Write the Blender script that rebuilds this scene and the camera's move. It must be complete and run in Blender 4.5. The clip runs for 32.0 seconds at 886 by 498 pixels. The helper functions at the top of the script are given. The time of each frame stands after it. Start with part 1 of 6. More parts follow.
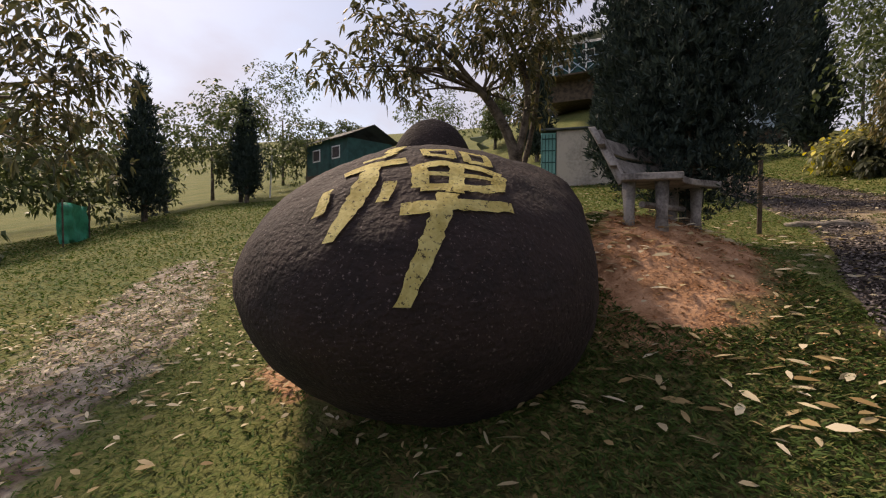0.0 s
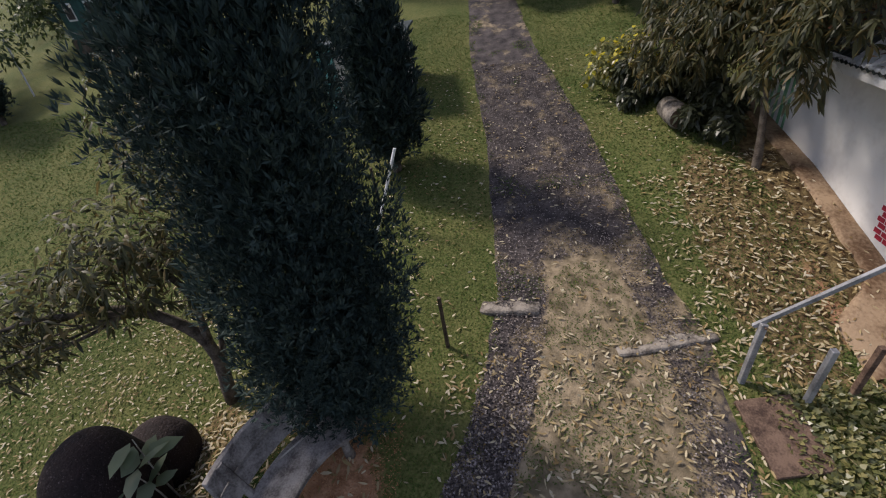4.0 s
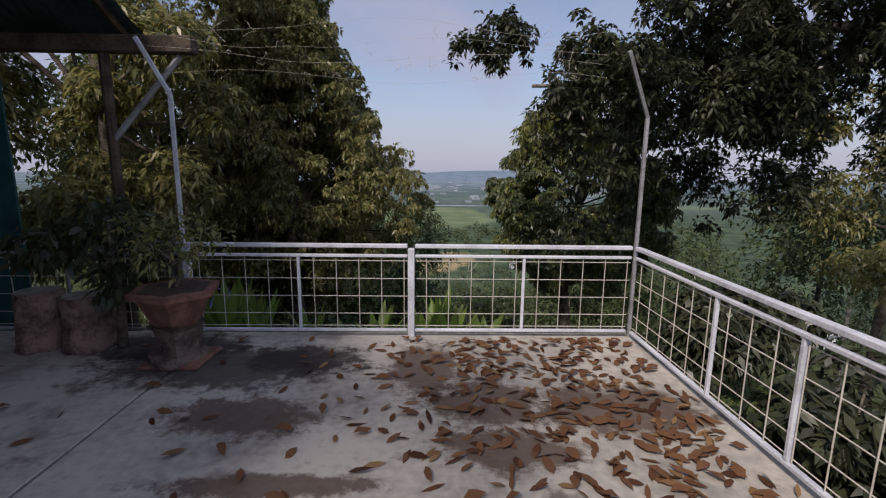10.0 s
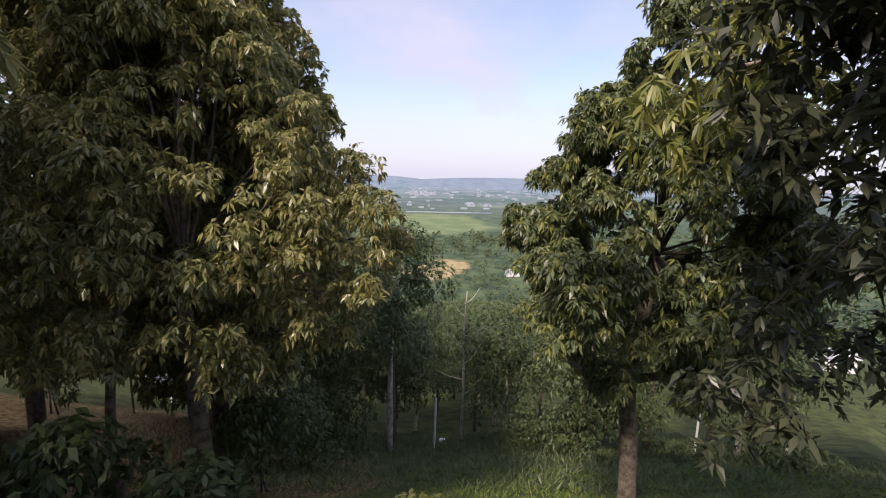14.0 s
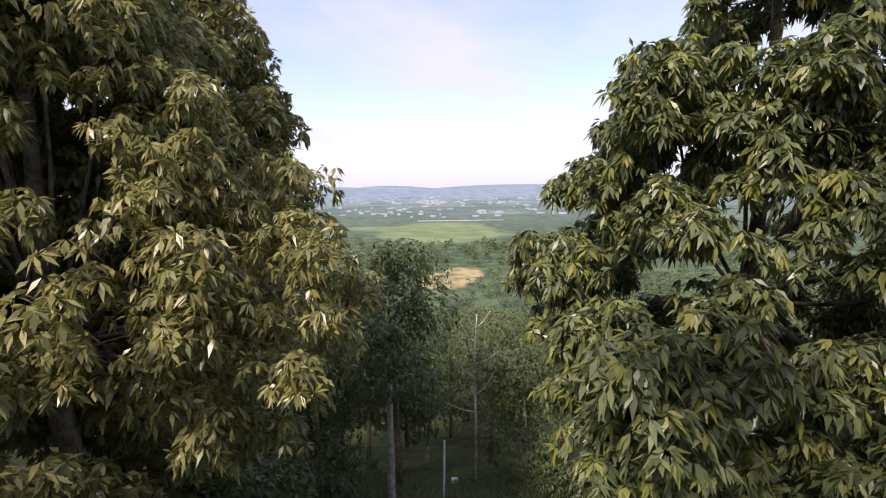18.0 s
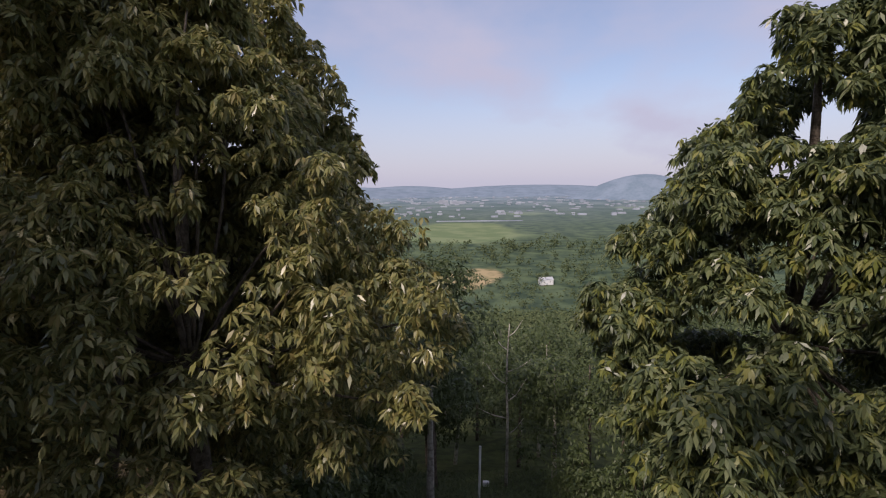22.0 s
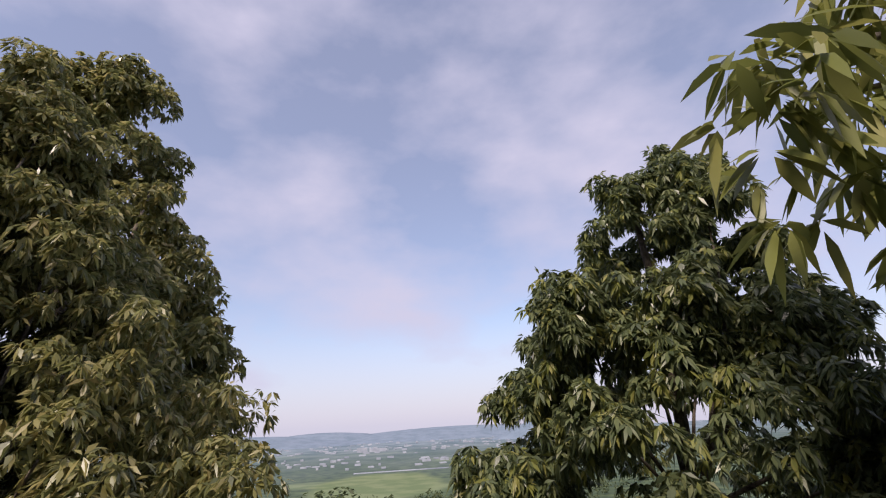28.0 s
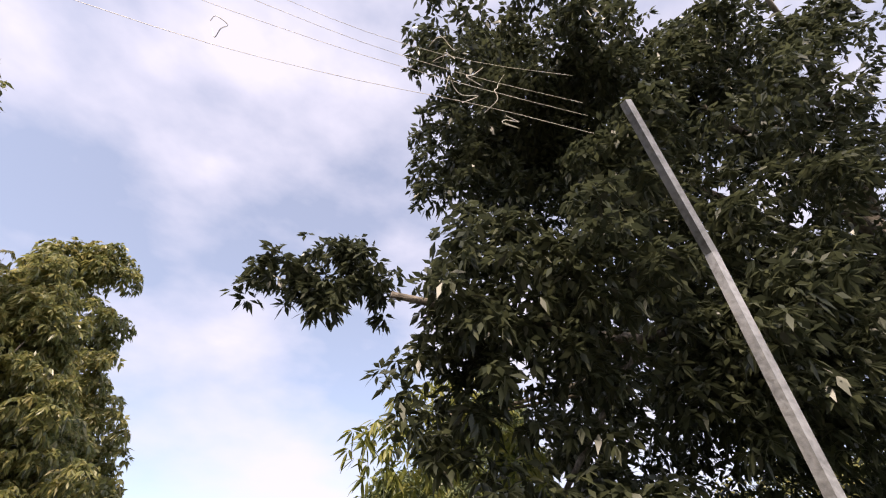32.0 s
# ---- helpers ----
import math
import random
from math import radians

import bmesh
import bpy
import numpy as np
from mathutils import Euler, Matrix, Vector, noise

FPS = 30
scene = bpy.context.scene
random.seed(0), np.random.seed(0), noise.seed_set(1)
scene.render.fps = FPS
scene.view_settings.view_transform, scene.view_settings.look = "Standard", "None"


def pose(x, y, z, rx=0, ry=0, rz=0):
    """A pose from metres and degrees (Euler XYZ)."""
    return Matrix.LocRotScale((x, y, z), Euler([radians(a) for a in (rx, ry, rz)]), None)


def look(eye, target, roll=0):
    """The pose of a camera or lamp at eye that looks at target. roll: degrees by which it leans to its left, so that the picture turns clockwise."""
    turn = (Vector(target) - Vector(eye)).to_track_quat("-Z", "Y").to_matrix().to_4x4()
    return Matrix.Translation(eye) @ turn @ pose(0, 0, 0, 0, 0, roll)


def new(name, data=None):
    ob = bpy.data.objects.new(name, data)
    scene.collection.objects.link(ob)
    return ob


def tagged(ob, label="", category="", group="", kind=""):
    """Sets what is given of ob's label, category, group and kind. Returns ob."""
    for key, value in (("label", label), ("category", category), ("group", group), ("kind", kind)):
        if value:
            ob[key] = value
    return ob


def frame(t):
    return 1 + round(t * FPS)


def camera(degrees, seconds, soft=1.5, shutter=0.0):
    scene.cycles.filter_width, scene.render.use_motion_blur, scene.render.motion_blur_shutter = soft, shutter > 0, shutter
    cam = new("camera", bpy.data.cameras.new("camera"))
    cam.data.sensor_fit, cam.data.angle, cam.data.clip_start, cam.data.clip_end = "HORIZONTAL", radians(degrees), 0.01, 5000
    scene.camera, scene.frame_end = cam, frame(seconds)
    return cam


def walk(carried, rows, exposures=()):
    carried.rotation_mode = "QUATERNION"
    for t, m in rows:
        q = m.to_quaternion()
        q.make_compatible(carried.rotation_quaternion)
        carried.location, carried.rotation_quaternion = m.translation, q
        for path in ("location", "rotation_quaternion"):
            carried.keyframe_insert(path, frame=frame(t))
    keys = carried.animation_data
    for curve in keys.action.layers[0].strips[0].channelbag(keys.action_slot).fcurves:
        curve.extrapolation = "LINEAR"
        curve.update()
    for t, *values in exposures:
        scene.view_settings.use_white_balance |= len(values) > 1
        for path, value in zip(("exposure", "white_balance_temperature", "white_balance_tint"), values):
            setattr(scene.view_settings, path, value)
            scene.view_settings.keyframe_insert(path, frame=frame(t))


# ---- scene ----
cam = camera(88.0, 32.0, 1.15)
PATH = [
    (0, (-0.328, -14.726, 0.365), (-2.245, -15.293, 0.303), 0.19),
    (0.5, (-0.496, -14.921, 0.561), (-2.430, -15.417, 0.449), -1.99),
    (1, (-0.831, -14.959, 0.937), (-2.746, -15.457, 0.646), -3.09),
    (1.5, (-1.507, -14.783, 1.779), (-3.189, -15.316, 0.836), 0.68),
    (2, (-2.094, -13.768, 2.948), (-3.143, -14.676, 1.508), -13.35),
    (2.5, (-2.543, -13.180, 2.826), (-3.413, -14.109, 1.283), -16.88),
    (3, (-2.953, -12.403, 3.178), (-3.860, -13.433, 1.723), -29.41),
    (3.5, (-2.771, -12.150, 3.615), (-4.191, -12.810, 2.371), -24.29),
    (4, (-2.446, -11.62, 5.323), (-4.086, -11.868, 4.206), -9.6),
    (4.5, (-3.105, -11.336, 5.037), (-4.915, -11.036, 4.239), -6.1),
    (6.5, (-2.290, -9.855, 3.546), (-3.555, -8.369, 3.110), 1.20),
    (7, (-2.008, -9.177, 3.022), (-3.120, -7.571, 2.593), 1.00),
    (7.5, (-2.076, -8.597, 2.370), (-2.946, -6.840, 1.972), 1.77),
    (8, (-2.225, -7.913, 2.055), (-2.841, -6.050, 1.667), 1.81),
    (8.5, (-2.283, -7.078, 1.678), (-2.623, -5.142, 1.308), 1.68),
    (9, (-2.255, -6.186, 1.763), (-2.303, -4.219, 1.404), 1.01),
    (9.5, (-2.187, -5.447, 1.721), (-2.142, -3.478, 1.371), 1.11),
    (10, (-2.131, -4.686, 1.792), (-2.085, -2.718, 1.439), 0.73),
    (10.5, (-2.093, -3.982, 1.947), (-2.043, -2.012, 1.604), 0.85),
    (11, (-2.011, -3.482, 1.981), (-1.962, -1.511, 1.641), 0.79),
    (11.5, (-2.055, -2.938, 2.058), (-1.997, -0.969, 1.717), 0.60),
    (12, (-1.985, -2.415, 2.039), (-1.926, -0.444, 1.701), 0.65),
    (12.5, (-2.064, -1.882, 2.168), (-2.002, 0.090, 1.840), -0.02),
    (13, (-2.000, -1.140, 2.065), (-1.935, 0.831, 1.733), 2.21),
    (13.5, (-1.994, -0.701, 2.026), (-1.927, 1.270, 1.696), 1.90),
    (15.5, (-1.65, 1.391, 1.639), (-1.6, 3.367, 1.333), -0.2),
    (16, (-1.643, 1.58, 1.825), (-1.6, 3.556, 1.521), -0.2),
    (16.5, (-1.636, 1.797, 1.882), (-1.603, 3.774, 1.581), -0.3),
    (17, (-1.559, 1.958, 1.875), (-1.535, 3.935, 1.578), -0.5),
    (17.5, (-1.507, 1.986, 1.929), (-1.49, 3.965, 1.635), -0.6),
    (18, (-1.525, 2.014, 2.016), (-1.515, 3.993, 1.727), -0.8),
    (18.5, (-1.666, 2.019, 2.129), (-1.664, 3.999, 1.841), -0.9),
    (19, (-1.894, 1.932, 2.213), (-1.902, 3.911, 1.928), -0.6),
    (19.5, (-2.146, 1.805, 2.26), (-2.166, 3.785, 1.975), -0.3),
    (20, (-2.39, 1.64, 2.266), (-2.42, 3.62, 1.984), -0.1),
    (20.5, (-2.502, 1.458, 2.354), (-2.545, 3.437, 2.069), -0.2),
    (21, (-2.516, 1.31, 2.467), (-2.568, 3.289, 2.183), -0.3),
    (21.5, (-2.444, 1.239, 2.569), (-2.509, 3.217, 2.281), -0.6),
    (22, (-2.223, 1.278, 2.643), (-2.293, 3.256, 2.356), -0.7),
    (22.5, (-1.868, 1.32, 2.712), (-1.951, 3.299, 2.433), -1.6),
    (23, (-1.577, 1.402, 2.668), (-1.669, 3.381, 2.396), -2.2),
    (23.5, (-1.397, 1.484, 2.582), (-1.492, 3.468, 2.343), -2.6),
    (24, (-1.34, 1.58, 2.484), (-1.395, 3.575, 2.355), -2.7),
    (24.5, (-1.338, 1.655, 2.392), (-1.35, 3.655, 2.375), -2.6),
    (25, (-1.36, 1.738, 2.293), (-1.327, 3.736, 2.389), -2.7),
    (25.5, (-1.411, 1.819, 2.249), (-1.337, 3.807, 2.453), -2.7),
    (27.5, (-1.544, 1.876, 1.855), (-1.298, 3.764, 2.469), -3.4),
    (28, (-1.519, 1.772, 1.78), (-1.243, 3.622, 2.488), -3.1),
    (28.5, (-1.456, 1.691, 1.614), (-1.163, 3.494, 2.429), -2.6),
    (29, (-1.204, 1.576, 1.494), (-0.916, 3.34, 2.391), -2.0),
    (29.5, (-1.085, 1.111, 1.422), (-0.738, 2.837, 2.371), -2.4),
    (30, (-1.071, 0.454, 1.445), (-0.667, 2.131, 2.457), -2.2),
    (30.5, (-0.998, 0.041, 1.434), (-0.577, 1.666, 2.522), -1.8),
    (31, (-0.983, -0.361, 1.283), (-0.542, 1.204, 2.448), -1.3),
    (31.5, (-1.23, -0.667, 1.228), (-0.76, 0.831, 2.467), -0.8),
    (32, (-1.313, -0.89, 1.242), (-0.833, 0.544, 2.55), -0.4),
]
EXPOSURES = [(0, 0.55, 7800, 18), (1, 0.5, 7600, 18), (2, 0.3, 7400, 19), (3, 0.3, 7200, 20), (4, 0.15, 6250, 14), (6.5, -0.17, 6400, 15), (7, -0.38, 6400, 15), (8, -0.38, 6450, 15), (9, -0.2, 6300, 15), (11, 0.25, 6300, 16), (12, 0.6, 6300, 17), (13, 0.75, 6450, 18),
             (14.5, 0.85, 6700, 18), (16, 0.97, 6700, 19), (18, 1.05, 6700, 19), (19, 0.95, 6600, 19), (20, 0.65, 6700, 19), (21, 0.42, 6620, 19), (22, 0.25, 6550, 20), (23, 0.15, 6400, 20), (25, 0.25, 6350, 20), (28, 0.53, 6650, 20),
             (29.5, 0.7, 7200, 18), (31, 1.05, 7400, 16), (32, 1.15, 7200, 16)]
walk(cam, [(t, look(eye, target, roll)) for t, eye, target, roll in PATH], EXPOSURES)

# ---- world and sun ----
SUN_FROM = Vector((-0.42, -0.68, 0.86)).normalized()
world = bpy.data.worlds.new("sky")
scene.world = world
world.use_nodes = True
wn, wl = world.node_tree.nodes, world.node_tree.links
wn.clear()
sky = wn.new("ShaderNodeTexSky")
sky.sky_type, sky.sun_disc = "NISHITA", False
sky.sun_elevation = math.asin(SUN_FROM.z)
sky.sun_rotation = math.atan2(SUN_FROM.x, SUN_FROM.y)
sky.air_density, sky.dust_density, sky.ozone_density = 1.0, 0.8, 1.5
coord = wn.new("ShaderNodeTexCoord")
stretch = wn.new("ShaderNodeMapping")
stretch.inputs["Scale"].default_value = (1.0, 1.0, 1.9)
cloud = wn.new("ShaderNodeTexNoise")
cloud.inputs["Scale"].default_value, cloud.inputs["Detail"].default_value = 3.2, 6.0
cloud.inputs["Roughness"].default_value = 0.5
ramp = wn.new("ShaderNodeMapRange")
ramp.inputs["From Min"].default_value, ramp.inputs["From Max"].default_value = 0.38, 0.68
ramp.inputs["To Min"].default_value, ramp.inputs["To Max"].default_value = 0.3, 0.95
level, low, most = wn.new("ShaderNodeSeparateXYZ"), wn.new("ShaderNodeMapRange"), wn.new("ShaderNodeMath")
low.interpolation_type = "SMOOTHSTEP"
low.inputs["From Min"].default_value, low.inputs["From Max"].default_value = -0.02, 0.34
low.inputs["To Min"].default_value, low.inputs["To Max"].default_value = 0.85, 0.0
most.operation = "MAXIMUM"
mixer = wn.new("ShaderNodeMix")
mixer.data_type = "RGBA"
mixer.inputs[7].default_value = (3.6, 3.7, 4.6, 1)
back = wn.new("ShaderNodeBackground")
back.inputs["Strength"].default_value = 0.12
wout = wn.new("ShaderNodeOutputWorld")
wl.new(coord.outputs["Generated"], stretch.inputs["Vector"])
wl.new(coord.outputs["Generated"], level.inputs[0])
wl.new(level.outputs["Z"], low.inputs["Value"])
wl.new(stretch.outputs["Vector"], cloud.inputs["Vector"])
wl.new(cloud.outputs["Fac"], ramp.inputs["Value"])
wl.new(ramp.outputs["Result"], most.inputs[0])
wl.new(low.outputs["Result"], most.inputs[1])
wl.new(most.outputs[0], mixer.inputs[0])
wl.new(sky.outputs["Color"], mixer.inputs[6])
wl.new(mixer.outputs[2], back.inputs["Color"])
wl.new(back.outputs["Background"], wout.inputs["Surface"])
sun = new("sun", bpy.data.lights.new("sun", "SUN"))
sun.data.energy, sun.data.angle, sun.data.color = 3.3, radians(9.0), (1.0, 0.89, 0.76)
sun.matrix_world = look(SUN_FROM * 60, (0, 0, 0))


# ---- materials ----
def material(name, dark, light, rough=0.8, scale=4.0, fine=40.0, bump=0.3, metal=0.0, split=(0.35, 0.65), spec=0.4):
    """Two colours mixed by a coarse and a fine noise, with fine relief."""
    m = bpy.data.materials.new(name)
    m.use_nodes = True
    n, l = m.node_tree.nodes, m.node_tree.links
    p = n["Principled BSDF"]
    p.inputs["Roughness"].default_value, p.inputs["Metallic"].default_value = rough, metal
    p.inputs["Specular IOR Level"].default_value = spec
    tc = n.new("ShaderNodeTexCoord")
    a, b = n.new("ShaderNodeTexNoise"), n.new("ShaderNodeTexNoise")
    a.inputs["Scale"].default_value, a.inputs["Detail"].default_value = scale, 6.0
    b.inputs["Scale"].default_value, b.inputs["Detail"].default_value = fine, 4.0
    l.new(tc.outputs["Object"], a.inputs["Vector"])
    l.new(tc.outputs["Object"], b.inputs["Vector"])
    add = n.new("ShaderNodeMath")
    add.operation = "MULTIPLY_ADD"
    l.new(b.outputs["Fac"], add.inputs[0])
    add.inputs[1].default_value = 0.45
    l.new(a.outputs["Fac"], add.inputs[2])
    r = n.new("ShaderNodeValToRGB")
    r.color_ramp.elements[0].position, r.color_ramp.elements[1].position = split[0] + 0.2, split[1] + 0.2
    r.color_ramp.elements[0].color, r.color_ramp.elements[1].color = (*dark, 1), (*light, 1)
    l.new(add.outputs[0], r.inputs["Fac"])
    l.new(r.outputs["Color"], p.inputs["Base Color"])
    if bump:
        k = n.new("ShaderNodeBump")
        k.inputs["Strength"].default_value, k.inputs["Distance"].default_value = bump, 0.02
        l.new(b.outputs["Fac"], k.inputs["Height"])
        l.new(k.outputs["Normal"], p.inputs["Normal"])
    return m


def leaf_material(name, colours, rough=0.45, through_light=0.42, spec=0.5):
    """Leaf colours picked at random leaf by leaf, partly letting light through."""
    m = bpy.data.materials.new(name)
    m.use_nodes = True
    n, l = m.node_tree.nodes, m.node_tree.links
    p, out = n["Principled BSDF"], n["Material Output"]
    p.inputs["Roughness"].default_value = rough
    p.inputs["Specular IOR Level"].default_value = spec
    g = n.new("ShaderNodeNewGeometry")
    r = n.new("ShaderNodeValToRGB")
    e = r.color_ramp.elements
    while len(e) < len(colours):
        e.new(0.5)
    for k, c in enumerate(colours):
        e[k].position, e[k].color = k / max(1, len(colours) - 1), (*c, 1)
    l.new(g.outputs["Random Per Island"], r.inputs["Fac"])
    l.new(r.outputs["Color"], p.inputs["Base Color"])
    t, mx = n.new("ShaderNodeBsdfTranslucent"), n.new("ShaderNodeMixShader")
    l.new(r.outputs["Color"], t.inputs["Color"])
    mx.inputs[0].default_value = through_light
    l.new(p.outputs["BSDF"], mx.inputs[1])
    l.new(t.outputs["BSDF"], mx.inputs[2])
    l.new(mx.outputs["Shader"], out.inputs["Surface"])
    return m


M_STONE = material("dark boulder", (0.009, 0.0045, 0.004), (0.028, 0.0155, 0.0135), 0.85, 4, 34, 1.0, split=(0.35, 0.85))


def speckle(m, scale, lo, hi, colour):
    """Small pale flecks over a material."""
    n, l = m.node_tree.nodes, m.node_tree.links
    p = n["Principled BSDF"]
    old = p.inputs["Base Color"].links[0].from_socket
    tc, t, r, k = n.new("ShaderNodeTexCoord"), n.new("ShaderNodeTexNoise"), n.new("ShaderNodeMapRange"), n.new("ShaderNodeMix")
    t.inputs["Scale"].default_value, t.inputs["Detail"].default_value, t.inputs["Roughness"].default_value = scale, 3.0, 0.7
    r.inputs["From Min"].default_value, r.inputs["From Max"].default_value = lo, hi
    k.data_type = "RGBA"
    k.inputs[7].default_value = (*colour, 1)
    l.new(tc.outputs["Object"], t.inputs["Vector"])
    l.new(t.outputs["Fac"], r.inputs["Value"])
    l.new(r.outputs["Result"], k.inputs[0])
    l.new(old, k.inputs[6])
    l.new(k.outputs[2], p.inputs["Base Color"])
    return m


speckle(M_STONE, 52.0, 0.61, 0.69, (0.13, 0.1, 0.095))
M_YELLOW = material("worn yellow paint", (0.6, 0.5, 0.16), (0.82, 0.74, 0.33), 0.7, 9, 60, 0.5)
speckle(M_YELLOW, 45.0, 0.58, 0.66, (0.06, 0.04, 0.02))
M_BENCH = material("weathered bench", (0.09, 0.08, 0.075), (0.3, 0.28, 0.26), 0.8, 6, 45, 0.5)
M_BARK = material("bark", (0.045, 0.035, 0.026), (0.17, 0.14, 0.11), 0.9, 8, 40, 0.9)
M_MID_BARK = material("grey brown bark", (0.1, 0.085, 0.07), (0.3, 0.26, 0.22), 0.88, 7, 40, 0.8)
M_PALE_BARK = material("pale bark", (0.2, 0.18, 0.15), (0.5, 0.47, 0.41), 0.85, 6, 40, 0.6)
M_CONCRETE = material("terrace concrete", (0.2, 0.185, 0.165), (0.5, 0.46, 0.4), 0.8, 0.9, 14, 0.25, split=(0.25, 0.6))
M_RAIL = material("chipped white paint on steel", (0.45, 0.46, 0.5), (0.72, 0.74, 0.8), 0.45, 3, 50, 0.15)
M_GREY_RAIL = material("grey weathered steel", (0.2, 0.2, 0.2), (0.42, 0.42, 0.43), 0.55, 4, 50, 0.2, metal=0.3)
M_WIRE = material("pale wire", (0.45, 0.42, 0.36), (0.66, 0.62, 0.55), 0.5, 6, 50, 0.1)
M_WALL = material("whitewashed wall", (0.58, 0.56, 0.52), (0.83, 0.82, 0.79), 0.85, 0.8, 9, 0.15, split=(0.1, 0.5))
M_TEAL = material("teal paint", (0.1, 0.3, 0.28), (0.17, 0.42, 0.39), 0.6, 1.5, 30, 0.1)
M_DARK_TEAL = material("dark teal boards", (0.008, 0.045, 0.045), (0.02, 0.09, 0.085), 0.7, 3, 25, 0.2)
M_BLUE_WALL = material("pale blue boards", (0.3, 0.42, 0.55), (0.45, 0.56, 0.68), 0.7, 2, 20, 0.15)
M_RED = material("red brick paint", (0.3, 0.012, 0.03), (0.45, 0.03, 0.06), 0.7, 6, 40, 0.1)
M_BROWN = material("brown mural paint", (0.1, 0.04, 0.02), (0.26, 0.11, 0.06), 0.75, 5, 40, 0.1)
M_GREEN_PAINT = material("green mural paint", (0.12, 0.34, 0.17), (0.3, 0.55, 0.36), 0.75, 3, 20, 0.1)
M_INK = material("dark ink", (0.03, 0.025, 0.03), (0.08, 0.06, 0.06), 0.7, 6, 40, 0.0)
M_ROOF = material("dull roofing sheet", (0.02, 0.028, 0.028), (0.06, 0.08, 0.08), 0.6, 2, 20, 0.2)
M_ROOF_WHITE = material("white roofing sheet", (0.5, 0.52, 0.54), (0.75, 0.77, 0.8), 0.5, 2, 20, 0.15)
M_TIMBER = material("dark timber", (0.035, 0.025, 0.018), (0.11, 0.08, 0.055), 0.8, 5, 40, 0.4)
M_CLAY = material("terracotta", (0.13, 0.06, 0.045), (0.28, 0.14, 0.1), 0.8, 6, 40, 0.3)
M_ROAD = material("gravelled asphalt", (0.025, 0.021, 0.023), (0.16, 0.135, 0.125), 0.95, 3.5, 120, 1.0, split=(0.3, 0.85))
M_RUSTY = material("rusty plate", (0.06, 0.035, 0.025), (0.2, 0.13, 0.09), 0.8, 5, 40, 0.4)
M_TARP_GREEN = material("green sheet", (0.005, 0.16, 0.09), (0.02, 0.3, 0.18), 0.5, 4, 20, 0.3)
M_TARP_BLUE = material("blue sheet", (0.04, 0.08, 0.3), (0.08, 0.16, 0.45), 0.5, 4, 20, 0.3)
M_WHITE = material("white painted", (0.6, 0.6, 0.6), (0.8, 0.8, 0.8), 0.6, 3, 30, 0.1)
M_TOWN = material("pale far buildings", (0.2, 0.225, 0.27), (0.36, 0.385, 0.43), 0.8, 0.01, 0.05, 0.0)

L_MANGO = leaf_material("long drooping leaves", [(0.11, 0.13, 0.056), (0.18, 0.195, 0.076), (0.26, 0.27, 0.1), (0.35, 0.335, 0.135), (0.42, 0.365, 0.155)], 0.34, 0.5, 0.7)
L_MANGO_BRIGHT = leaf_material("bright drooping leaves", [(0.064, 0.09, 0.044), (0.108, 0.14, 0.062), (0.165, 0.2, 0.088), (0.24, 0.265, 0.12)], 0.36, 0.42, 0.6)
L_YOUNG = leaf_material("young olive leaves", [(0.2, 0.2, 0.065), (0.26, 0.25, 0.08), (0.26, 0.21, 0.08)], 0.4)
L_YOUNG_BRIGHT = leaf_material("young yellow green leaves", [(0.17, 0.2, 0.055), (0.24, 0.26, 0.07), (0.3, 0.29, 0.09)], 0.4)
L_FAR_WOOD = leaf_material("far woodland leaves", [(0.06, 0.082, 0.04), (0.085, 0.11, 0.05), (0.12, 0.14, 0.065)], 0.8, 0.15, 0.1)
L_DARK = leaf_material("dark glossy leaves", [(0.042, 0.05, 0.03), (0.066, 0.076, 0.042), (0.098, 0.108, 0.056)], 0.36, 0.42)
L_CYPRESS = leaf_material("blue green needles", [(0.018, 0.032, 0.03), (0.03, 0.05, 0.046), (0.045, 0.07, 0.06), (0.065, 0.09, 0.07)], 0.7, 0.12, 0.2)
L_OLIVE = leaf_material("narrow grey green leaves", [(0.045, 0.05, 0.025), (0.075, 0.08, 0.035), (0.12, 0.12, 0.05), (0.19, 0.14, 0.05)], 0.5)
L_WOOD = leaf_material("woodland leaves", [(0.05, 0.074, 0.028), (0.08, 0.11, 0.038), (0.12, 0.155, 0.055)], 0.5, 0.4)
L_GRASS = leaf_material("grass blades", [(0.05, 0.1, 0.014), (0.08, 0.135, 0.02), (0.12, 0.165, 0.03), (0.2, 0.2, 0.06)], 0.6, 0.25, 0.2)
L_DRY = leaf_material("dry leaves", [(0.06, 0.026, 0.014), (0.11, 0.05, 0.026), (0.18, 0.09, 0.045), (0.27, 0.17, 0.08)], 0.8, 0.15, 0.2)
L_STRAW = leaf_material("pale dry leaves", [(0.2, 0.13, 0.05), (0.36, 0.27, 0.13), (0.48, 0.41, 0.26), (0.62, 0.55, 0.4)], 0.7, 0.1, 0.3)
L_FERN = leaf_material("fresh fern leaves", [(0.12, 0.2, 0.04), (0.2, 0.28, 0.06), (0.3, 0.36, 0.1)], 0.5)
L_FLOWER = leaf_material("yellow flowers", [(0.6, 0.5, 0.02), (0.75, 0.65, 0.05)], 0.6)


# ---- building helpers ----
def finish(name, me, mat, parent=None, label=""):
    me.materials.append(mat)
    ob = new(name, me)
    if parent is not None:
        ob.parent = parent
    if label:
        tagged(ob, label)
    return ob


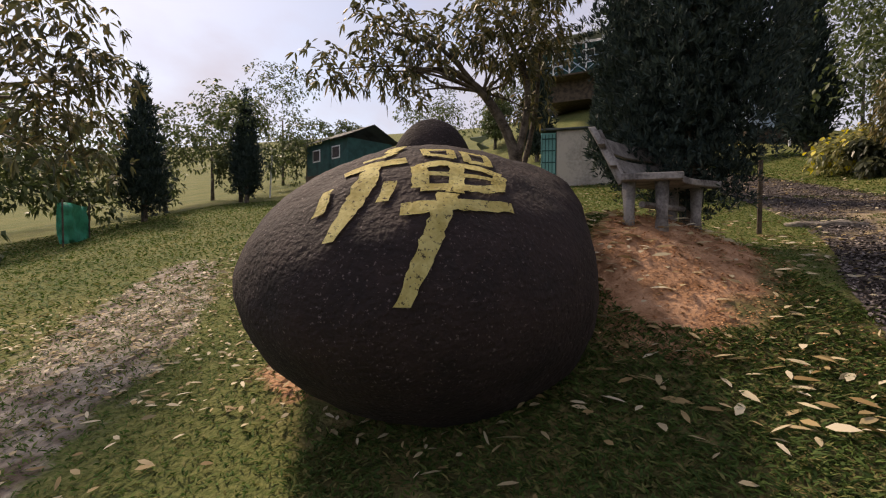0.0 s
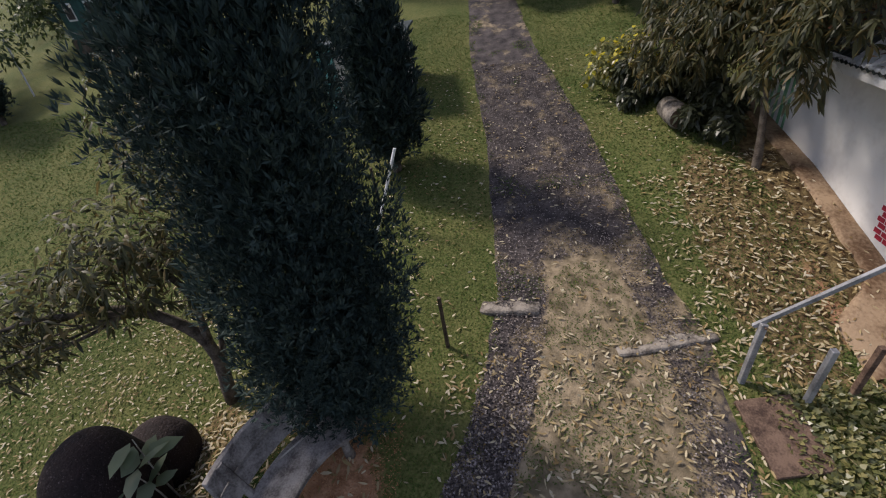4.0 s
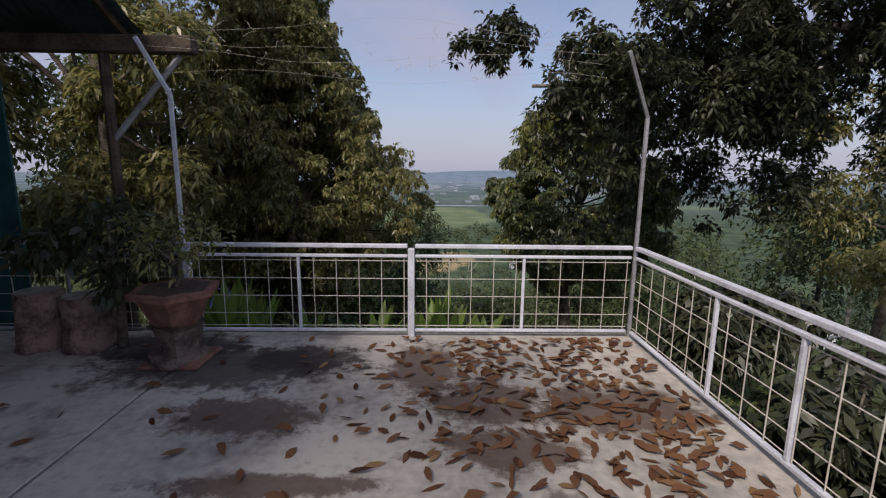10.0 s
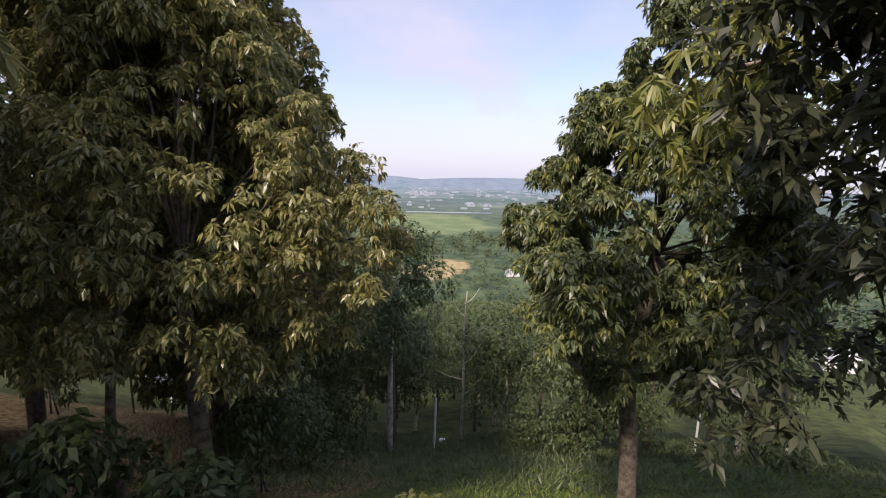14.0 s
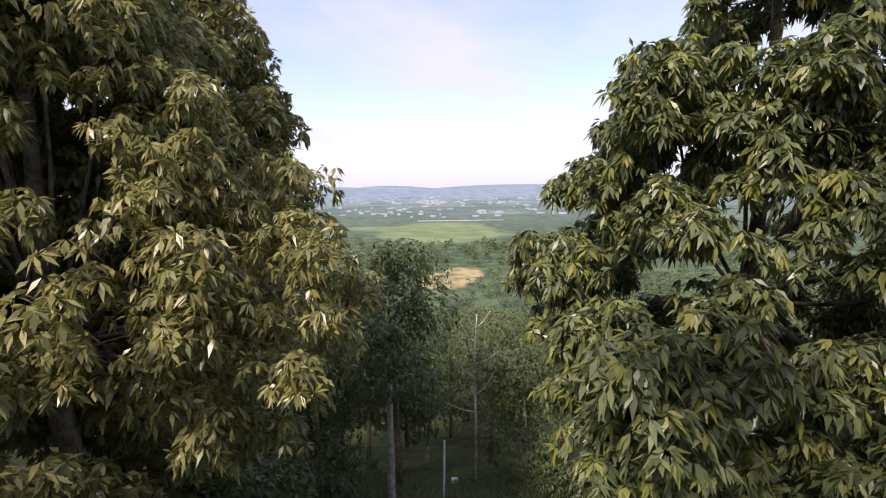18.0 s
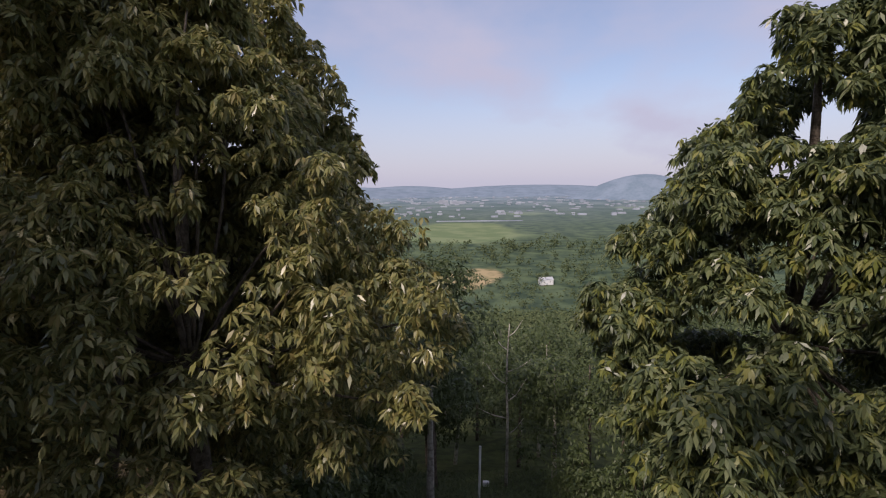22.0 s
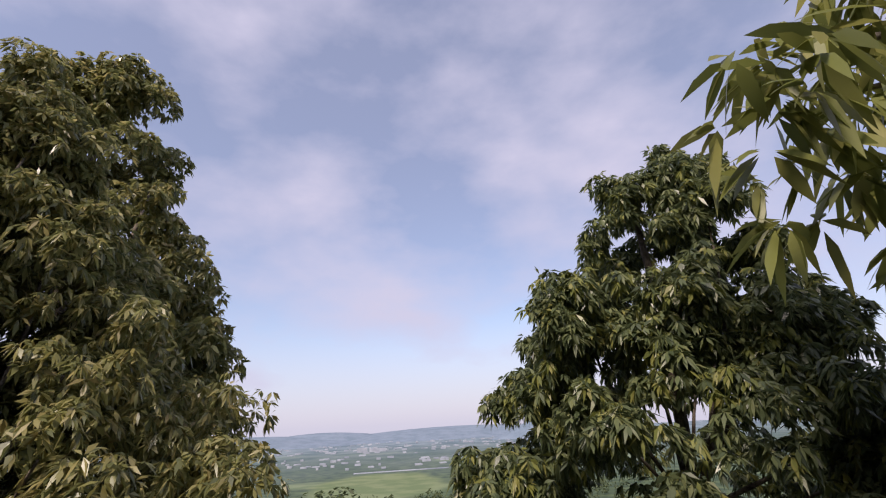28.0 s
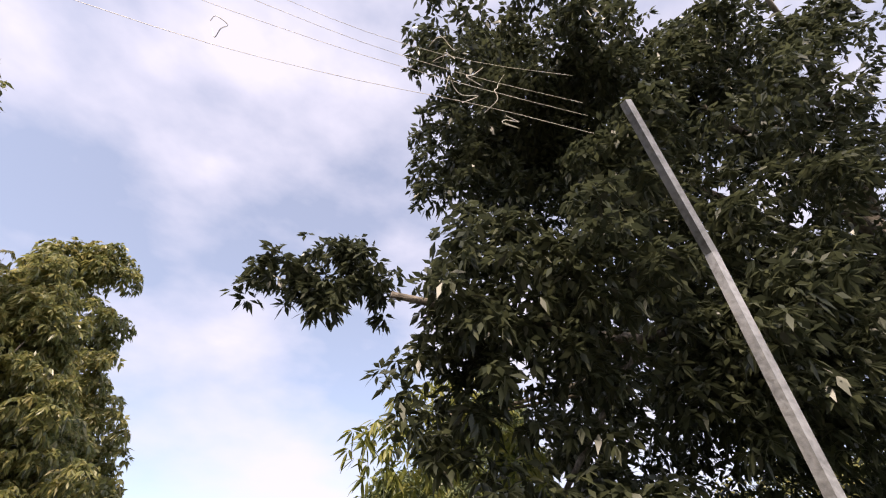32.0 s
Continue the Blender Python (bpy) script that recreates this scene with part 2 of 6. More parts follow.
def part(name, bm, mat, parent=None, label="", smooth=False):
    me = bpy.data.meshes.new(name)
    bm.normal_update()
    bm.to_mesh(me)
    bm.free()
    if smooth:
        me.shade_smooth()
    return finish(name, me, mat, parent, label)


def holder(name, at, label, category, group="", turn=0.0):
    ob = new(name)
    ob.empty_display_size = 0.1
    ob.matrix_world = pose(*at, 0, 0, turn)
    return tagged(ob, label, category, group)


def box(bm, lo, hi, bevel=0.0, m=None):
    """A box between two corners, its edges bevelled."""
    lo, hi = Vector(lo), Vector(hi)
    c = bmesh.ops.create_cube(bm, size=1.0)["verts"]
    bmesh.ops.scale(bm, vec=hi - lo, verts=c)
    bmesh.ops.translate(bm, vec=(lo + hi) / 2, verts=c)
    if bevel:
        edges = list({e for v in c for e in v.link_edges})
        made = bmesh.ops.bevel(bm, geom=edges, offset=bevel, segments=1, affect="EDGES", clamp_overlap=True)
        c = list({v for f in made["faces"] for v in f.verts} | {v for v in c if v.is_valid})
    if m is not None:
        bmesh.ops.transform(bm, matrix=m, verts=c)
    return bm


def boxed(name, lo, hi, mat, parent=None, bevel=0.005, label=""):
    return part(name, box(bmesh.new(), lo, hi, bevel), mat, parent, label)


def tube(bm, points, radii, seg=8, wobble=0.0, seed=0.0):
    """A tapered tube along a line of points."""
    pts = [Vector(p) for p in points]
    rings = []
    for i, p in enumerate(pts):
        d = (pts[min(i + 1, len(pts) - 1)] - pts[max(i - 1, 0)]).normalized()
        a = d.orthogonal().normalized()
        if rings and abs(d.dot(last)) < 0.99:
            a = (last - d * last.dot(d)).normalized()
        last, b = a, d.cross(a)
        r = radii[i] if isinstance(radii, (list, tuple)) else radii
        ring = []
        for k in range(seg):
            t = 2 * math.pi * k / seg
            s = r * (1 + wobble * noise.noise(Vector((math.cos(t) * 2 + seed, math.sin(t) * 2, p.length * 2.5))))
            ring.append(bm.verts.new(p + (a * math.cos(t) + b * math.sin(t)) * s))
        rings.append(ring)
    for u, v in zip(rings, rings[1:]):
        for k in range(seg):
            bm.faces.new((u[k], u[(k + 1) % seg], v[(k + 1) % seg], v[k]))
    bm.faces.new(rings[0][::-1])
    bm.faces.new(rings[-1])
    return bm


def smooth_line(points, steps=5):
    """A rounded line through a few points."""
    p = [Vector(q) for q in points]
    p = [2 * p[0] - p[1]] + p + [2 * p[-1] - p[-2]]
    out = []
    for i in range(1, len(p) - 2):
        for k in range(steps):
            t = k / steps
            out.append(0.5 * (2 * p[i] + (p[i + 1] - p[i - 1]) * t + (2 * p[i - 1] - 5 * p[i] + 4 * p[i + 1] - p[i + 2]) * t * t
                              + (3 * p[i] - p[i - 1] - 3 * p[i + 1] + p[i + 2]) * t ** 3))
    return out + [p[-2]]


def raw_mesh(name, verts, faces):
    """A mesh from arrays: verts n x 3, faces m x 3 or m x 4."""
    me = bpy.data.meshes.new(name)
    verts, faces = np.asarray(verts, np.float32), np.asarray(faces, np.int32)
    k = faces.shape[1]
    me.vertices.add(len(verts))
    me.vertices.foreach_set("co", verts.ravel())
    me.loops.add(faces.size)
    me.loops.foreach_set("vertex_index", faces.ravel())
    me.polygons.add(len(faces))
    me.polygons.foreach_set("loop_start", np.arange(0, faces.size, k, dtype=np.int32))
    me.update(calc_edges=True)
    return me


def unit(v):
    return v / np.maximum(np.linalg.norm(v, axis=-1, keepdims=True), 1e-9)


def leaf_array(pos, way, length, width, rng, bend=0.25, tilt=0.5, simple=False):
    """Folded leaves at pos, growing along way: six corners and four faces each."""
    n = len(pos)
    up = np.tile([0.0, 0.0, 1.0], (n, 1)) + rng.normal(0, tilt, (n, 3))
    side = unit(np.cross(way, up))
    out = np.cross(side, way)
    ln = (length * rng.uniform(0.7, 1.25, n))[:, None]
    wd = (width * rng.uniform(0.75, 1.25, n))[:, None]
    down = np.array([0, 0, 1.0]) * ln * bend
    if simple:
        mid = pos + way * ln * 0.45 - down * 0.2
        v = np.stack([pos, mid + side * wd * 0.5, mid - side * wd * 0.5, pos + way * ln - down], 1).reshape(-1, 3)
        return v, (np.array([[0, 1, 2], [1, 3, 2]])[None] + 4 * np.arange(n)[:, None, None]).reshape(-1, 3)
    low, high = pos + way * ln * 0.3 - down * 0.08, pos + way * ln * 0.68 - down * 0.45
    tip = pos + way * ln - down
    v = np.stack([pos, low + side * wd * 0.46, low - side * wd * 0.46 + out * wd * 0.15, high + side * wd * 0.4, high - side * wd * 0.4 + out * wd * 0.1, tip], 1).reshape(-1, 3)
    f = np.array([[0, 1, 2], [1, 3, 2], [2, 3, 4], [3, 5, 4]])
    return v, (f[None] + 6 * np.arange(n)[:, None, None]).reshape(-1, 3)


def crown_points(clumps, count, rng, squash=0.85, shell=0.45, low=-0.75):
    """Places and outward ways on the shells of the clumps that together make a crown."""
    c = np.array(clumps, float)
    w = c[:, 3] ** 2
    k = rng.choice(len(c), count, p=w / w.sum())
    d = unit(rng.normal(0, 1, (count, 3)))
    d[:, 2] = np.where(d[:, 2] < low, -d[:, 2], d[:, 2])
    r = c[k, 3] * (1 - shell * rng.random(count) ** 2) * (1 + 0.07 * rng.normal(0, 1, count))
    return c[k, :3] + d * r[:, None] * [1, 1, squash], d


def crown(name, clumps, sprays, per, length, width, mat, seed, droop=0.6, outward=0.5, parent=None, bend=0.3, squash=0.85, shell=0.45, rise=0.0, rosette=False, simple=False):
    """Sprays of leaves over a crown of clumps, as one mesh."""
    rng = np.random.default_rng(seed)
    pos, out = crown_points(clumps, sprays, rng, squash, shell)
    pos, out = np.repeat(pos, per, 0), np.repeat(out, per, 0)
    spread = unit(rng.normal(0, 1, pos.shape))
    way = unit(out * outward + spread * 0.75 + np.array([0, 0, rise - droop]))
    if rosette:
        axis = np.repeat(unit(out[::per] * 0.8 + rng.normal(0, 0.3, out[::per].shape) + [0, 0, 0.35]), per, 0)
        spread = unit(np.cross(axis, spread))
        way = unit(spread + axis * 0.35 + np.array([0, 0, -droop]) * rng.uniform(0.5, 1.3, (len(axis), 1)))
    pos = pos + spread * length * 0.12
    v, f = leaf_array(pos, way, length, width, rng, bend, simple=simple)
    ob = finish(name, raw_mesh(name, v, f), mat, parent)
    return tagged(ob, kind="stuff") if parent is None else ob


def limbs(name, lines, mat, parent, seg=7):
    """Tapered limbs: each a list of points with the radii at its two ends."""
    bm = bmesh.new()
    for i, (pts, r0, r1) in enumerate(lines):
        p = smooth_line(pts, 4)
        tube(bm, p, [r0 + (r1 - r0) * k / (len(p) - 1) for k in range(len(p))], seg, 0.25, i * 3.1)
    return part(name, bm, mat, parent, smooth=True)


def twigs(clumps, root, rng, count, r0, r1):
    """Lines from the limbs' root into the clumps."""
    out = []
    for c in clumps[:count]:
        a, b = Vector(root), Vector(c[:3])
        mid = a.lerp(b, 0.5) + Vector(rng.normal(0, 0.08, 3)) * (b - a).length
        out.append(([a, mid, b], r0, r1))
    return out


def sstep(a, b, v):
    t = min(1.0, max(0.0, (v - a) / (b - a)))
    return t * t * (3 - 2 * t)


# ---- the lie of the land ----
def hill(x, y):
    z = -0.35 + 0.2 * (-x - 3.5)
    if y < -14:
        z += 0.05 * max(y + 14, -60)
    if x < -27:
        z += 0.06 * (-x - 27)
    if x > 4:
        z += 0.1 * (x - 4)
    z -= 0.16 * math.exp(-((x + 2.3) ** 2 + (y + 15.4) ** 2) / 0.9)
    z += 0.62 * math.exp(-((x + 5.0) ** 2 + (y + 14.4) ** 2) / 1.6)
    z += 3.2 * math.exp(-((x + 35) ** 2 + (y + 13) ** 2) / 70)
    z += 0.1 * min(3.5, max(0.0, -x - 6.4)) * sstep(-9.5, -7.5, y)
    return min(z, 60.0)


def land(x, y):
    g = hill(x, y)
    k = sstep(-6.28, -6.14, y) * sstep(-10.0, -9.9, x) if x < -6.4 else sstep(-6.95, -6.6, y)
    z = g * (1 - k) - 0.22 * k
    side = sstep(-10.5, -7.5, y)
    s = max(y - 0.15, (x - 0.15) * side, 0.0)
    if s > 0:
        fall = 0.25 * sstep(0, 0.6, s) + 0.52 * min(s, 28) + 0.28 * max(0.0, s - 28)
        z = z - fall
        z += 0.25 * noise.noise(Vector((x * 0.22, y * 0.22, 0.0))) * min(1.0, s / 4)
    return max(z, -115.0)


def axis_steps(dense, far):
    a, b, step = dense
    v = list(np.arange(a, b + 1e-6, step))
    d = step
    while v[-1] < far:
        d *= 1.22
        v.append(v[-1] + d)
    d = step
    while v[0] > -far:
        d *= 1.22
        v.insert(0, v[0] - d)
    return v


def ground_sheet():
    xs, ys = axis_steps((-20, 12, 0.33), 4600), axis_steps((-24, 30, 0.33), 4800)
    v = [(x, y, land(x, y)) for y in ys for x in xs]
    n = len(xs)
    f = [(j * n + i, j * n + i + 1, (j + 1) * n + i + 1, (j + 1) * n + i) for j in range(len(ys) - 1) for i in range(n - 1)]
    me = raw_mesh("ground", v, f)
    me.shade_smooth()
    return me


def ground_material():
    """Grass with bare and littered patches near by; woodland and pale fields far out on the plain, blended to a painted
    haze blue with distance.
    """
    m = bpy.data.materials.new("grassy ground")
    m.use_nodes = True
    n, l = m.node_tree.nodes, m.node_tree.links
    p = n["Principled BSDF"]
    p.inputs["Roughness"].default_value = 0.95
    p.inputs["Specular IOR Level"].default_value = 0.15
    tc = n.new("ShaderNodeTexCoord")

    def noise_ramp(scale, a, b, lo, hi, detail=5.0):
        t, r = n.new("ShaderNodeTexNoise"), n.new("ShaderNodeValToRGB")
        t.inputs["Scale"].default_value, t.inputs["Detail"].default_value = scale, detail
        l.new(tc.outputs["Object"], t.inputs["Vector"])
        l.new(t.outputs["Fac"], r.inputs["Fac"])
        r.color_ramp.elements[0].position, r.color_ramp.elements[1].position = lo, hi
        r.color_ramp.elements[0].color, r.color_ramp.elements[1].color = (*a, 1), (*b, 1)
        return r.outputs["Color"]

    def mix(f, a, b):
        k = n.new("ShaderNodeMix")
        k.data_type = "RGBA"
        l.new(f, k.inputs[0])
        l.new(a, k.inputs[6])
        l.new(b, k.inputs[7])
        return k.outputs[2]

    def blob(x, y, rx, ry, edge, turn=0.0):
        """1 inside a ragged oval on the ground, 0 outside."""
        mp, ln = n.new("ShaderNodeMapping"), n.new("ShaderNodeVectorMath")
        mp.vector_type = "TEXTURE"
        mp.inputs["Location"].default_value = (x, y, 0)
        mp.inputs["Rotation"].default_value = (0, 0, radians(turn))
        mp.inputs["Scale"].default_value = (rx, ry, 1e5)
        ln.operation = "LENGTH"
        l.new(tc.outputs["Object"], mp.inputs["Vector"])
        l.new(mp.outputs["Vector"], ln.inputs[0])
        t = n.new("ShaderNodeTexNoise")
        t.inputs["Scale"].default_value, t.inputs["Detail"].default_value = 2.2 / max(0.3, min(rx, ry)), 6.0
        l.new(tc.outputs["Object"], t.inputs["Vector"])
        a = n.new("ShaderNodeMath")
        a.operation = "MULTIPLY_ADD"
        l.new(t.outputs["Fac"], a.inputs[0])
        a.inputs[1].default_value = edge
        l.new(ln.outputs["Value"], a.inputs[2])
        r = n.new("ShaderNodeMapRange")
        l.new(a.outputs[0], r.inputs["Value"])
        r.inputs["From Min"].default_value, r.inputs["From Max"].default_value = 1.0 + edge * 0.5 + 0.1, 1.0 + edge * 0.5 - 0.1
        return r.outputs["Result"]

    grass = noise_ramp(0.7, (0.05, 0.085, 0.018), (0.15, 0.15, 0.05), 0.35, 0.65)
    fine = noise_ramp(26.0, (0.04, 0.06, 0.014), (0.24, 0.23, 0.09), 0.3, 0.7)
    half = n.new("ShaderNodeValue")
    half.outputs[0].default_value = 0.5
    col = mix(half.outputs[0], grass, fine)
    soil = noise_ramp(6.0, (0.24, 0.12, 0.06), (0.52, 0.31, 0.185), 0.3, 0.7, 9.0)
    lush = noise_ramp(8.0, (0.045, 0.055, 0.02), (0.2, 0.16, 0.07), 0.3, 0.7, 8.0)
    pale = noise_ramp(5.0, (0.11, 0.085, 0.065), (0.42, 0.37, 0.31), 0.35, 0.65, 9.0)
    litter = noise_ramp(9.0, (0.08, 0.05, 0.025), (0.25, 0.19, 0.09), 0.35, 0.65, 8.0)
    for where, what in ((blob(-3.3, -14.6, 1.5, 1.9, 0.9), lush), (blob(-3.9, -19.1, 3.1, 0.65, 1.0, 35), pale), (blob(-4.6, -14.0, 1.25, 0.66, 0.9, -22), soil), (blob(-3.65, -14.15, 0.45, 0.35, 1.0), soil), (blob(-3.15, -16.45, 0.4, 0.4, 0.9), soil),
                        (blob(-5.3, -15.6, 1.0, 0.9, 0.9), litter), (blob(-4.3, -16.9, 0.55, 0.4, 0.9), soil),
                        (blob(-8.4, -7.9, 2.4, 0.6, 1.0), litter), (blob(-7.3, -6.9, 1.3, 0.5, 0.8), soil), (blob(-9.2, -6.8, 2.6, 0.5, 0.9), litter),
                        (blob(-4.5, 17.0, 1.5, 1.2, 1.0), litter), (blob(-3.0, 17.5, 3.4, 1.6, 1.0), litter)):
        col = mix(where, col, what)
    sep = n.new("ShaderNodeSeparateXYZ")
    l.new(tc.outputs["Object"], sep.inputs[0])
    slope_green = noise_ramp(1.4, (0.035, 0.042, 0.018), (0.085, 0.105, 0.036), 0.35, 0.65, 9.0)
    # the X range also paints the big tree's shade beyond the side railing
    for axis, a, b in (("Y", 0.4, 1.2), ("X", 0.2, 0.8)):
        mask = n.new("ShaderNodeMapRange")
        l.new(sep.outputs[axis], mask.inputs["Value"])
        mask.inputs["From Min"].default_value, mask.inputs["From Max"].default_value, mask.inputs["To Max"].default_value = a, b, 0.85
        col = mix(mask.outputs["Result"], col, slope_green)
    # brown leaf litter under the left trees, also painting in their shade
    col = mix(blob(-8.5, 9.5, 5.5, 6.5, 1.0), col, litter)
    far = n.new("ShaderNodeMapRange")
    l.new(sep.outputs["Y"], far.inputs["Value"])
    far.inputs["From Min"].default_value, far.inputs["From Max"].default_value = 45.0, 120.0
    woods = noise_ramp(0.035, (0.04, 0.065, 0.04), (0.09, 0.125, 0.065), 0.4, 0.62, 12.0)
    fields = noise_ramp(0.0016, (0.0, 0.0, 0.0), (1.0, 1.0, 1.0), 0.56, 0.6, 3.0)
    pale_fields = noise_ramp(0.02, (0.12, 0.165, 0.08), (0.17, 0.21, 0.11), 0.4, 0.6, 4.0)
    plain = mix(fields, woods, pale_fields)
    # distance haze painted in: the plain turns blue grey from 900 m outward
    plain_haze = noise_ramp(0.006, (0.11, 0.16, 0.19), (0.2, 0.25, 0.28), 0.4, 0.62, 10.0)
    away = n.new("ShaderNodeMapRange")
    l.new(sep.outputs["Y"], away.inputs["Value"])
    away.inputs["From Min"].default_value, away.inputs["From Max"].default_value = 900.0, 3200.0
    plain = mix(away.outputs["Result"], plain, plain_haze)
    plain = mix(blob(-5, 1110, 140, 240, 0.5), plain, pale_fields)
    clearing = noise_ramp(0.05, (0.13, 0.13, 0.06), (0.34, 0.27, 0.15), 0.4, 0.6, 6.0)
    plain = mix(blob(10, 555, 34, 70, 0.7, -20), plain, clearing)
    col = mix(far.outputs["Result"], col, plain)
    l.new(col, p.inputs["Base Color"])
    t, k = n.new("ShaderNodeTexNoise"), n.new("ShaderNodeBump")
    t.inputs["Scale"].default_value, t.inputs["Detail"].default_value = 30.0, 6.0
    l.new(tc.outputs["Object"], t.inputs["Vector"])
    k.inputs["Strength"].default_value, k.inputs["Distance"].default_value = 0.8, 0.04
    l.new(t.outputs["Fac"], k.inputs["Height"])
    l.new(k.outputs["Normal"], p.inputs["Normal"])
    return m


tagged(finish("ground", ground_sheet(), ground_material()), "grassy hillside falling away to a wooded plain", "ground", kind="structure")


def road_edges(x):
    """The track's two edges: the side by the boulder and the side by the wall."""
    at = [-34, -24, -17, -12, -8, -7, -5.9, -4.7, -3.5, -2, 3]
    return (float(np.interp(x, at, [-9.8, -12.0, -12.1, -11.8, -11.8, -12.0, -12.3, -12.8, -13.1, -13.4, -13.6])),
            float(np.interp(x, at, [-8.4, -10.6, -10.1, -9.4, -9.1, -8.9, -8.9, -9.1, -9.3, -9.5, -9.5])))


def lane(x, y):
    """1 on the gravelled wheel lanes, 0 on the dry grass between them."""
    lo, hi = road_edges(x)
    both = max(1 - sstep(0.7, 1.0, y - lo), 0.75 * (1 - sstep(0.6, 0.85, hi - y)))
    return max(both, 1 - sstep(-9.4, -8.0, x))


def road():
    """The track that climbs past the wall: two gravelled wheel lanes with a worn grassy middle."""
    v, f, lanes = [], [], []
    xs = np.arange(14.0, -34.0, -0.25)
    for i, x in enumerate(xs):
        lo, hi = road_edges(x)
        for k in range(21):
            u = k / 10 - 1
            y = (lo + hi) / 2 + u * (hi - lo) / 2 * (1 + 0.07 * noise.noise(Vector((x * 0.9, u * 3, 3.0))))
            rut = 0.035 * lane(x, y) + 0.012 * noise.noise(Vector((x * 3, y * 3, 1.0)))
            v.append((x, y, land(x, y) + (0.05 - rut if 0 < k < 20 else -0.02)))
            lanes.append(lane(x, y))
        if i:
            a = (i - 1) * 21
            f += [(a + k, a + k + 1, a + k + 22, a + k + 21) for k in range(20)]
    me = raw_mesh("road", v, np.array(f)[:, ::-1])
    me.shade_smooth()
    me.attributes.new("lane", "FLOAT", "POINT").data.foreach_set("value", lanes)
    m = M_ROAD.copy()
    m.name = "worn track"
    n, l = m.node_tree.nodes, m.node_tree.links
    tc, t, r, k = n.new("ShaderNodeTexCoord"), n.new("ShaderNodeTexNoise"), n.new("ShaderNodeValToRGB"), n.new("ShaderNodeMix")
    t.inputs["Scale"].default_value, t.inputs["Detail"].default_value = 1.6, 12.0
    t.inputs["Roughness"].default_value = 0.7
    r.color_ramp.elements[0].position, r.color_ramp.elements[1].position = 0.47, 0.57
    k.data_type = "RGBA"
    worn, wr = n.new("ShaderNodeTexNoise"), n.new("ShaderNodeValToRGB")
    worn.inputs["Scale"].default_value, worn.inputs["Detail"].default_value = 5.0, 9.0
    l.new(tc.outputs["Object"], worn.inputs["Vector"])
    l.new(worn.outputs["Fac"], wr.inputs["Fac"])
    wr.color_ramp.elements[0].position, wr.color_ramp.elements[1].position = 0.36, 0.64
    wr.color_ramp.elements[0].color, wr.color_ramp.elements[1].color = (0.15, 0.12, 0.07, 1), (0.42, 0.33, 0.21, 1)
    l.new(wr.outputs["Color"], k.inputs[7])
    strip, less = n.new("ShaderNodeAttribute"), n.new("ShaderNodeMath")
    strip.attribute_name = "lane"
    less.operation = "MULTIPLY_ADD"
    less.inputs[1].default_value, less.inputs[2].default_value = -0.26, 0.2
    add = n.new("ShaderNodeMath")
    l.new(strip.outputs["Fac"], less.inputs[0])
    l.new(t.outputs["Fac"], add.inputs[0])
    l.new(less.outputs[0], add.inputs[1])
    p = n["Principled BSDF"]
    old = p.inputs["Base Color"].links[0].from_socket
    l.new(tc.outputs["Object"], t.inputs["Vector"])
    l.new(add.outputs[0], r.inputs["Fac"])
    l.new(r.outputs["Color"], k.inputs[0])
    l.new(old, k.inputs[6])
    l.new(k.outputs[2], p.inputs["Base Color"])
    tagged(finish("road", me, m), "worn gravel and asphalt track with grassy patches", "road", kind="structure")


road()


# ---- the terrace ----
def terrace_floor():
    bays = [((-9.86, -2.55), (-4.42, 0.12)), ((-4.41, -2.55), (0.12, 0.12)), ((-9.86, -6.11), (-4.42, -2.56)),
            ((-4.41, -4.45), (0.12, -2.56)), ((-4.41, -6.6), (0.12, -4.46))]
    floor = tagged(holder("floor", (0, 0, 0), "stained concrete terrace floor strewn with leaves", "floor"), kind="structure")
    for (x0, y0), (x1, y1) in bays:
        boxed("slab", (x0 + 0.006, y0 + 0.006, -0.22), (x1 - 0.006, y1 - 0.006, 0.0), M_FLOOR, floor, 0.006)
    return floor


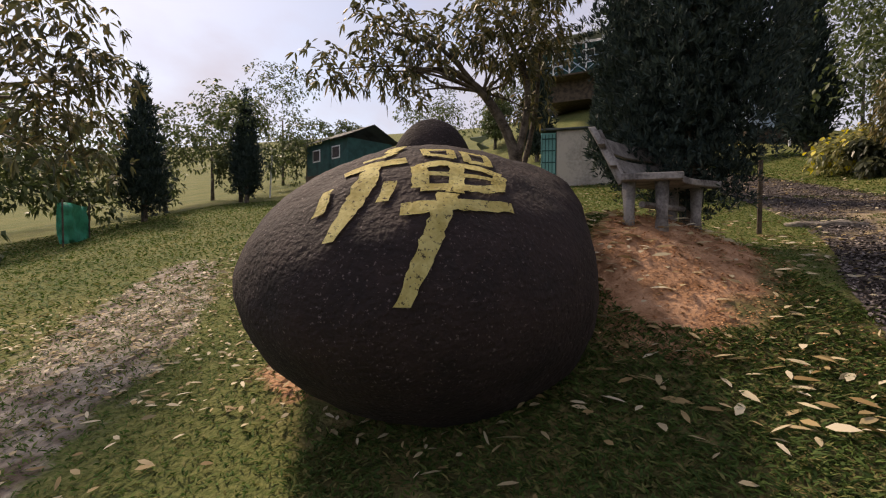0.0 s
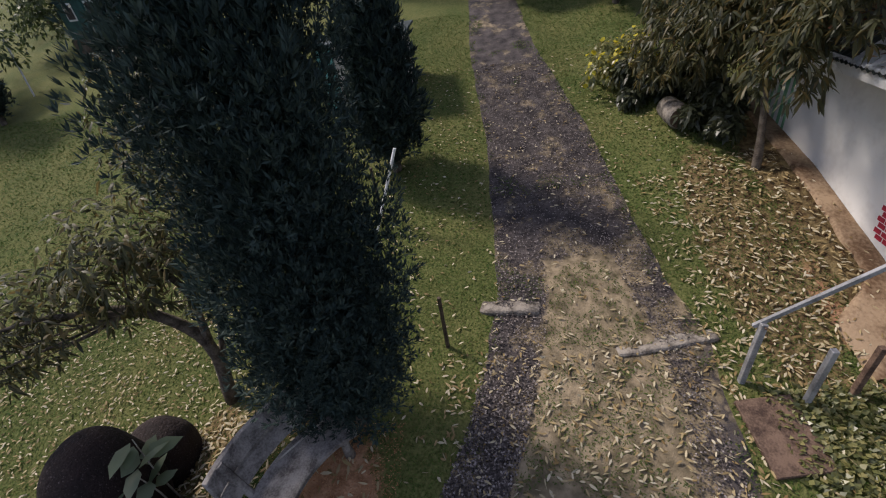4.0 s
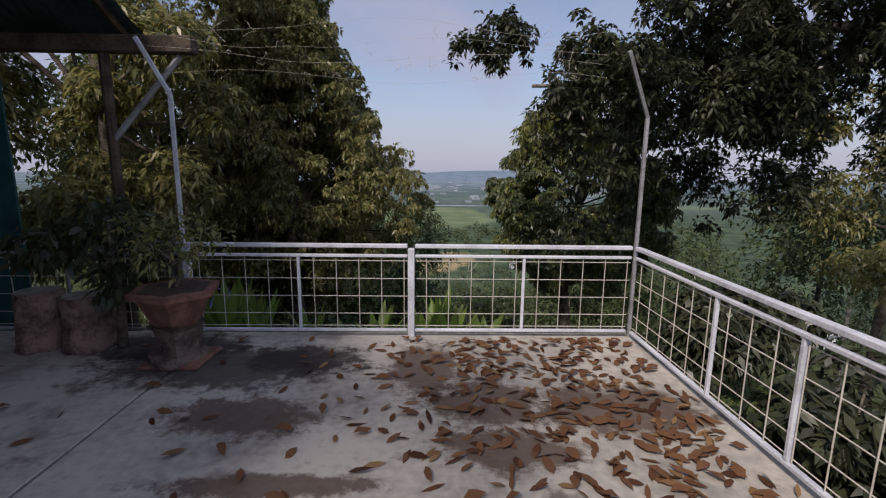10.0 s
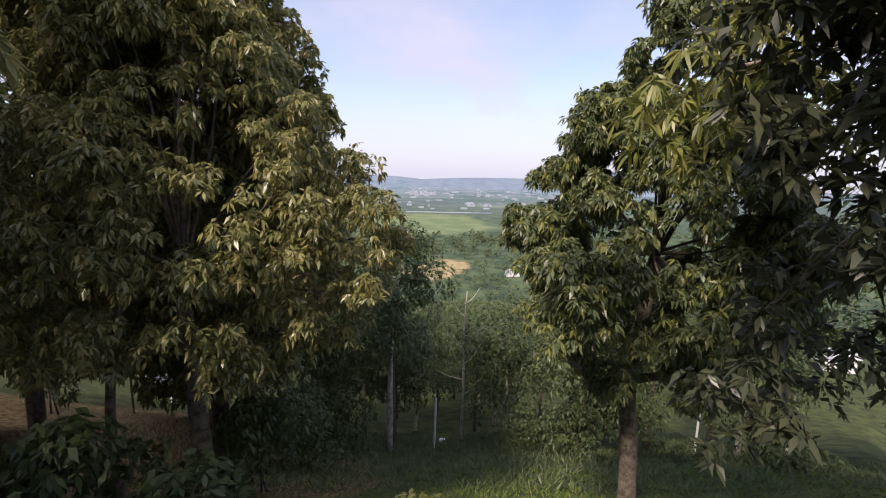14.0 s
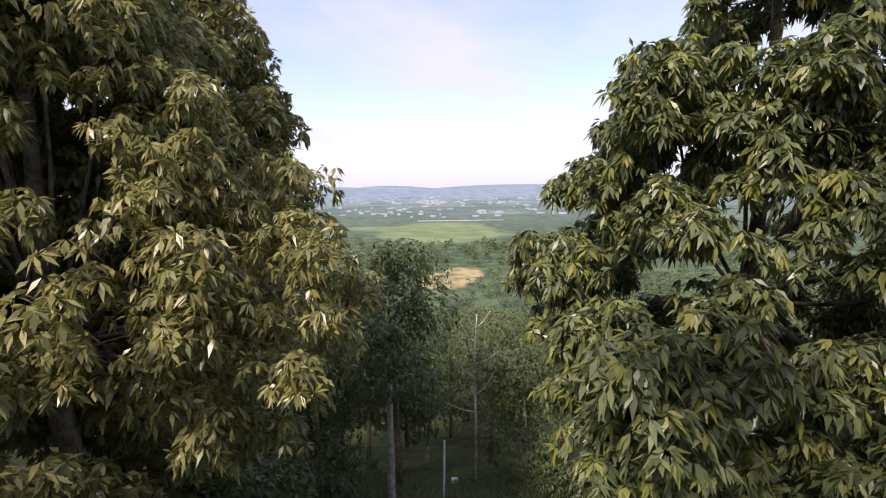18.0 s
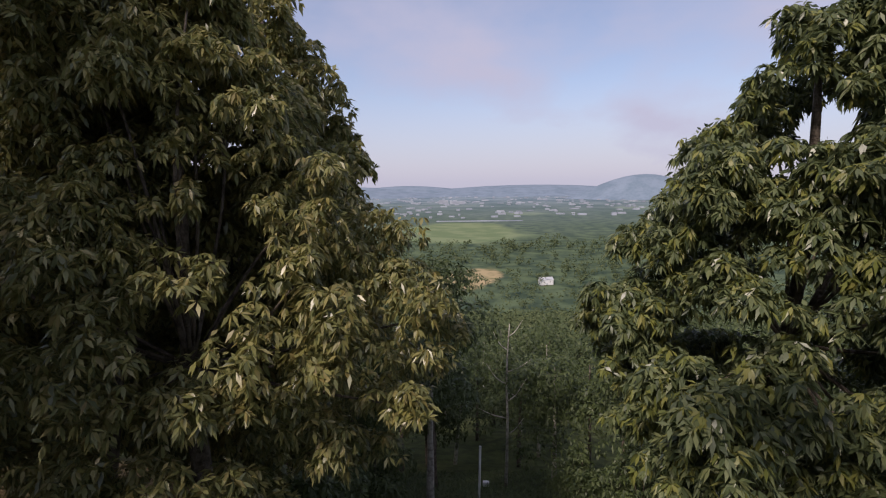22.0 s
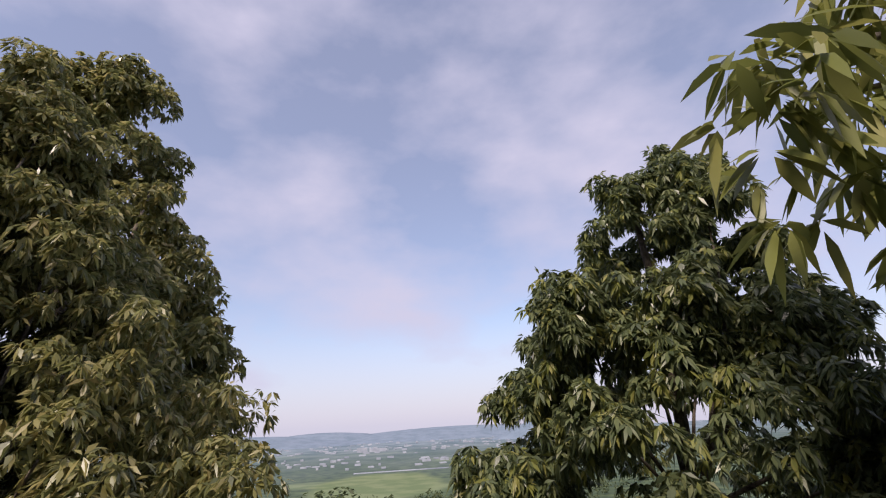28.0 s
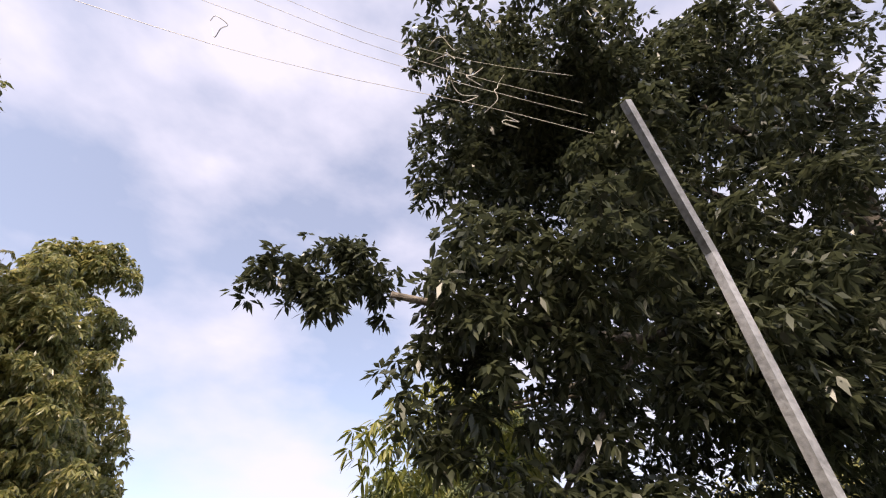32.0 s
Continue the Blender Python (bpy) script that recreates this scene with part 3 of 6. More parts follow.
def floor_material():
    """Pale concrete with dark mossy stains that have shapes of their own."""
    m = M_CONCRETE.copy()
    m.name = "stained concrete"
    n, l = m.node_tree.nodes, m.node_tree.links
    p = n["Principled BSDF"]
    col = p.inputs["Base Color"].links[0].from_socket
    tc = n.new("ShaderNodeTexCoord")
    for scale, lo, hi, colour, amount in ((0.75, 0.55, 0.63, (0.1, 0.08, 0.065), 0.6), (2.3, 0.6, 0.68, (0.09, 0.065, 0.045), 0.75), (9.0, 0.6, 0.72, (0.12, 0.1, 0.08), 0.5)):
        t, r, k, a = n.new("ShaderNodeTexNoise"), n.new("ShaderNodeMapRange"), n.new("ShaderNodeMix"), n.new("ShaderNodeMath")
        t.inputs["Scale"].default_value, t.inputs["Detail"].default_value, t.inputs["Roughness"].default_value = scale, 9.0, 0.62
        l.new(tc.outputs["Object"], t.inputs["Vector"])
        l.new(t.outputs["Fac"], r.inputs["Value"])
        r.inputs["From Min"].default_value, r.inputs["From Max"].default_value, r.inputs["To Max"].default_value = lo, hi, amount
        k.data_type = "RGBA"
        l.new(r.outputs["Result"], k.inputs[0])
        l.new(col, k.inputs[6])
        k.inputs[7].default_value = (*colour, 1)
        col = k.outputs[2]
    wet = [(-4.0, -0.75, 1.3, 0.5), (-4.7, -0.3, 0.9, 0.4), (-3.3, -0.6, 0.6, 0.35), (-0.7, -1.5, 0.75, 0.4), (-1.7, -1.4, 0.5, 0.4), (-2.2, -0.8, 0.35, 0.6), (-3.5, -3.25, 0.7, 0.3),
           (-2.5, -3.45, 0.8, 0.25), (-1.6, -2.0, 0.5, 0.25), (-3.5, -1.6, 0.6, 0.3), (-0.5, -3.4, 0.4, 0.7), (-3.1, -2.35, 0.7, 0.12)]
    for k, (x, y, rx, ry) in enumerate(wet):
        mp, ln, t, a, r, q = n.new("ShaderNodeMapping"), n.new("ShaderNodeVectorMath"), n.new("ShaderNodeTexNoise"), n.new("ShaderNodeMath"), n.new("ShaderNodeMapRange"), n.new("ShaderNodeMix")
        mp.vector_type = "TEXTURE"
        mp.inputs["Location"].default_value, mp.inputs["Scale"].default_value = (x, y, 0), (rx, ry, 1e4)
        ln.operation, a.operation, q.data_type = "LENGTH", "MULTIPLY_ADD", "RGBA"
        t.inputs["Scale"].default_value, t.inputs["Detail"].default_value, t.inputs["Roughness"].default_value = 4.5, 12.0, 0.78
        l.new(tc.outputs["Object"], mp.inputs["Vector"])
        l.new(mp.outputs["Vector"], ln.inputs[0])
        l.new(tc.outputs["Object"], t.inputs["Vector"])
        l.new(t.outputs["Fac"], a.inputs[0])
        a.inputs[1].default_value = 2.6
        l.new(ln.outputs["Value"], a.inputs[2])
        l.new(a.outputs[0], r.inputs["Value"])
        r.inputs["From Min"].default_value, r.inputs["From Max"].default_value, r.inputs["To Max"].default_value = 2.34, 2.02, 0.82
        l.new(r.outputs["Result"], q.inputs[0])
        l.new(col, q.inputs[6])
        q.inputs[7].default_value = (0.028, 0.02, 0.016, 1) if k < 3 else (0.075, 0.04, 0.025, 1)
        col = q.outputs[2]
    l.new(col, p.inputs["Base Color"])
    return m


M_FLOOR = floor_material()
terrace_floor()


def railing(name, a, b, posts, subs, mat, label):
    """One run of railing from a to b along x or y: two top rails, a bottom rail, posts and a wire grid."""
    a, b = Vector(a), Vector(b)
    d = (b - a).normalized()
    turn = math.degrees(math.atan2(d.y, d.x))
    run = (b - a).length
    t = holder(name, a, label, "railing", "terrace railings", turn)
    boxed("top_rail", (0, -0.03, 0.96), (run, 0.03, 1.0), mat, t, 0.006)
    boxed("upper_rail", (0, -0.02, 0.86), (run, 0.02, 0.89), mat, t, 0.005)
    boxed("bottom_rail", (0, -0.02, 0.055), (run, 0.02, 0.085), mat, t, 0.005)
    for x in posts:
        boxed("post", (x - 0.035, -0.036, 0.0), (x + 0.035, 0.036, 0.955), mat, t, 0.006)
    for x in subs:
        boxed("upright", (x - 0.015, -0.015, 0.085), (x + 0.015, 0.015, 0.86), mat, t, 0.004)
    bm = tube(bmesh.new(), [(0, 0, 0), (0, 0, 0.775)], 0.0045, 6)
    v0 = part("wire", bm, M_WIRE, t)
    v0.location = (0.12, 0, 0.085)
    x = 0.12 + 0.235
    while x < run - 0.03:
        w = new("wire", v0.data)
        w.parent, w.location = t, (x, 0.0, 0.085)
        x += 0.235
    bm = tube(bmesh.new(), [(0, 0, 0), (run, 0, 0)], 0.0045, 6)
    h0 = part("long_wire", bm, M_WIRE, t)
    h0.location = (0, 0.009, 0.82)
    for z in (0.63, 0.44, 0.25, 0.115):
        w = new("long_wire", h0.data)
        w.parent, w.location = t, (0, 0.009, z)
    return t


railing("railing", (-2.31, 0, 0), (-0.04, 0, 0), (0.0 - 0.04 + 0.0,), (1.14,), M_RAIL, "white painted steel railing with a wire grid on the terrace edge")
railing("railing", (-4.66, 0, 0), (-2.39, 0, 0), (0.0,), (1.14,), M_RAIL, "white painted steel railing with a wire grid behind a flower pot")
railing("railing", (-7.05, 0, 0), (-4.70, 0, 0), (0.0,), (1.16,), M_GREY_RAIL, "grey steel railing behind log stumps and plants")
railing("railing", (-8.6, 0, 0), (-7.1, 0, 0), (0.02,), (0.75,), M_GREY_RAIL, "grey steel railing under the shed roof")
railing("railing", (0, -0.05, 0), (0, -3.04, 0), (3.0,), (1.38, 2.2), M_RAIL, "white painted steel railing along the side of the terrace")
railing("railing", (0, -3.1, 0), (0, -6.5, 0), (3.37,), (1.1, 2.2), M_RAIL, "white painted steel railing wrapped by creepers")
railing("railing", (-6.1, -6.42, 0), (-4.62, -6.42, 0), (1.45,), (0.4,), M_RAIL, "short white railing beside the terrace entrance")


def bent_pole(at, kink, top, mat, label, r=0.023):
    t = holder("bent_pole", (at[0], at[1], 0), label, "pole", "bent fence poles")
    a = Vector((at[0], at[1], 0))
    for nm, p, q in (("shaft", Vector(at), Vector(kink)), ("bent_arm", Vector(kink), Vector(top))):
        bm = tube(bmesh.new(), [p - a, q - a], r, 4)
        part(nm, bm, mat, t)
    return t


bent_pole((0.0, 0.0, 0.0), (0.0, 0.0, 2.3), (-0.3, -0.17, 2.88), M_GREY_RAIL, "grey steel corner pole bent inward at its top")
bent_pole((-4.68, 0.0, 0.0), (-4.68, 0.0, 2.45), (-4.95, -0.02, 2.96), M_RAIL, "pale steel pole bent at its top behind the pot")
bent_pole((-4.6, -6.5, 0.0), (-4.6, -6.5, 2.64), (-4.85, -6.5, 3.25), M_RAIL, "white steel pole bent at its top beside the entrance", 0.036)


def strung_wires():
    rng = np.random.default_rng(5)
    t = holder("strung_wire", (-2.6, 0, 2.9), "thin fence wires with dry tendrils strung over the terrace edge", "wire")
    for k, z in enumerate((2.62, 2.8, 2.92, 3.08)):
        line = [(-2.2 + 4.6 * u / 10 * 0.94 - 0.0, -0.1 + 0.05 * math.sin(u), z - 2.9 + 0.06 * math.sin(u * 0.9 + k) + rng.normal(0, 0.01)) for u in range(11)]
        part("wire", tube(bmesh.new(), smooth_line(line, 3), 0.0009, 4), M_WIRE, t)
        for j in range(5):
            x = rng.uniform(-1.6, 2.0)
            p = Vector((x, -0.1, z - 2.9 + 0.02))
            pts = [p]
            for i in range(5):
                p = p + Vector((rng.uniform(-0.06, 0.06), rng.uniform(-0.04, 0.04), rng.uniform(-0.07, 0.035)))
                pts.append(p)
            part("tendril", tube(bmesh.new(), smooth_line(pts, 3), 0.0013, 4), M_WIRE, t)


strung_wires()
vine = holder("creeper", (-2.6, -2.9, 2.65), "leafy creeper hanging over the terrace", "plant")
limbs("stem", [([(-1.8, 1.6, 0.5), (-0.6, 0.4, 0.12), (-0.1, 0.05, 0.05), (0.5, -0.2, 0.1), (1.6, -0.5, 0.4), (2.4, 0.6, 0.5)], 0.006, 0.004)], M_TIMBER, vine, 5)
crown("leaves", [(-0.13, 0.05, 0.03, 0.1), (-0.28, 0.05, 0.0, 0.08), (0.35, -0.2, 0.05, 0.07), (0.05, 0.0, 0.1, 0.08)], 16, 1, 0.12, 0.085, L_DARK, 21, parent=vine)
creeper = holder("creeper", (0.05, -3.6, 0.6), "green creeper grown through the side railing", "plant")
limbs("stem", [([(0.1, 0.0, -0.9), (0.02, 0.2, 0.0), (0.05, 0.5, 0.4)], 0.01, 0.006), ([(0.15, -0.6, -0.9), (0.05, -0.5, 0.1), (0.0, -0.3, 0.4)], 0.01, 0.006)], M_TIMBER, creeper, 5)
crown("leaves", [(0.1, 0.3, 0.25, 0.35), (0.05, -0.4, 0.1, 0.4), (0.1, 0.0, -0.3, 0.4), (0.1, -0.9, -0.1, 0.4)], 130, 2, 0.1, 0.07, L_MANGO, 22, parent=creeper)


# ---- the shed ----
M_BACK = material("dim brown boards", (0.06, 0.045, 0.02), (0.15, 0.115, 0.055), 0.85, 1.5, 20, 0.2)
def shed():
    wall = tagged(holder("wall_mural", (0, 0, 0), "white shed wall painted with a bird, bricks and bamboo", "wall"), kind="structure")
    boxed("wall_body", (-12.3, -6.3, -0.3), (-6.42, -6.12, 3.25), M_WALL, wall, 0.01)
    boxed("end_panel", (-6.42, -6.3, 0.75), (-6.36, -5.66, 3.5), M_TEAL, wall, 0.006, "teal painted end panel with dark writing")
    boxed("footing", (-6.42, -6.3, -0.3), (-6.38, -6.0, 0.75), M_WALL, wall, 0.006)
    for k, ch in enumerate("舒寧頂"):
        cu = bpy.data.curves.new("writing", "FONT")
        cu.body, cu.size, cu.align_x, cu.extrude = ch, 0.26, "CENTER", 0.002
        tx = new("writing", cu)
        cu.materials.append(M_INK)
        tx.parent = wall
        tx.matrix_local = Matrix(((0, 0, 1, -6.352), (1, 0, 0, -5.95), (0, 1, 0, 2.85 - 0.32 * k), (0, 0, 0, 1)))
    # brick courses, two legs and a sill round the painted opening
    br = box(bmesh.new(), (-0.062, -0.003, -0.034), (0.062, 0.003, 0.034))
    first = part("brick", br, M_RED, wall)
    spots = []
    for j in range(14):
        z = 2.2 - 0.082 * j
        spots += [(-8.3 + 0.14 * k + 0.05 * (j % 2), z) for k in range(2)]
    for j in range(2):
        spots += [(-8.28 + 0.145 * k + 0.06 * (j % 2), 1.04 - 0.082 * j) for k in range(10 - j)]
    for j in range(5):
        spots += [(-7.62 + 0.145 * k + 0.06 * (j % 2), 2.1 - 0.082 * j) for k in range(max(0, j - 2) + (j > 3), 5)]
    spots += [(-7.14 + 0.07 * (j % 2), 2.35 - 0.082 * j) for j in range(3)] + [(-7.0, 2.27), (-7.08, 1.68), (-7.02, 1.6), (-7.62, 2.2), (-7.47, 2.2)]
    for k, (x, z) in enumerate(spots):
        o = first if k == 0 else new("brick", first.data)
        o.parent, o.location = wall, (x, -6.304, z)
    sill = boxed("painted_opening", (-7.98, -6.3035, 1.08), (-7.2, -6.3, 1.75), M_GREEN_PAINT, wall, 0.0, "pale green painted opening")

    def flat(name, outline, mat, y):
        bm = bmesh.new()
        lo = [bm.verts.new((x, y, z)) for x, z in outline]
        f = bm.faces.new(lo)
        got = bmesh.ops.extrude_face_region(bm, geom=[f])["geom"]
        bmesh.ops.translate(bm, vec=(0, 0.004, 0), verts=[g for g in got if isinstance(g, bmesh.types.BMVert)])
        bmesh.ops.recalc_face_normals(bm, faces=bm.faces)
        bmesh.ops.triangulate(bm, faces=bm.faces)
        return part(name, bm, mat, wall)

    flat("painted_wing", [(-8.68, 2.82), (-8.5, 3.0), (-7.98, 3.02), (-7.88, 2.9), (-7.82, 2.4), (-7.84, 1.8), (-7.72, 1.45), (-7.9, 1.3), (-8.06, 1.5), (-8.1, 1.9), (-8.16, 2.3), (-8.3, 2.45), (-8.36, 2.62), (-8.48, 2.58), (-8.5, 2.72), (-8.62, 2.7)], M_BROWN, -6.3095)
    flat("painted_body", [(-7.9, 1.4), (-7.7, 1.28), (-7.45, 1.48), (-7.2, 1.68), (-6.96, 1.68), (-6.78, 1.46), (-6.7, 1.18), (-6.67, 0.92), (-6.75, 1.1), (-6.77, 0.86), (-6.84, 1.08), (-6.87, 0.84), (-6.94, 1.06), (-6.98, 0.86), (-7.04, 1.14), (-7.15, 1.28), (-7.45, 1.24), (-7.75, 1.16)], M_BROWN, -6.3095)
    flat("painted_breast", [(-7.72, 1.62), (-7.52, 1.58), (-7.45, 1.4), (-7.55, 1.28), (-7.7, 1.36)], M_WALL, -6.3105)
    for k in range(7):
        x = -12.2 + 0.19 * k
        flat("painted_cane", [(x, 0.9), (x + 0.07, 0.9), (x + 0.09 + 0.02 * (k % 3), 2.6), (x + 0.02, 2.65)], M_GREEN_PAINT, -6.3045)
    gutter = holder("roof_gutter", (0, 0, 0), "white eaves gutter filled with dry leaves", "gutter")
    boxed("fascia", (-12.3, -6.92, 3.08), (-5.82, -6.88, 3.28), M_WHITE, gutter, 0.006)
    boxed("trough", (-12.3, -6.88, 3.08), (-5.82, -6.5, 3.1), M_WHITE, gutter, 0.006)
    boxed("end_cap", (-5.86, -6.88, 3.1), (-5.82, -6.5, 3.28), M_WHITE, gutter, 0.006)
    for x in (-7.6, -9.4):
        boxed("joint", (x, -6.926, 3.08), (x + 0.05, -6.92, 3.28), M_GREY_RAIL, gutter, 0.0)

    # arched sheet roof from the eaves over to the far side
    roof = tagged(holder("ceiling", (0, 0, 0), "arched sheet roof of the shed with pale strips", "roof"), kind="structure")

    def arch(u):
        y = -6.95 + 7.45 * u
        z = 3.22 + 1.16 * math.sin(math.pi * min(1.0, u * 1.02)) ** 0.8 - 0.12 * u
        return y, z

    def strip(x0, x1, mat, name, up=0.0):
        bm = bmesh.new()
        nx = max(2, int((x1 - x0) / 0.05))
        grid = []
        for i in range(29):
            y, z = arch(i / 28)
            grid.append([bm.verts.new((x0 + (x1 - x0) * k / nx, y, z + up + 0.014 * math.cos(k * math.pi))) for k in range(nx + 1)])
        for a, b in zip(grid, grid[1:]):
            for k in range(nx):
                bm.faces.new((a[k], a[k + 1], b[k + 1], b[k]))
        bmesh.ops.solidify(bm, geom=bm.faces[:], thickness=0.006)
        return part(name, bm, mat, roof)

    edges = [-11.7, -11.2, -10.7, -10.1, -9.6, -9.1, -8.3, -7.9, -7.1, -6.4, -5.9, -5.2]
    for k, (a, b) in enumerate(zip(edges, edges[1:])):
        strip(a, b + 0.03, M_ROOF, "roof_sheet")
        if k in (5, 7, 9):
            strip(a + 0.1, b - 0.05, M_ROOF_WHITE, "pale_sheet", 0.035)
    for x in (-5.3, -7.6, -9.8):
        bm = bmesh.new()
        pts = [(x, arch(i / 14)[0], arch(i / 14)[1] - 0.07) for i in range(15)]
        part("rafter", tube(bm, pts, 0.035, 6), M_TIMBER, roof)
    beam = tagged(boxed("roof_beam", (-10.0, 0.12, 2.86), (-4.5, 0.26, 3.02), M_TIMBER, None, 0.01), "dark roof beam with a pale edge over the railing", "beam")
    far = tagged(holder("wall_back", (0, 0, 0), "dark boarded back of the shed", "wall"), kind="structure")
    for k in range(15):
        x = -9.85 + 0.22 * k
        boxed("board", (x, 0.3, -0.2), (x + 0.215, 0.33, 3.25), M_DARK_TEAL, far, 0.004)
    end = tagged(holder("wall_end", (0, 0, 0), "dim inner end wall of the shed", "wall"), kind="structure")
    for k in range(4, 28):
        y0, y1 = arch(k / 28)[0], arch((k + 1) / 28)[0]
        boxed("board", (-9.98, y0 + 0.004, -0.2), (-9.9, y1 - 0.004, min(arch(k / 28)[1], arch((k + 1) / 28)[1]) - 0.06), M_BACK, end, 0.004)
    # unseen dark lining added over the white wall to keep the inside dim
    boxed("darkening_lining", (-9.84, -6.118, 0.0), (-6.45, -6.1, 3.2), M_DARK_TEAL, end, 0.0)
    for x, y in ((-5.4, 0.19), (-8.62, 0.19)):
        pst = holder("roof_post", (x, y, 0), "dark timber post carrying the roof beam", "post", "roof posts")
        part("shaft", tube(bmesh.new(), [(0, 0, -0.25), (0, 0, 2.86)], 0.05, 8), M_TIMBER, pst)
        part("brace", tube(bmesh.new(), [(0, 0, 2.0), (0.75, 0, 2.84)], 0.03, 6), M_GREY_RAIL, pst)


shed()


def wall_apron():
    """Old bare concrete along the foot of the wall, broad at the terrace end, with a crumbled edge."""
    v, f = [], []
    for i in range(61):
        x = -12.2 + 5.86 * i / 60
        wide = 0.34 + 0.75 * sstep(-7.9, -7.0, x) + 0.05 * noise.noise(Vector((x * 2.2, 0, 0)))
        for k in range(9):
            y = -6.31 - wide * k / 8
            v.append((x, y, land(x, y) + (0.05 + 0.008 * noise.noise(Vector((x * 4, y * 4, 0))) if k < 8 else -0.03)))
        if i:
            a = (i - 1) * 9
            f += [(a + k, a + k + 1, a + k + 10, a + k + 9) for k in range(8)]
    me = raw_mesh("wall_apron", v, np.array(f))
    me.shade_smooth()
    m = material("brown stained old concrete", (0.13, 0.075, 0.04), (0.38, 0.27, 0.17), 0.9, 1.6, 22, 0.4)
    tagged(finish("pavement", me, m), "brown stained concrete apron along the foot of the wall", "pavement", kind="structure")


wall_apron()


def round_table():
    t = holder("round_table", (-6.6, -4.6, 0), "dim round table on a stout leg under the shed roof", "table")
    bm = bmesh.new()
    bmesh.ops.create_cone(bm, cap_ends=True, segments=40, radius1=0.62, radius2=0.62, depth=0.05, matrix=Matrix.Translation((0, 0, 0.72)))
    bmesh.ops.bevel(bm, geom=bm.edges[:], offset=0.012, segments=2, affect="EDGES")
    part("tabletop", bm, M_CLAY, t)
    part("column", tube(bmesh.new(), [(0, 0, 0.04), (0, 0, 0.1), (0, 0, 0.4), (0, 0, 0.7)], [0.26, 0.16, 0.13, 0.2], 14), M_TIMBER, t, smooth=True)
    part("foot", tube(bmesh.new(), [(0, 0, 0.0), (0, 0, 0.05)], [0.3, 0.26], 14), M_TIMBER, t)


def stool(x, y, turn):
    t = holder("stool", (x, y, 0), "small wooden stool beside the round table", "stool", "stools at the table", turn)
    boxed("seat", (-0.17, -0.15, 0.4), (0.17, 0.15, 0.44), M_PALE_BARK, t, 0.01)
    for sx in (-0.14, 0.14):
        for sy in (-0.12, 0.12):
            part("leg", tube(bmesh.new(), [(sx, sy, 0), (sx * 0.9, sy * 0.9, 0.4)], 0.018, 6), M_BENCH, t)
    for sy in (-0.115, 0.115):
        boxed("stretcher", (-0.13, sy - 0.01, 0.15), (0.13, sy + 0.01, 0.18), M_BENCH, t, 0.003)
    return t


round_table()
cover = holder("cloth_cover", (-6.75, -4.55, 0.745), "brown cloth heaped over things on the round table", "cloth")
bm = bmesh.new()
bmesh.ops.create_icosphere(bm, subdivisions=4, radius=1.0)
for v in bm.verts:
    d = v.co.normalized()
    v.co = Vector((d.x * 0.46, d.y * 0.44, max(0.0, d.z) * 0.5)) * (1 + 0.16 * noise.noise(d * 2.6) + 0.05 * noise.noise(d * 8))
part("cloth", bm, M_TIMBER, cover, smooth=True)
stool(-5.85, -5.0, 15)
stool(-6.0, -3.9, -30)
dim = holder("pot_plant", (-8.2, -1.2, 0), "dense shrub in the dim corner of the shed", "plant")
limbs("stem", [([(0, 0, 0), (0.1, 0, 0.5), (0.2, 0.1, 1.1)], 0.03, 0.01), ([(-0.4, -0.3, 0), (-0.4, -0.4, 0.9)], 0.025, 0.01)], M_BARK, dim)
crown("leaves", [(0, 0, 0.5, 0.45), (0.1, 0.2, 1.0, 0.45), (-0.5, -0.5, 0.6, 0.5), (-0.4, -0.9, 0.4, 0.45), (-0.6, -0.3, 1.2, 0.5)], 520, 3, 0.11, 0.07, L_DARK, 31, parent=dim)


def flower_pot():
    t = holder("flower_pot", (-4.45, -0.62, 0), "hexagonal terracotta bonsai pot on a rough stone stand", "pot")
    part("stand", tube(bmesh.new(), [(0, 0, 0), (0, 0, 0.05), (0.02, 0, 0.1), (0.0, 0, 0.36), (0, 0, 0.4)], [0.3, 0.31, 0.2, 0.22, 0.26], 9, 0.35), M_STAND, t)
    part("base_tile", box(bmesh.new(), (-0.3, -0.28, 0), (0.3, 0.28, 0.035), 0.01), M_CLAY, t)
    part("bowl", tube(bmesh.new(), [(0, 0, 0.4), (0, 0, 0.44), (0, 0, 0.7), (0, 0, 0.72)], [0.2, 0.24, 0.36, 0.37], 6), M_CLAY, t)
    part("rim", tube(bmesh.new(), [(0, 0, 0.72), (0, 0, 0.78)], [0.43, 0.44], 6), M_CLAY, t)
    part("soil", tube(bmesh.new(), [(0, 0, 0.77), (0, 0, 0.79)], [0.36, 0.34], 6), M_TIMBER, t)
    t.scale = (0.88, 0.88, 0.88)
    bonsai = holder("bonsai", (-4.45, -0.62, 0.69), "small bushy bonsai with a bent trunk in the pot", "plant")
    limbs("trunk", [([(0, 0, 0), (0.06, 0, 0.15), (-0.03, 0.02, 0.3), (0.05, 0, 0.5)], 0.03, 0.01), ([(0.03, 0, 0.2), (0.25, 0.05, 0.4)], 0.015, 0.006), ([(0, 0, 0.25), (-0.3, 0, 0.45)], 0.015, 0.006)], M_BARK, bonsai)
    crown("crown", [(0.05, 0, 0.5, 0.26), (0.3, 0.05, 0.42, 0.2), (-0.3, 0, 0.48, 0.22), (-0.05, 0, 0.32, 0.3)], 260, 3, 0.07, 0.025, L_MANGO, 33, droop=0.2, parent=bonsai)


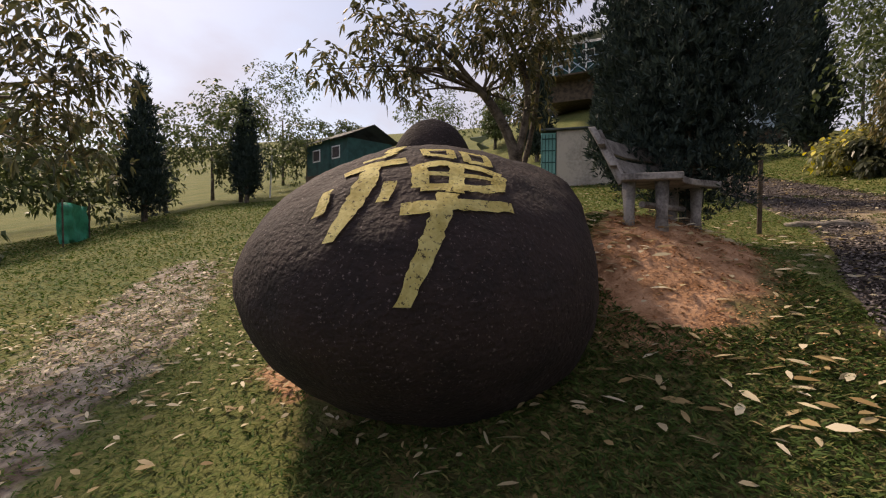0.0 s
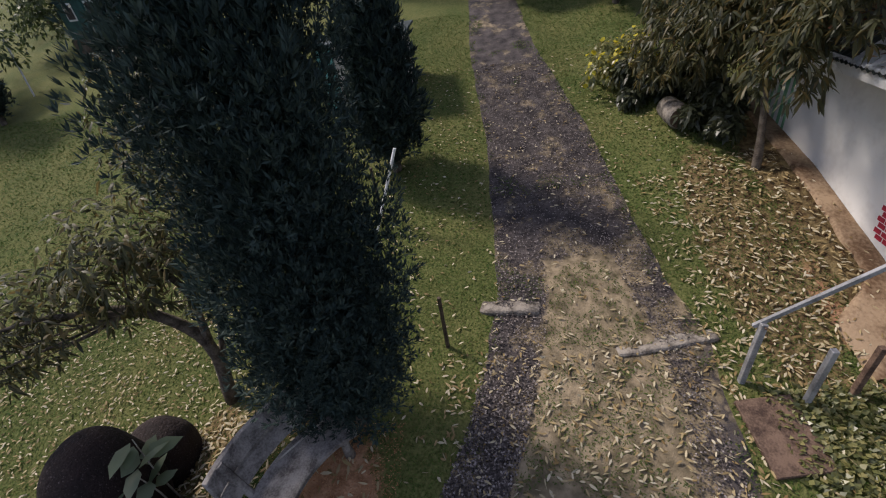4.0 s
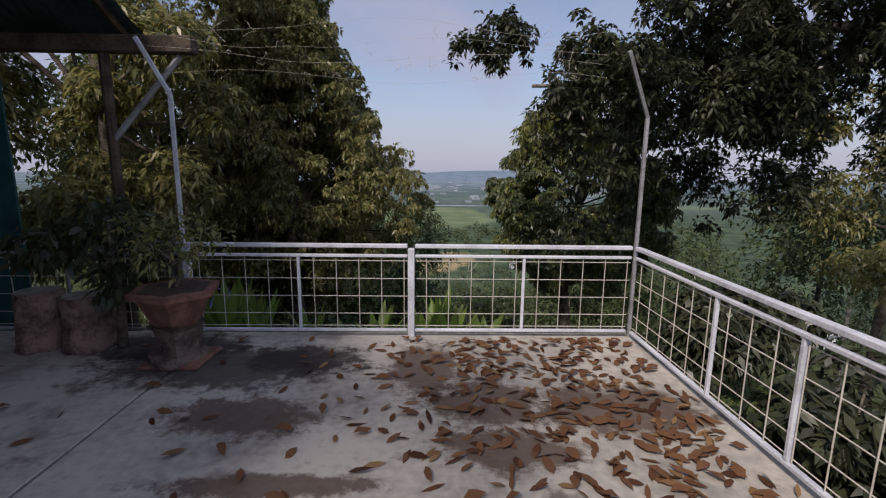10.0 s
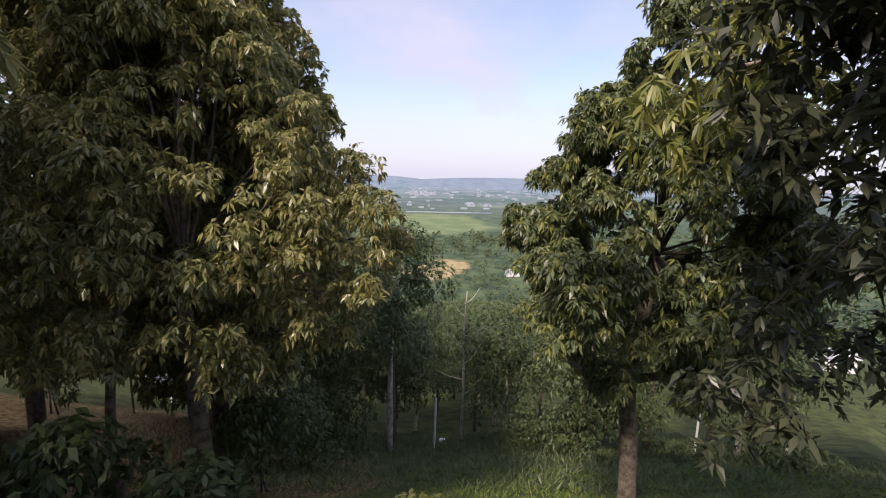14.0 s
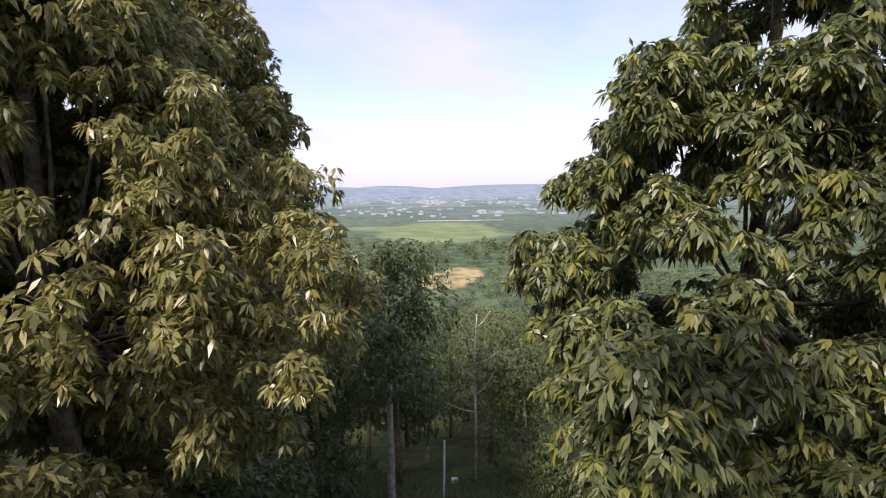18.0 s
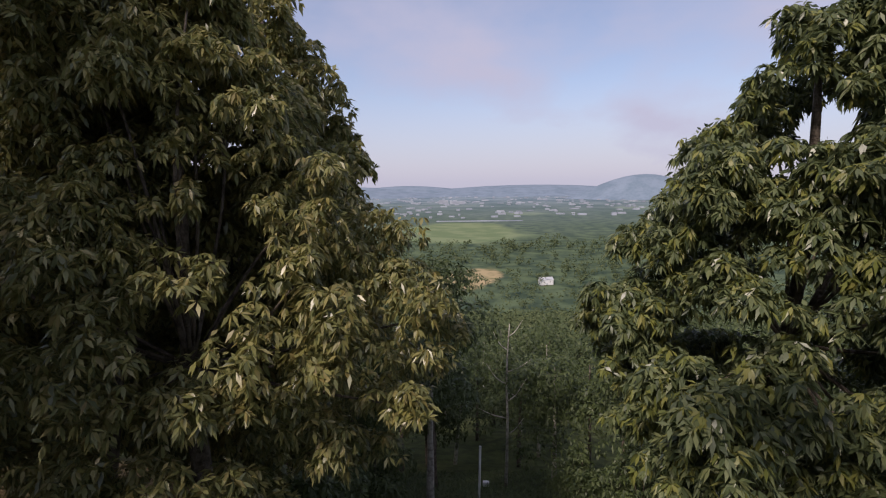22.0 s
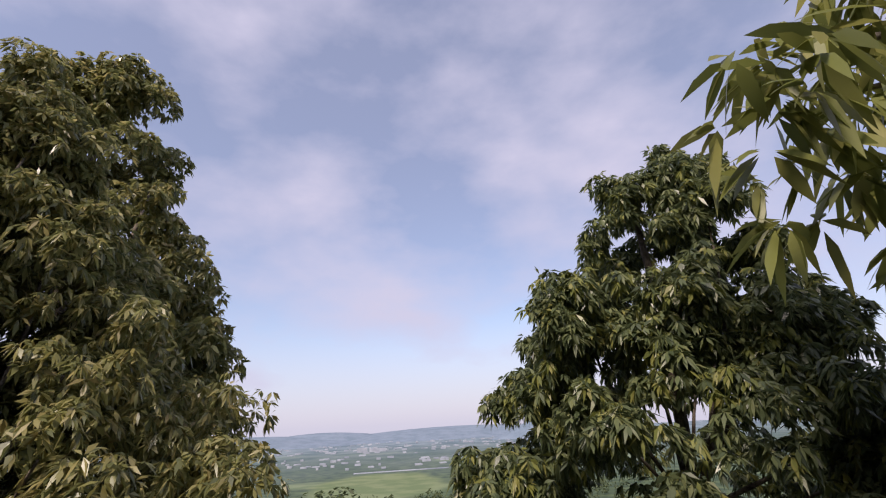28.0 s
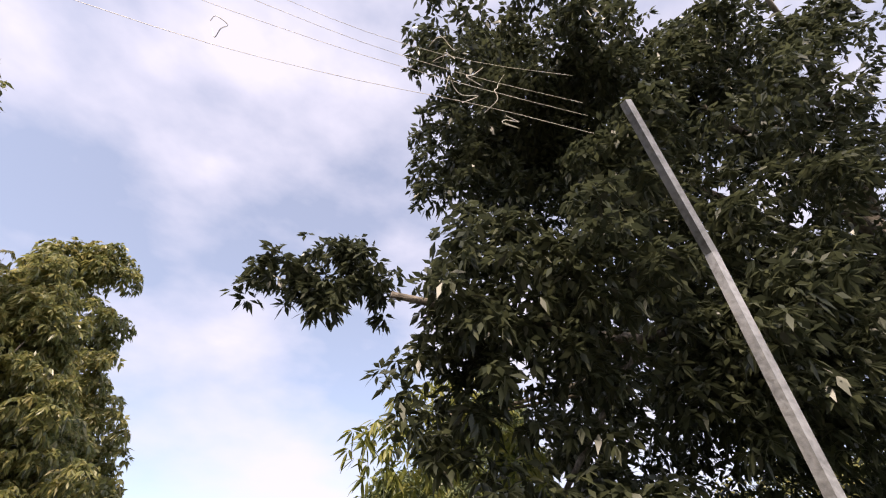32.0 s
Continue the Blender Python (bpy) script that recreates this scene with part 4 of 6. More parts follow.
M_STAND = material("pitted stone stand", (0.05, 0.04, 0.035), (0.2, 0.15, 0.12), 0.9, 6, 30, 0.9)
flower_pot()
M_LOG = material("flaking log bark", (0.08, 0.045, 0.035), (0.3, 0.2, 0.16), 0.9, 5, 30, 0.9)


def log_stump(x, y, h, s, seed):
    st = holder("log_stump", (x, y, 0), "upright cut log with flaking bark against the railing", "log", "log stumps")
    part("bark", tube(bmesh.new(), [(0, 0, 0), (0, 0, 0.06), (0.01, 0, h * 0.5), (0, 0.01, h)], [s * 1.1, s, s * 0.95, s], 14, 0.3, seed), M_LOG, st, smooth=True)
    part("cut_top", tube(bmesh.new(), [(0, 0.01, h), (0, 0.01, h + 0.008)], [s * 0.9, s * 0.88], 14), M_PALE_BARK, st)


log_stump(-5.95, -0.32, 0.56, 0.2, 1.0)
log_stump(-5.5, -0.3, 0.52, 0.22, 5.0)
shrub = holder("pot_plant", (-5.2, -0.3, 0.0), "leafy dark shrub between the logs and the pot", "plant")
limbs("stem", [([(0, 0, 0), (0.03, 0, 0.6), (0.0, 0, 1.25)], 0.05, 0.02), ([(0, 0, 0.6), (-0.3, 0, 1.0)], 0.02, 0.01)], M_BARK, shrub)
crown("leaves", [(0, 0, 1.2, 0.3), (-0.4, 0, 1.0, 0.28), (-0.7, 0, 0.95, 0.25), (0.25, 0, 0.95, 0.25), (0.1, -0.1, 0.7, 0.25)], 300, 3, 0.12, 0.05, L_DARK, 35, parent=shrub)


# ---- trees beyond the terrace ----
def tree(name, label, base, lines, clumps, sprays, per, ln, wd, leaf, seed, bark, droop=0.6, bend=0.3, squash=0.85, shell=0.45, outward=0.5, group="", young=None, simple=False, tufts=0):
    """A tree at base: limbs and clumps are given in the world's metres."""
    t = holder(name, base, label, "tree", group)
    b = Vector(base)
    limbs("trunk", [([Vector(p) - b for p in pts], r0, r1) for pts, r0, r1 in lines], bark, t)
    local = [(c[0] - b.x, c[1] - b.y, c[2] - b.z, c[3]) for c in clumps]
    if tufts:
        rng = np.random.default_rng(seed + 50)
        local = [(x + d[0] * r * 0.62, y + d[1] * r * 0.62, z + d[2] * r * 0.58, r * rng.uniform(0.32, 0.5)) for x, y, z, r in local for d in unit(rng.normal(0, 1, (tufts, 3)))]
    crown("crown", local, sprays, per, ln, wd, leaf, seed, droop, outward, t, bend, squash, shell, rosette=True, simple=simple)
    if young is not None:
        crown("young_leaves", [(a, b, c, r * 1.03) for a, b, c, r in local], sprays // 4, per, ln, wd, young, seed + 900, droop * 1.3, outward, t, bend, squash, shell * 0.5, rosette=True, simple=simple)
    return t


RNG = np.random.default_rng(11)


def boughs(axis, profile, count, size, seed, lobes=4, lean=0.0):
    """Bough ends of a crown: clumps set round an axis by a profile of (height, half width, half depth)."""
    rng = np.random.default_rng(seed)
    zs = np.array([p[0] for p in profile])
    area = np.array([p[1] + p[2] for p in profile]) + 0.25
    levels = np.linspace(zs.min(), zs.max(), 200)
    weight = np.interp(levels, zs, area)
    made = []
    for k in range(count):
        z = float(rng.choice(levels, p=weight / weight.sum()))
        rx, ry = float(np.interp(z, zs, [p[1] for p in profile])), float(np.interp(z, zs, [p[2] for p in profile]))
        a = rng.uniform(0, 2 * math.pi)
        out = (0.55 + 0.4 * rng.random() ** 0.6) * (1 + 0.06 * math.sin(lobes * a + 3.0 * z + seed))
        r = size * rng.uniform(0.7, 1.3)
        out *= max(0.2, 1 - 0.55 * r / max(rx, 0.3))
        made.append((axis[0] + lean * max(0.0, z - 1.5) + out * rx * math.cos(a), axis[1] + out * ry * math.sin(a), z, r))
    return made


def filled(lo, hi, count, size, seed):
    """Clumps strewn through an oval between two corners."""
    rng = np.random.default_rng(seed)
    lo, hi = np.array(lo, float), np.array(hi, float)
    d = unit(rng.normal(0, 1, (count, 3))) * rng.random((count, 1)) ** 0.4
    p = (lo + hi) / 2 + d * (hi - lo) / 2
    return [(*map(float, q), size * float(rng.uniform(0.7, 1.3))) for q in p]


LEFT_NEAR = boughs((-5.5, 6.6), [(-0.6, 2.4, 1.6), (0.3, 3.6, 2.3), (1.0, 3.75, 2.3), (1.7, 3.35, 2.1), (2.1, 2.7, 1.9), (3.0, 1.9, 1.5), (4.0, 1.4, 1.2), (5.0, 0.85, 0.8), (5.8, 0.2, 0.2)], 290, 0.42, 7)
LEFT_TALL = boughs((-6.3, 9.3), [(-2.5, 1.6, 1.4), (-1.0, 2.4, 2.0), (0.5, 2.9, 2.3), (2.0, 2.9, 2.4), (3.0, 2.85, 2.4), (4.2, 2.3, 2.1), (5.2, 2.05, 1.9), (6.3, 1.6, 1.6), (7.4, 1.15, 1.2), (8.0, 0.7, 0.8)], 320, 0.55, 8)
RIGHT = boughs((1.35, 6.1), [(-0.9, 1.2, 0.9), (0.1, 2.2, 1.9), (1.0, 2.45, 1.9), (1.7, 2.15, 1.75), (2.3, 1.8, 1.55), (3.0, 1.4, 1.25), (3.6, 1.1, 1.0), (4.1, 0.8, 0.7), (4.5, 0.3, 0.3)], 290, 0.31, 9, 5, 0.13)
RIGHT += filled((-1.0, 4.0, 0.0), (0.4, 5.0, 1.2), 16, 0.3, 91) + filled((-0.15, 5.1, 2.35), (0.5, 5.8, 2.9), 7, 0.2, 92)
LEFT_NEAR += filled((-8.2, 5.6, 2.6), (-4.9, 7.6, 6.0), 110, 0.42, 94)
NEAR = (filled((-0.85, 1.3, 1.95), (0.0, 1.9, 2.95), 50, 0.15, 100) + filled((-1.95, 2.05, 3.15), (-0.6, 2.6, 3.95), 66, 0.16, 99) + filled((-0.8, 0.8, 2.1), (0.3, 1.8, 3.5), 44, 0.22, 101) + filled((-0.3, 0.9, 1.5), (1.2, 1.9, 2.3), 20, 0.24, 102) + filled((-0.95, 1.0, 3.9), (2.8, 2.6, 7.2), 110, 0.44, 103)
        + filled((-0.4, 0.3, 2.2), (2.2, 1.9, 4.6), 70, 0.34, 104) + filled((1.4, -0.8, 3.2), (5.0, 2.4, 7.0), 70, 0.5, 105) + filled((-0.5, 1.8, 0.4), (0.9, 2.8, 1.4), 14, 0.24, 106)
        + filled((1.6, 1.2, 2.6), (4.8, 3.8, 5.2), 60, 0.42, 107) + filled((-1.2, 0.0, 4.8), (2.2, 1.8, 6.8), 46, 0.42, 108) + filled((0.7, 0.5, 2.0), (3.2, 1.9, 3.6), 50, 0.34, 109) + filled((3.0, -1.2, 1.6), (6.6, 3.2, 4.8), 60, 0.5, 111) + filled((1.7, 1.2, 0.9), (3.7, 3.4, 3.4), 54, 0.34, 112) + filled((0.75, 2.2, 1.0), (2.1, 3.4, 4.0), 64, 0.28, 113))
tree("tree", "leafy tree with long drooping leaves below the terrace", (-5.4, 6.6, land(-5.4, 6.6)),
     [([(-5.4, 6.6, land(-5.4, 6.6) - 0.2), (-5.5, 6.6, -1.5), (-5.6, 6.6, 0.2), (-5.5, 6.6, 2.4), (-5.5, 6.6, 4.8)], 0.17, 0.03),
      ([(-6.6, 6.4, land(-6.6, 6.4) - 0.2), (-6.7, 6.4, -1.8), (-6.4, 6.5, 0.4)], 0.1, 0.05)] + twigs(LEFT_NEAR, (-5.55, 6.6, 0.4), RNG, 22, 0.028, 0.01),
     LEFT_NEAR, 22000, 8, 0.105, 0.036, L_MANGO, 41, M_BARK, 0.75, young=L_YOUNG, tufts=5, simple=True)
tree("tree", "tall full crowned tree with long drooping leaves", (-6.4, 9.3, land(-6.4, 9.3)),
     [([(-6.4, 9.3, land(-6.4, 9.3) - 0.2), (-6.4, 9.3, -2.5), (-6.3, 9.3, 1.5), (-6.4, 9.3, 5.0), (-6.4, 9.3, 7.2)], 0.22, 0.04)] + twigs(LEFT_TALL, (-6.4, 9.3, 1.8), RNG, 16, 0.06, 0.02),
     LEFT_TALL, 21000, 8, 0.14, 0.056, L_MANGO, 42, M_BARK, 0.7, young=L_YOUNG, tufts=5, simple=True)
tree("tree", "bright green tree with long drooping leaves below the railing", (1.25, 6.1, land(1.25, 6.1)),
     [([(1.25, 6.1, land(1.25, 6.1) - 0.2), (1.15, 6.1, -2.0), (1.1, 6.1, -1.1), (1.3, 6.15, 0.8), (1.35, 6.1, 2.4), (1.3, 6.1, 4.1)], 0.16, 0.025),
      ([(1.1, 6.1, -1.1), (0.5, 5.8, -0.9), (-0.2, 5.3, -0.3)], 0.07, 0.03), ([(1.1, 6.1, -1.0), (1.6, 5.6, -0.6), (2.6, 5.2, 0.3)], 0.08, 0.03), ([(1.3, 6.15, 0.8), (1.7, 6.2, 1.6), (2.0, 6.2, 2.6)], 0.05, 0.02)]
     + twigs(RIGHT, (1.25, 6.1, 0.9), RNG, 16, 0.022, 0.008),
     RIGHT, 21000, 8, 0.095, 0.032, L_MANGO_BRIGHT, 43, M_BARK, 0.8, young=L_YOUNG_BRIGHT, tufts=5, simple=True)
tree("tree", "large dark tree whose boughs hang over the terrace corner", (4.2, 0.8, land(4.2, 0.8)),
     [([(4.2, 0.8, land(4.2, 0.8) - 0.3), (4.15, 0.8, 0.0), (4.0, 0.8, 2.6), (3.9, 0.9, 4.0), (3.6, 0.9, 6.0)], 0.22, 0.07),
      ([(4.0, 0.8, 2.7), (3.3, 1.3, 3.5), (2.5, 1.57, 3.55), (1.04, 1.5, 2.95), (0.0, 1.4, 2.85), (-0.9, 1.3, 2.8)], 0.085, 0.02),
      ([(4.0, 0.8, 3.2), (3.0, 1.5, 5.0), (1.5, 1.6, 5.6), (0.0, 1.5, 5.6)], 0.08, 0.02), ([(2.5, 1.57, 3.55), (1.9, 1.6, 4.2), (1.0, 1.7, 4.7)], 0.045, 0.015),
      ([(3.9, 0.9, 4.0), (2.6, 0.9, 5.6), (1.2, 0.8, 6.0)], 0.07, 0.02), ([(3.9, 0.9, 4.4), (3.2, 0.2, 5.8), (2.4, -0.2, 6.4)], 0.06, 0.02), ([(1.04, 1.5, 2.95), (0.6, 1.9, 2.2), (0.0, 2.3, 1.2)], 0.03, 0.01),
      ([(2.5, 1.57, 3.55), (1.2, 2.1, 3.0), (0.3, 2.4, 2.7), (-0.5, 2.4, 2.5)], 0.03, 0.008)], NEAR, 31500, 6, 0.09, 0.036, L_DARK, 44, M_MID_BARK, 0.45, tufts=3, simple=True)
LEFT_BACK = boughs((-9.8, 8.6), [(-2.0, 1.6, 1.6), (0.0, 2.4, 2.2), (2.0, 2.5, 2.3), (4.0, 2.0, 1.9), (5.4, 1.4, 1.4), (6.4, 0.6, 0.6)], 130, 0.6, 17)
tree("tree", "broad dark green tree behind the tall one", (-9.8, 8.6, land(-9.8, 8.6)),
     [([(-9.8, 8.6, land(-9.8, 8.6) - 0.2), (-9.7, 8.6, -1.0), (-9.8, 8.6, 5.4)], 0.2, 0.04)] + twigs(LEFT_BACK, (-9.8, 8.6, 0.4), RNG, 10, 0.04, 0.012),
     LEFT_BACK, 5200, 8, 0.15, 0.045, L_MANGO, 48, M_BARK, 0.7, young=L_YOUNG, tufts=3, simple=True)
SPRAY = [(-0.98, 2.33, 2.34, 0.12), (-0.85, 2.38, 2.2, 0.15), (-0.8, 2.4, 2.45, 0.16), (-0.65, 2.4, 2.3, 0.18), (-0.6, 2.4, 2.6, 0.2), (-0.55, 2.45, 2.05, 0.16), (-0.4, 2.4, 2.35, 0.22), (-0.35, 2.4, 2.75, 0.24), (-0.1, 2.4, 2.5, 0.26), (0.0, 2.35, 2.9, 0.28), (0.2, 2.4, 2.3, 0.26)]
spray = holder("hanging_bough", (-0.04, 2.42, 2.56), "bough tip of long yellow green leaves hanging near the railing corner", "branch")
limbs("twig", [([(0.9, -0.3, 0.2), (0.3, 0.0, 0.1), (-0.3, 0.05, -0.1), (-0.6, 0.0, -0.2)], 0.016, 0.004), ([(0.3, 0.0, 0.1), (0.0, 0.05, -0.3), (-0.2, 0.05, -0.4)], 0.01, 0.004)], M_BARK, spray, 5)
crown("leaves", [(x + 0.2, y - 2.4, z - 2.6, r) for x, y, z, r in SPRAY], 210, 8, 0.1, 0.024, L_YOUNG_BRIGHT, 47, 0.9, parent=spray, rosette=True)
BEHIND = [(-7.6, 3.4, 2.4, 1.0), (-6.6, 3.2, 3.4, 1.0), (-8.2, 3.6, 4.2, 1.2), (-6.9, 3.6, 5.2, 1.2), (-8.6, 3.4, 6.0, 1.3), (-7.2, 3.8, 7.0, 1.2), (-9.6, 3.2, 5.0, 1.3), (-6.2, 3.4, 1.6, 0.8), (-7.6, 3.0, 1.2, 0.9), (-5.8, 3.6, 2.6, 0.6), (-11.3, 3.0, 7.4, 1.4), (-10.6, 3.4, 8.6, 1.3), (-10.8, 3.2, 5.6, 1.3), (-9.8, 3.2, 2.8, 1.2), (-11.0, 3.0, 3.6, 1.3), (-10.4, 3.2, 1.4, 1.1), (-8.8, 3.0, 0.6, 1.0)]
tree("tree", "dense dark olive tree close behind the shed", (-7.8, 3.5, land(-7.8, 3.5)),
     [([(-7.8, 3.5, land(-7.8, 3.5) - 0.2), (-7.7, 3.5, 2.0), (-7.8, 3.5, 5.0), (-7.9, 3.5, 8.0)], 0.18, 0.04)] + twigs(BEHIND, (-7.7, 3.5, 2.4), RNG, 11, 0.05, 0.015),
     BEHIND, 8500, 6, 0.16, 0.052, L_MANGO, 45, M_BARK, 0.45, young=L_YOUNG, tufts=8, simple=True)
YELLOWISH = [(8.2, 6.4, 1.0, 1.1), (9.2, 6.0, 2.2, 1.1), (8.4, 7.2, 3.2, 1.0), (10.2, 6.4, 3.2, 1.2), (9.4, 7.0, 4.4, 0.9), (10.6, 5.6, 1.6, 1.2), (8.0, 5.6, -0.4, 1.0), (11.0, 6.6, 4.4, 0.9)]
tree("tree", "yellowish green tree on the slope beyond the side railing", (9.4, 6.4, land(9.4, 6.4)),
     [([(9.4, 6.4, land(9.4, 6.4) - 0.2), (9.4, 6.4, 0.0), (9.3, 6.4, 4.0)], 0.16, 0.04)] + twigs(YELLOWISH, (9.4, 6.4, 0.4), RNG, 8, 0.05, 0.015),
     YELLOWISH, 2600, 6, 0.15, 0.05, L_MANGO, 46, M_BARK, 0.45, young=L_YOUNG, tufts=8)


def bare_tree():
    b = Vector((-0.15, 20.7, land(-0.15, 20.7)))
    t = holder("bare_tree", b, "pale leafless dead tree with short broken branches", "tree")
    lines = [([(0, 0, -0.2), (0.05, 0, 3.0), (0.0, 0, 5.6), (0.1, 0, 7.8)], 0.085, 0.02)]
    for k, (z, dx, up) in enumerate(((3.4, -1.3, 0.4), (4.2, 0.9, 1.0), (5.0, -0.9, 0.9), (5.6, 1.1, 0.5), (6.6, -0.6, 0.8), (7.2, 0.7, 0.7), (2.6, 0.8, 0.7), (4.6, 0.5, -0.3))):
        lines.append(([(0.02, 0, z), (dx * 0.5, 0.1, z + up * 0.3), (dx, 0.2, z + up)], 0.03, 0.008))
    limbs("trunk", lines, M_PALE_BARK, t)


bare_tree()


def wood_tree(x, y, h, r, seed, leaf=None, name="woodland_tree"):
    z = land(x, y)
    rng = np.random.default_rng(seed)
    lean = rng.normal(0, 0.25, 2)
    clumps = [(x + rng.normal(0, r * 0.42), y + rng.normal(0, r * 0.42), z + h * rng.uniform(0.32, 0.95), r * rng.uniform(0.35, 0.62)) for _ in range(13)]
    return tree(name, "slender woodland tree on the slope", (x, y, z),
                [([(x, y, z - 0.3), (x + lean[0] * 0.4, y, z + h * 0.4), (x + lean[0], y + lean[1], z + h * 0.8)], 0.03 * h ** 0.75, 0.03)],
                clumps, 1500 if y < 32 else 760, 4, 0.2 if y < 32 else 0.24, 0.085 if y < 32 else 0.11, leaf or L_WOOD, seed, M_PALE_BARK if seed % 3 == 0 else M_BARK, 0.4, group="woodland trees", simple=True)


def undergrowth(x, y, r, h, seed, leaf=None):
    z = land(x, y)
    rng = np.random.default_rng(seed)
    t = holder("undergrowth_bush", (x, y, z), "dark leafy bush in the undergrowth of the slope", "bush", "bushes on the slope")
    c = [(rng.normal(0, r * 0.5), rng.normal(0, r * 0.4), h * rng.uniform(0.15, 0.8), r * rng.uniform(0.35, 0.6)) for _ in range(8)]
    limbs("stem", [([(0, 0, -0.1), (0.1, 0, h * 0.7)], 0.03, 0.01), ([(0.1, 0.1, -0.1), (-0.3, 0.1, h * 0.6)], 0.025, 0.01)], M_BARK, t, 5)
    crown("leaves", c, 800, 4, 0.16, 0.07, leaf or L_WOOD, seed, parent=t, rosette=True, simple=True)


for i, (x, y, r, h) in enumerate(((-5.5, 9.0, 1.2, 2.4), (-6.0, 12.5, 1.4, 2.6), (-5.2, 15.5, 1.3, 2.6), (-7.4, 17.5, 1.6, 3.4), (-11.5, 11.0, 1.8, 3.6), (-4.6, 4.6, 0.9, 1.6),
                                  (-6.6, 5.0, 1.2, 2.4), (3.6, 15.0, 1.3, 2.4), (6.5, 15.5, 1.6, 3.0), (2.6, 18.5, 1.2, 2.4), (8.5, 12.5, 1.6, 2.8))):
    undergrowth(x, y, r, h, 700 + i)
# bushes added to darken the open lawn beyond the side railing
for i, (x, y, r, h) in enumerate(((1.7, -0.9, 0.8, 1.5), (1.9, -2.8, 0.8, 1.6), (3.0, -1.6, 1.0, 2.2), (1.5, 1.3, 0.7, 1.3), (2.9, 2.2, 0.9, 1.8), (1.8, -4.6, 0.8, 1.5), (3.4, -4.0, 1.1, 2.2))):
    undergrowth(x, y, r, h, 750 + i, L_DARK)
k = 100
for x, y, h, r in ((-6.5, 20, 7.5, 2.2), (-3.4, 20.0, 9.8, 2.0), (-3.3, 16.0, 8.6, 1.8), (-8.6, 23, 8.5, 2.4), (-5.4, 24, 8.0, 2.2), (2.2, 21.5, 7.0, 2.0), (4.6, 19.5, 7.5, 2.2), (1.2, 26.5, 7.0, 2.0), (-2.6, 27.5, 7.0, 2.0), (6.8, 21.5, 8.0, 2.4), (-1.0, 33, 7.5, 2.2), (2.4, 34.5, 7.5, 2.2), (-4.2, 27, 8, 2.0), (0.6, 38, 8, 2.4), (-3.5, 38.5, 8, 2.4), (-7.5, 27, 8, 2.4), (-4.0, 31, 8.5, 2.2), (3.0, 30, 7.5, 2.2), (5.5, 27, 8, 2.5), (8.5, 24, 9, 2.8), (-12, 22, 10, 3.0), (-16, 27, 11, 3.2), (12, 20, 9, 3), (16, 14, 9, 3.2),
                   (10, 9, 7.5, 2.4), (13, 4, 8, 2.8), (-14, 14, 9, 2.8), (-11, 8, 7, 2.2), (2.0, 40, 8, 2.6), (-2.5, 44, 8, 2.6), (7, 42, 9, 3), (-10, 40, 11, 3.2), (14, 34, 10, 3.2), (20, 28, 10, 3.4), (20, 8, 10, 3.2),
                   (0.5, 52, 8, 2.8), (-7, 56, 10, 3.2), (9, 56, 9, 3.2), (-17, 46, 12, 3.6), (-24, 36, 12, 3.6), (26, 40, 11, 3.6), (-9, 30, 9, 2.2), (-5.5, 36, 9, 2.4), (-13, 33, 10, 2.6), (4.5, 35, 9, 2.6)):
    wood_tree(x, y, h, r, k)
    k += 1
for x, y, h, r in ((-8.0, 15.5, 7.5, 2.2), (-13.5, 12.5, 8.0, 2.6), (-10.4, 21.5, 9.0, 2.4), (4.4, 16.5, 6.0, 1.8), (7.4, 17.5, 6.5, 2.0), (10.0, 15.5, 7.0, 2.4), (-6.2, 17.8, 7.0, 2.0)):
    wood_tree(x, y, h, r, k)
    k += 1
croton = holder("croton_bush", (-2.13, 5.19, land(-2.13, 5.19)), "low bush of bright yellow green leaves below the railing", "bush")
limbs("stem", [([(0, 0, -0.1), (0.05, 0, 0.5)], 0.02, 0.008), ([(0, 0, 0.1), (-0.2, 0.1, 0.5)], 0.015, 0.006)], M_BARK, croton, 5)
crown("leaves", [(0, 0, 0.5, 0.32), (-0.3, 0, 0.42, 0.26), (0.3, 0.05, 0.45, 0.28), (0.05, -0.2, 0.35, 0.25)], 260, 6, 0.13, 0.035, L_YOUNG_BRIGHT, 97, 0.0, parent=croton, rosette=True)


def far_woods():
    """Crowns of the woods that run down to the plain, thinning with distance."""
    rng = np.random.default_rng(77)
    V, F, n = [], [], 0
    for i in range(3000):
        y = 58 * math.exp(rng.uniform(0, 2.75))
        x = rng.uniform(-1, 1) * (y * 0.62 + 20)
        if -30 < x < 50 and 470 < y < 640 and rng.random() < 0.85:
            continue
        if y > 880 and -160 < x < 150:
            continue
        h = rng.uniform(3.5, 7) * (1 + y / 700)
        r = h * rng.uniform(0.4, 0.6)
        c = [(x + rng.normal(0, r * 0.4), y + rng.normal(0, r * 0.4), land(x, y) + h * rng.uniform(0.4, 0.85), r * rng.uniform(0.5, 0.8)) for _ in range(5)]
        cnt = 120 if y < 120 else 64 if y < 220 else 30
        pos, out = crown_points(c, cnt, rng)
        way = unit(out * 0.6 + rng.normal(0, 0.6, out.shape))
        s = 0.32 + y / 340
        v, f = leaf_array(pos, way, s * 1.15, s, rng, simple=True)
        V.append(v)
        F.append(f + n)
        n += len(v)
    tagged(finish("far_woods", raw_mesh("far_woods", np.concatenate(V), np.concatenate(F)), L_FAR_WOOD), "dense woods running down to the plain", "woods", kind="stuff")


far_woods()


